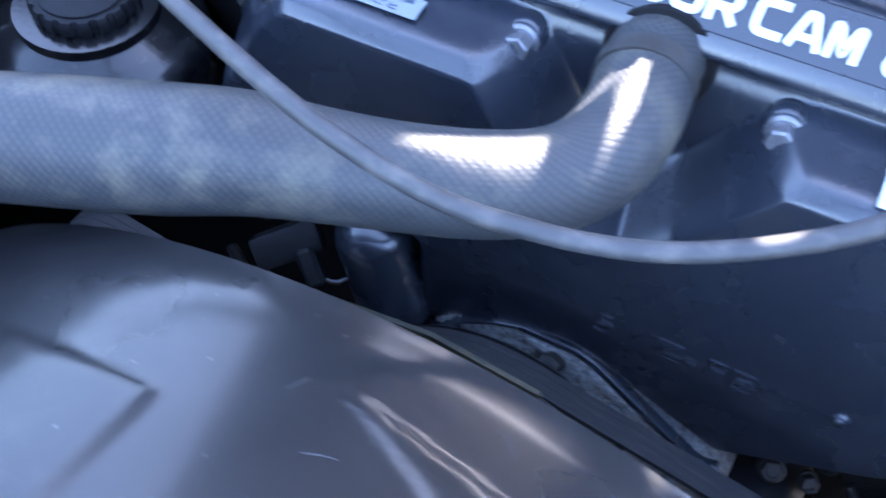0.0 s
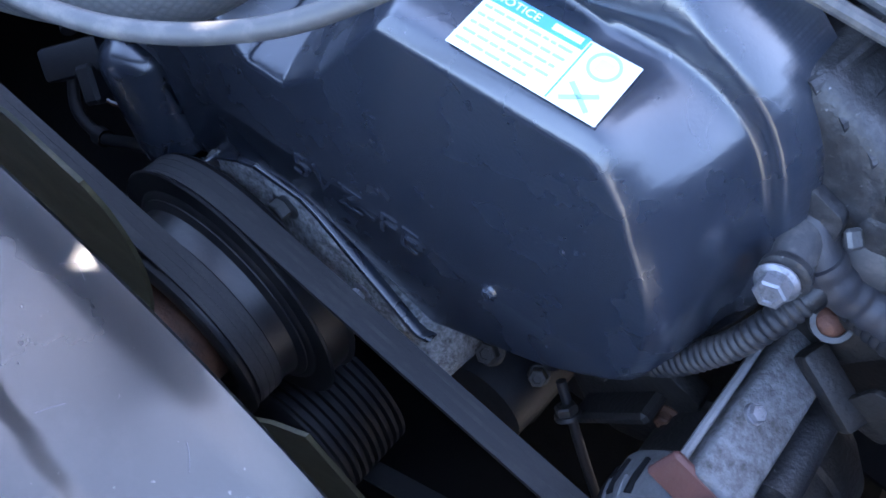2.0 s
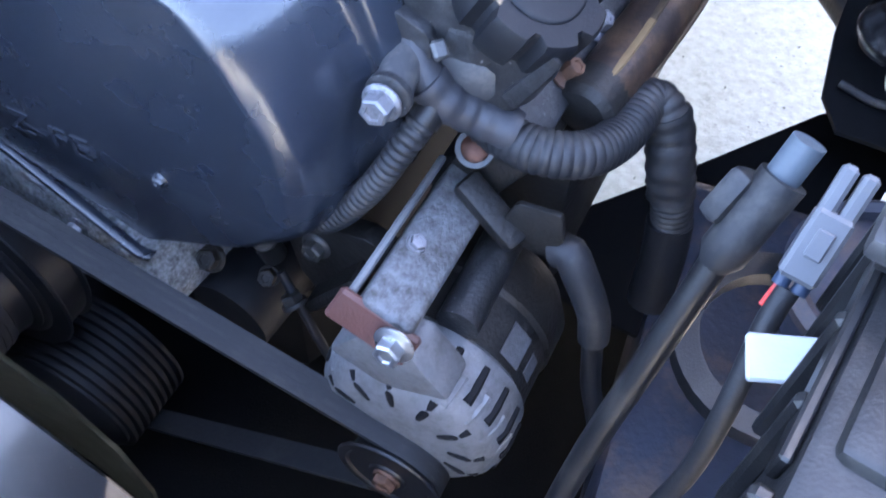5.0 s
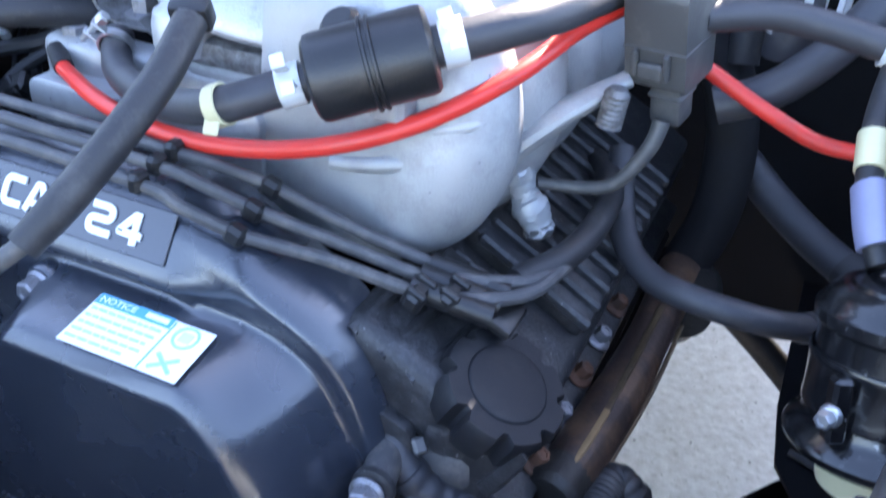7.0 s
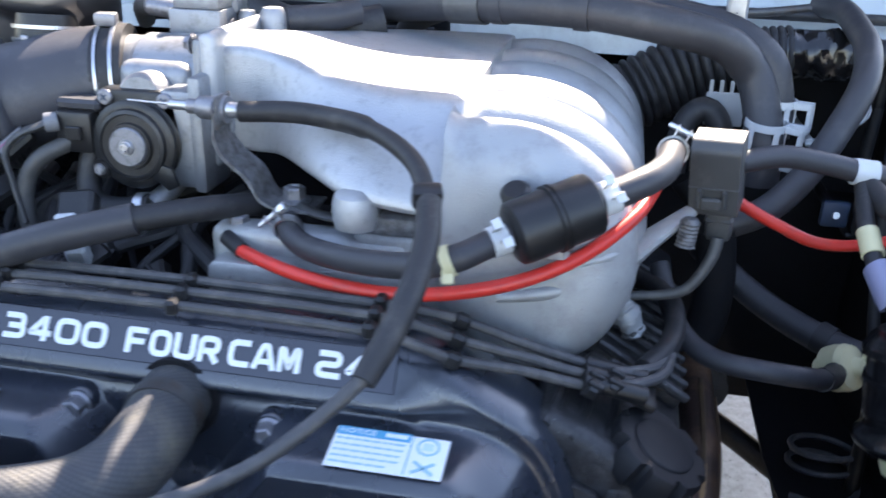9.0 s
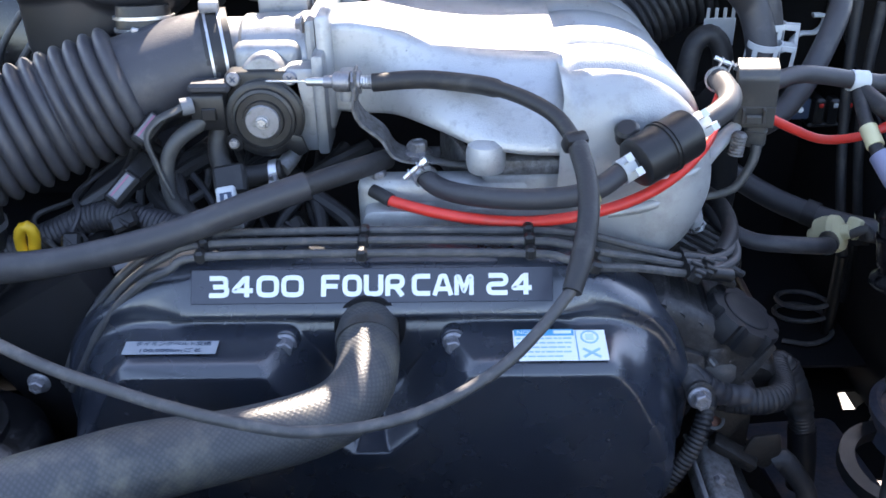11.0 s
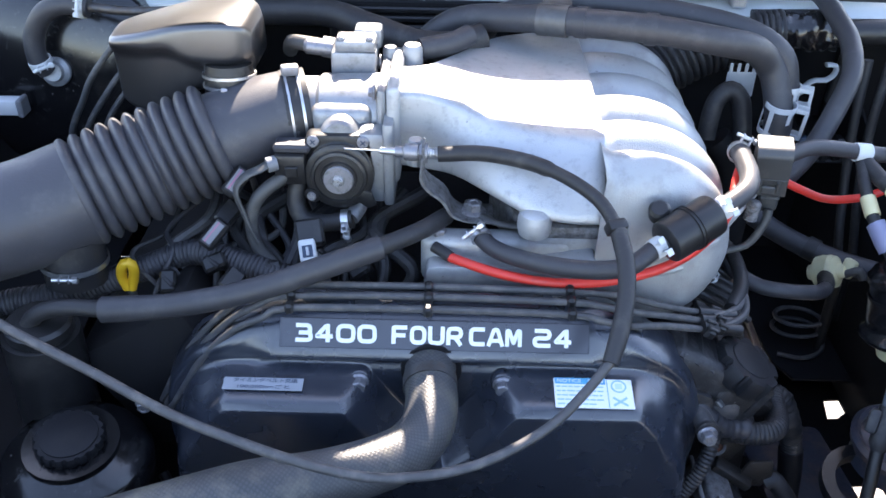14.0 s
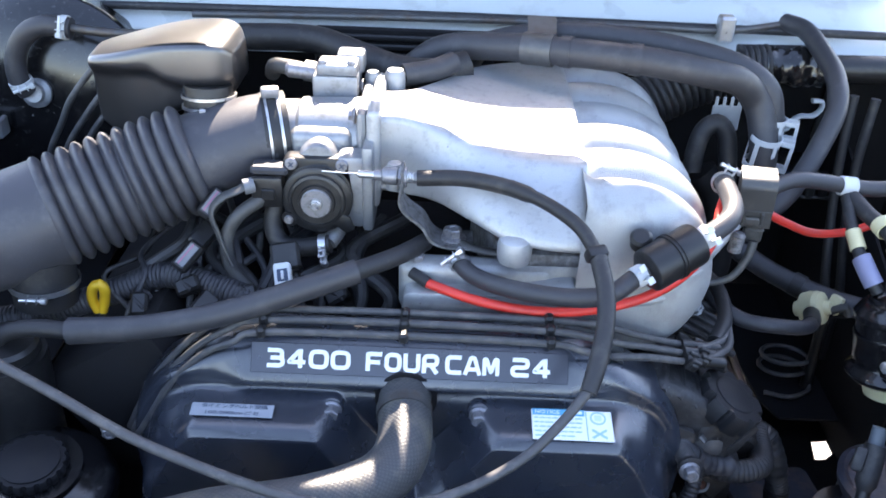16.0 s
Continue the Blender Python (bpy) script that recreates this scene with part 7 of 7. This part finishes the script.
corrugated("conduit", [(-0.47, 0.09, 0.86), (-0.44, 0.10, 0.865), (-0.40, 0.105, 0.870), (-0.35, 0.115, 0.880), (-0.30, 0.125, 0.895), (-0.25, 0.135, 0.912), (-0.215, 0.13, 0.915), (-0.18, 0.118, 0.912), (-0.14, 0.108, 0.905), (-0.10, 0.11, 0.895)], 0.0135, "ribbed grey-black wiring conduit below the duct", "duct", 20, 0.005, 0.0015)
dp = thing("dipstick", (-0.305, 0.115, 0.90), "yellow plastic dipstick handle standing by the conduit", "dipstick")
yb = tube([(-0.312, 0.110, 0.880), (-0.3155, 0.108, 0.896), (-0.3115, 0.106, 0.912), (-0.3035, 0.106, 0.918), (-0.2995, 0.107, 0.910), (-0.3025, 0.109, 0.895), (-0.3075, 0.110, 0.880)], 0.0058, 12)
part("handle", yb, "yellow", dp)
part("stem", tube([(-0.308, 0.111, 0.886), (-0.310, 0.112, 0.80)], 0.005, 10, straight=True), "steel", dp)
lm = thing("wiring_loom", (-0.12, 0.15, 0.92), "tangle of black wires and plugs under the throttle body", "wiring")
for k in range(9):
    x = -0.21 + 0.025 * k
    part("wire", tube([(x, 0.10 + 0.01 * (k % 3), 0.86), (x + 0.02 * math.sin(k), 0.13, 0.90), (x + 0.03 * math.cos(k * 2), 0.17, 0.93), (x + 0.03, 0.22, 0.95)], 0.005 + 0.002 * (k % 3), 10), "rubber", lm)
part("sensor_wire", tube([(-0.13, 0.155, 1.005), (-0.155, 0.14, 0.99), (-0.168, 0.135, 0.965), (-0.165, 0.13, 0.93), (-0.145, 0.125, 0.905)], 0.0075, 12), "sensor_grey", lm, "grey taped wire")
for at in ((-0.20, 0.15, 0.955), (-0.10, 0.11, 0.915), (-0.19, 0.10, 0.90), (-0.14, 0.10, 0.90)):
    part("plug", box((0.032, 0.022, 0.022), aim(at, (0.4, -0.5, 0.8), 30), 0.003, 1), "black", lm)
part("white_plug", box((0.018, 0.014, 0.026), aim((-0.10, 0.098, 0.925), (0.1, -0.4, 0.9)), 0.003, 1), "tape", lm, "white plastic plug")

# dark inner parts on the passenger side
ab2 = thing("steering_reservoir", (-0.37, 0.02, 0.70), "grey-black plastic reservoir tube standing beside the cover", "reservoir")
part("body", tube([(-0.385, 0.03, 0.66), (-0.382, 0.03, 0.78), (-0.376, 0.025, 0.885)], lambda w: 0.044 - 0.02 * w, 24), "black", ab2)
part("cap", lathe([(0.030, 0), (0.034, 0.004), (0.034, 0.014), (0.030, 0.018), (0, 0.019)], (-0.376, 0.025, 0.883), (0.05, -0.05, 1), 32), "black", ab2)
# near-black sheets added to hide the ground and stand in for deep shade
sheet("inner_panel", [(-0.75, -0.55, 0.62), (-0.47, -0.55, 0.62), (-0.47, 0.66, 0.70), (-0.75, 0.66, 0.70)], "dark", "near-black panel added for the shade below the intake duct", "panel")
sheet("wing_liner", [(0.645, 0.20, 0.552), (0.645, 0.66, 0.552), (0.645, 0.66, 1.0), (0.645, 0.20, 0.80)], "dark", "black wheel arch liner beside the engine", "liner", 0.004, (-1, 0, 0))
# heater duct and wrapped pipe at the firewall
hd = thing("heater_duct", (0.40, 0.50, 1.02), "ribbed black heater duct joined to a wrapped pipe on the firewall", "duct")
part("bellows", tube([(0.30, 0.47, 0.985), (0.34, 0.485, 1.005), (0.385, 0.495, 1.028), (0.43, 0.50, 1.045)], 0.034, 28, wave=(0.011, 0.006)), "rubber", hd, "ribbed rubber bellows")
part("bellows_end", tube([(0.46, 0.50, 1.052), (0.50, 0.50, 1.056)], 0.026, 24, wave=(0.008, 0.004), straight=True), "rubber", hd)
part("pipe", tube([(0.55, 0.492, 1.058), (0.60, 0.49, 1.059), (0.66, 0.49, 1.06), (0.79, 0.50, 1.06)], 0.0185, 20), "black", hd, "black pipe")
wrap = tube([(0.485, 0.50, 1.055), (0.52, 0.496, 1.057), (0.57, 0.49, 1.058)], lambda w: 0.0255 + 0.002 * math.sin(w * 150), 26, 0.003)
for q in wrap.verts:
    q.co += Vector((0.0, 1.0, 1.0)) * 0.004 * noise.noise(q.co * 90) + Vector((0, 1, -1)) * 0.0025 * noise.noise(q.co * 210)
part("wrap", wrap, "gloss", hd, "crinkled black plastic wrap")
part("tie", lathe([(0.0212, -0.003), (0.0225, -0.003), (0.0225, 0.003), (0.0212, 0.003)], (0.56, 0.49, 1.058), (1, 0, 0), 24, None, True), "duct", hd)
bh = thing("bypass_hose", (0.36, 0.40, 0.98), "black bypass hose elbow behind the intake runners", "hose")
part("hose", tube([(0.384, 0.37, 0.955), (0.386, 0.375, 0.985), (0.393, 0.38, 1.008), (0.408, 0.382, 1.018), (0.422, 0.38, 1.006), (0.428, 0.375, 0.98), (0.432, 0.365, 0.94)], 0.012, 18), "rubber", bh)
part("comb_plate", box((0.038, 0.003, 0.034), (0.430, 0.42, 1.010), 0.001, 1), "tape", bh, "pale green toothed plate")
for k in range(4):
    part("tooth", box((0.004, 0.003, 0.014), (0.4150 + 0.010 * k, 0.42, 1.032), 0.0008, 1), "tape", bh)
gr = thing("cowl_grille", (-0.06, 0.51, 1.06), "black slotted cowl grille panel behind the engine", "grille")
for k in range(4):
    part("slat", box((0.22, 0.006, 0.008), (0.0, 0.515, 1.03 + 0.013 * k), 0.002, 1), "black", gr)
part("end_block", box((0.02, 0.02, 0.05), (-0.115, 0.51, 1.05), 0.003, 1), "black", gr)
part("panel", box((0.25, 0.01, 0.07), (0.0, 0.525, 1.045), 0.002, 1), "dark", gr)
bs = thing("blue_connector", (0.575, 0.5, 0.88), "small dark blue square connector on the inner wing", "connector")
part("body", box((0.030, 0.012, 0.030), (0.575, 0.50, 0.882), 0.004, 2), "ink", bs)
part("pin", lathe([(0.004, 0), (0.004, 0.004), (0, 0.004)], (0.575, 0.494, 0.882), (0, -1, 0.3), 12), "zinc", bs)

part("stalk", box((0.012, 0.155, 0.010), (0.575, 0.580, 0.882), 0.003, 1), "black", bs)
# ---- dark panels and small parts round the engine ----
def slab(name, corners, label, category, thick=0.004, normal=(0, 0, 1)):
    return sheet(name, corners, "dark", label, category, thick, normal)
# added sheet, near-black in place of the shade down here
slab("rear_apron", [(0.560, 0.300, 0.60), (0.80, 0.300, 0.60), (0.80, 0.655, 0.60), (0.533, 0.655, 0.60), (0.533, 0.42, 0.60), (0.541, 0.335, 0.60)], "near-black panel added for the shade at the firewall foot", "panel")

cl = thing("coil_pipe", (0.59, 0.40, 0.60), "thin dark steel pipe coiled in loops beside the engine", "pipe")
part("coil", tube([(0.592 + 0.038 * math.cos(a), 0.40 + 0.030 * math.sin(a), 0.607 + 0.010 * a / 3.0) for a in (0.35 * k for k in range(36))], 0.0035, 8), "lead", cl)
part("tail", tube([(0.630, 0.40, 0.607), (0.62, 0.36, 0.606), (0.585, 0.34, 0.606), (0.55, 0.35, 0.605)], 0.0035, 8), "lead", cl)

rhz = thing("heater_pipe", (0.47, 0.39, 0.82), "thick dark rubber pipe crossing low beside the engine", "hose")
part("pipe", tube([(0.425, 0.42, 0.862), (0.445, 0.41, 0.846), (0.482, 0.39, 0.822), (0.525, 0.36, 0.806), (0.575, 0.32, 0.80), (0.64, 0.28, 0.80)], 0.0145, 18), "duct", rhz)
part("collar", lathe([(0.0146, -0.008), (0.0165, -0.008), (0.0165, 0.008), (0.0146, 0.008)], (0.55, 0.341, 0.8025), (0.8, -0.6, -0.15), 24, None, True), "rubber", rhz)

# plugs with printed labels under the throttle body, white plug by the booster
for at, ax, turn in (((-0.184, 0.150, 0.998), (0.2, -0.7, 0.7), 48), ((-0.206, 0.115, 0.952), (0.1, -0.7, 0.7), 50), ((-0.205, 0.09, 0.885), (0.1, -0.7, 0.7), 20)):
    ip = thing("injector_plug", at, "black wiring plug with a worn grey and pink label", "connector", "injector plugs")
    FM = aim(at, ax, turn)
    part("shell", box((0.036, 0.018, 0.014), FM, 0.003, 1), "black", ip)
    lb = part("label_strip", box((0.026, 0.010, 0.0006), FM @ Matrix.Translation((0, 0, 0.0073)), 0, 1), "grey", ip, "worn grey label")
    part("label_band", box((0.026, 0.0018, 0.0004), FM @ Matrix.Translation((0, 0.0015, 0.0078)), 0, 1), "pink", lb)
    part("lead", tube([at, Vector(at) + Vector((-0.01, 0.02, -0.02)), Vector(at) + Vector((0.0, 0.05, -0.05))], 0.005, 8), "rubber", ip)
sl = thing("sensor_lead", (-0.16, 0.14, 1.0), "flat grey taped lead twisting down from the throttle sensor", "wiring")
part("strip", tube([(-0.142, 0.150, 1.024), (-0.154, 0.145, 1.018), (-0.167, 0.142, 1.013), (-0.179, 0.138, 1.003), (-0.182, 0.134, 0.991), (-0.176, 0.130, 0.974), (-0.170, 0.126, 0.957), (-0.161, 0.120, 0.939)], lambda w: 0.0078 - 0.025 * w, 12, flat=0.45), "sensor_grey", sl, "dusty grey tape")
part("strain_relief", tube([(-0.138, 0.152, 1.022), (-0.148, 0.1475, 1.021)], 0.0085, 12, straight=True), "grey", sl)
gp = thing("check_plug", (-0.10, 0.085, 0.953), "pale grey plastic wiring socket under the throttle body", "connector")
GP = aim((-0.099, 0.085, 0.953), (0.05, -0.75, 0.66), 8)
part("shell", box((0.018, 0.024, 0.014), GP, 0.002, 1), "tape", gp)
part("socket", box((0.011, 0.013, 0.002), GP @ Matrix.Translation((0, -0.001, 0.0068)), 0.0005, 1), "ink", gp, "dark socket opening")
part("key", box((0.003, 0.009, 0.003), GP @ Matrix.Translation((0, -0.001, 0.0075)), 0.0005, 1), "tape", gp)
part("holder", box((0.030, 0.030, 0.018), GP @ Matrix.Translation((0.004, 0.020, -0.008)), 0.003, 1), "black", gp)
wpg = thing("white_plug", (-0.563, 0.43, 0.951), "white plastic wiring plug beside the brake booster", "connector")
part("shell", box((0.036, 0.022, 0.022), (-0.566, 0.43, 0.951), 0.003, 2), "tape", wpg)
part("collar", box((0.008, 0.026, 0.026), (-0.548, 0.43, 0.951), 0.002, 1), "grey", wpg)
part("lead", tube([(-0.58, 0.43, 0.951), (-0.62, 0.44, 0.94), (-0.70, 0.46, 0.93), (-0.749, 0.47, 0.92)], 0.007, 10), "rubber", wpg)

# small parts below the cover
rod = thing("adjuster_rod", (0.25, -0.03, 0.60), "dark steel belt adjuster rod with a locknut", "rod")
part("shaft", tube([(0.246, -0.025, 0.605), (0.285, -0.04, 0.555), (0.33, -0.055, 0.50)], 0.0036, 12), "cap", rod)
part("locknut", hexbolt((0.262, -0.035, 0.588), (-0.6, 0.25, 0.75), 0.008, 0.008, 1.2), "oily", rod)
mb = thing("mount_bracket", (0.26, 0.0, 0.58), "grimy cast bracket with a web under the cover", "bracket")
part("plate", prism(rounded([(0.235, 0.640), (0.325, 0.66), (0.335, 0.60), (0.30, 0.545), (0.25, 0.56)], 1), -0.005, 0.012, 0.003), "oily", mb)
part("web", box((0.010, 0.03, 0.075), Matrix.Translation((0.285, -0.012, 0.60)) @ Matrix.Rotation(radians(35), 4, "Y"), 0.003, 1), "oily", mb)
part("bolt", hexbolt((0.265, -0.006, 0.625), (0, -1, 0.1), 0.008, 0.008, 1.4), "steel", mb)
part("bolt", hexbolt((0.315, -0.006, 0.615), (0, -1, 0.1), 0.007, 0.008, 1.4), "rust", mb)

rng = random.Random(7)
tangle = thing("wiring_loom", (-0.15, 0.12, 0.88), "bundles of black wires and small hoses beside the intake", "wiring")
for k in range(14):
    x = -0.27 + 0.018 * k + rng.uniform(-0.008, 0.008)
    y0 = rng.uniform(0.07, 0.12)
    pts = [(x, y0, 0.84), (x + rng.uniform(-0.03, 0.03), y0 + 0.02, 0.875), (x + rng.uniform(-0.04, 0.04), y0 + 0.05, rng.uniform(0.90, 0.925)), (x + rng.uniform(-0.03, 0.05), y0 + 0.09, rng.uniform(0.92, 0.95)), (x + rng.uniform(-0.03, 0.05), y0 + 0.14, 0.95)]
    part("wire", tube(pts, rng.choice((0.003, 0.0045, 0.0065)), 8), rng.choice(("rubber", "lead", "lead", "duct")), tangle)
for k in range(5):
    at = (-0.25 + 0.05 * k + rng.uniform(-0.01, 0.01), rng.uniform(0.085, 0.13), rng.uniform(0.89, 0.92))
    plug = part("plug", box((0.026, 0.018, 0.016), aim(at, (rng.uniform(-0.5, 0.5), -0.6, 0.7), rng.uniform(0, 90)), 0.003, 1), "black", tangle)
    part("plug_seal", box((0.006, 0.020, 0.018), aim(at, (rng.uniform(-0.3, 0.3), -0.6, 0.7), rng.uniform(0, 90)), 0.002, 1), "rubber", plug)

dh = thing("drain_hose", (0.44, 0.36, 0.80), "thick black hose dropping behind the head cover", "hose")
part("hose", tube([(0.40, 0.38, 0.95), (0.425, 0.375, 0.92), (0.438, 0.37, 0.87), (0.438, 0.36, 0.81), (0.42, 0.35, 0.75)], 0.020, 20), "dark", dh)

# bracket and quick connector on the canister's outlet
qb = thing("vent_tube", (0.535, 0.13, 0.93), "thin black tube wrapped in lilac and cream tape beside the canister", "hose")
part("tube", tube([(0.523, 0.226, 1.000), (0.521, 0.195, 0.982), (0.524, 0.165, 0.962), (0.531, 0.142, 0.946), (0.540, 0.128, 0.932)], 0.0070, 14), "rubber", qb)
part("wrap", tube([(0.5255, 0.159, 0.958), (0.531, 0.142, 0.946), (0.5355, 0.134, 0.9385)], 0.0092, 14, flat=1.3), "lilac", qb, "lilac tape wrap")
part("tape_band", tube([(0.5215, 0.186, 0.976), (0.524, 0.167, 0.9635)], 0.0086, 14), "cream", qb, "cream tape band")

hk = thing("pipe_hook", (0.56, 0.50, 0.98), "white painted hooked pipe bracket on the firewall", "bracket")
part("strip", tube([(0.530, 0.50, 0.960), (0.547, 0.50, 0.966), (0.551, 0.50, 0.977), (0.562, 0.50, 0.985), (0.577, 0.50, 0.985), (0.587, 0.50, 0.995), (0.586, 0.50, 1.007), (0.572, 0.50, 1.008)], 0.0062, 12, flat=0.5), "tape", hk)
part("stem", tube([(0.535, 0.50, 0.961), (0.535, 0.58, 0.96), (0.535, 0.657, 0.96)], 0.005, 10), "tape", hk)

# row of small plugs beside the blue connector, on one carrier
rp = thing("plug_row", (0.61, 0.49, 0.87), "row of small black wiring plugs with coloured tips", "connector")
part("carrier", box((0.075, 0.170, 0.006), (0.625, 0.575, 0.860), 0.002, 1), "black", rp)
for k, mt in enumerate(("red", "tape", "red")):
    pl_ = part("plug", box((0.014, 0.022, 0.036), (0.600 + 0.019 * k, 0.498, 0.880), 0.003, 1), "black", rp)
    part("tip", box((0.006, 0.004, 0.006), (0.600 + 0.019 * k, 0.486, 0.890), 0.001, 1), mt, pl_)
for pts in (((0.60, 0.44, 1.04), (0.60, 0.43, 0.96), (0.605, 0.42, 0.88), (0.61, 0.40, 0.80), (0.62, 0.38, 0.72)), ((0.625, 0.43, 1.04), (0.62, 0.42, 0.95), (0.625, 0.41, 0.86), (0.64, 0.40, 0.76))):
    vp = thing("vent_hose", pts[0], "thin black rubber hose hanging by the inner wing", "hose", "vent hoses")
    part("hose", tube(pts, 0.0065, 12), "rubber", vp)
    part("end_sleeve", tube([pts[-1], (pts[-1][0], pts[-1][1] - 0.005, pts[-1][2] - 0.12)], 0.008, 12, straight=True), "black", vp)

# wiring in the dark corner beside the cover's tower
cw = thing("crank_sensor_plug", (-0.18, -0.06, 0.63), "black wiring plug with white and red wires beside the cover", "connector")
part("shell", box((0.052, 0.026, 0.024), aim((-0.178, -0.066, 0.658), (0.3, -0.7, 0.6), 25), 0.004, 2), "cap", cw)
part("collar", box((0.014, 0.030, 0.028), aim((-0.155, -0.070, 0.650), (0.3, -0.7, 0.6), 25), 0.003, 1), "cap", cw)
for k, mt in enumerate(("tape", "rust")):
    part("wire", tube([(-0.150, -0.072, 0.650 - 0.003 * k), (-0.143, -0.073, 0.645 - 0.003 * k), (-0.135, -0.068, 0.640 - 0.003 * k), (-0.128, -0.055, 0.638)], 0.0009, 8), mt, cw)
part("lead", tube([(-0.20, -0.055, 0.665), (-0.225, -0.04, 0.67), (-0.25, -0.02, 0.68), (-0.27, 0.0, 0.70)], 0.006, 12), "cap", cw)
bh2 = thing("bypass_pipe", (-0.18, -0.07, 0.58), "thin dark rubber hose curling behind the fan belt", "hose")
part("hose", tube([(-0.26, -0.04, 0.575), (-0.215, -0.068, 0.578), (-0.180, -0.072, 0.574), (-0.150, -0.066, 0.583), (-0.118, -0.060, 0.592), (-0.080, -0.050, 0.590)], 0.0052, 12), "cap", bh2)
part("clip", lathe([(0.0063, -0.005), (0.0078, -0.005), (0.0078, 0.005), (0.0063, 0.005)], (-0.180, -0.072, 0.574), (1, 0.05, 0.1), 16, None, True), "cap", bh2)
tr = thing("cowl_pipe", (0.55, 0.52, 1.07), "thin black pipe bent down at the end of the cowl", "pipe")
part("pipe", tube([(0.46, 0.523, 1.072), (0.507, 0.522, 1.073), (0.544, 0.522, 1.074), (0.574, 0.522, 1.074), (0.592, 0.522, 1.066), (0.602, 0.522, 1.045), (0.603, 0.524, 1.00), (0.602, 0.53, 0.94)], 0.0055, 12), "black", tr)
part("end_sleeve", tube([(0.603, 0.524, 1.00), (0.602, 0.53, 0.94)], 0.0068, 12, straight=True), "rubber", tr)
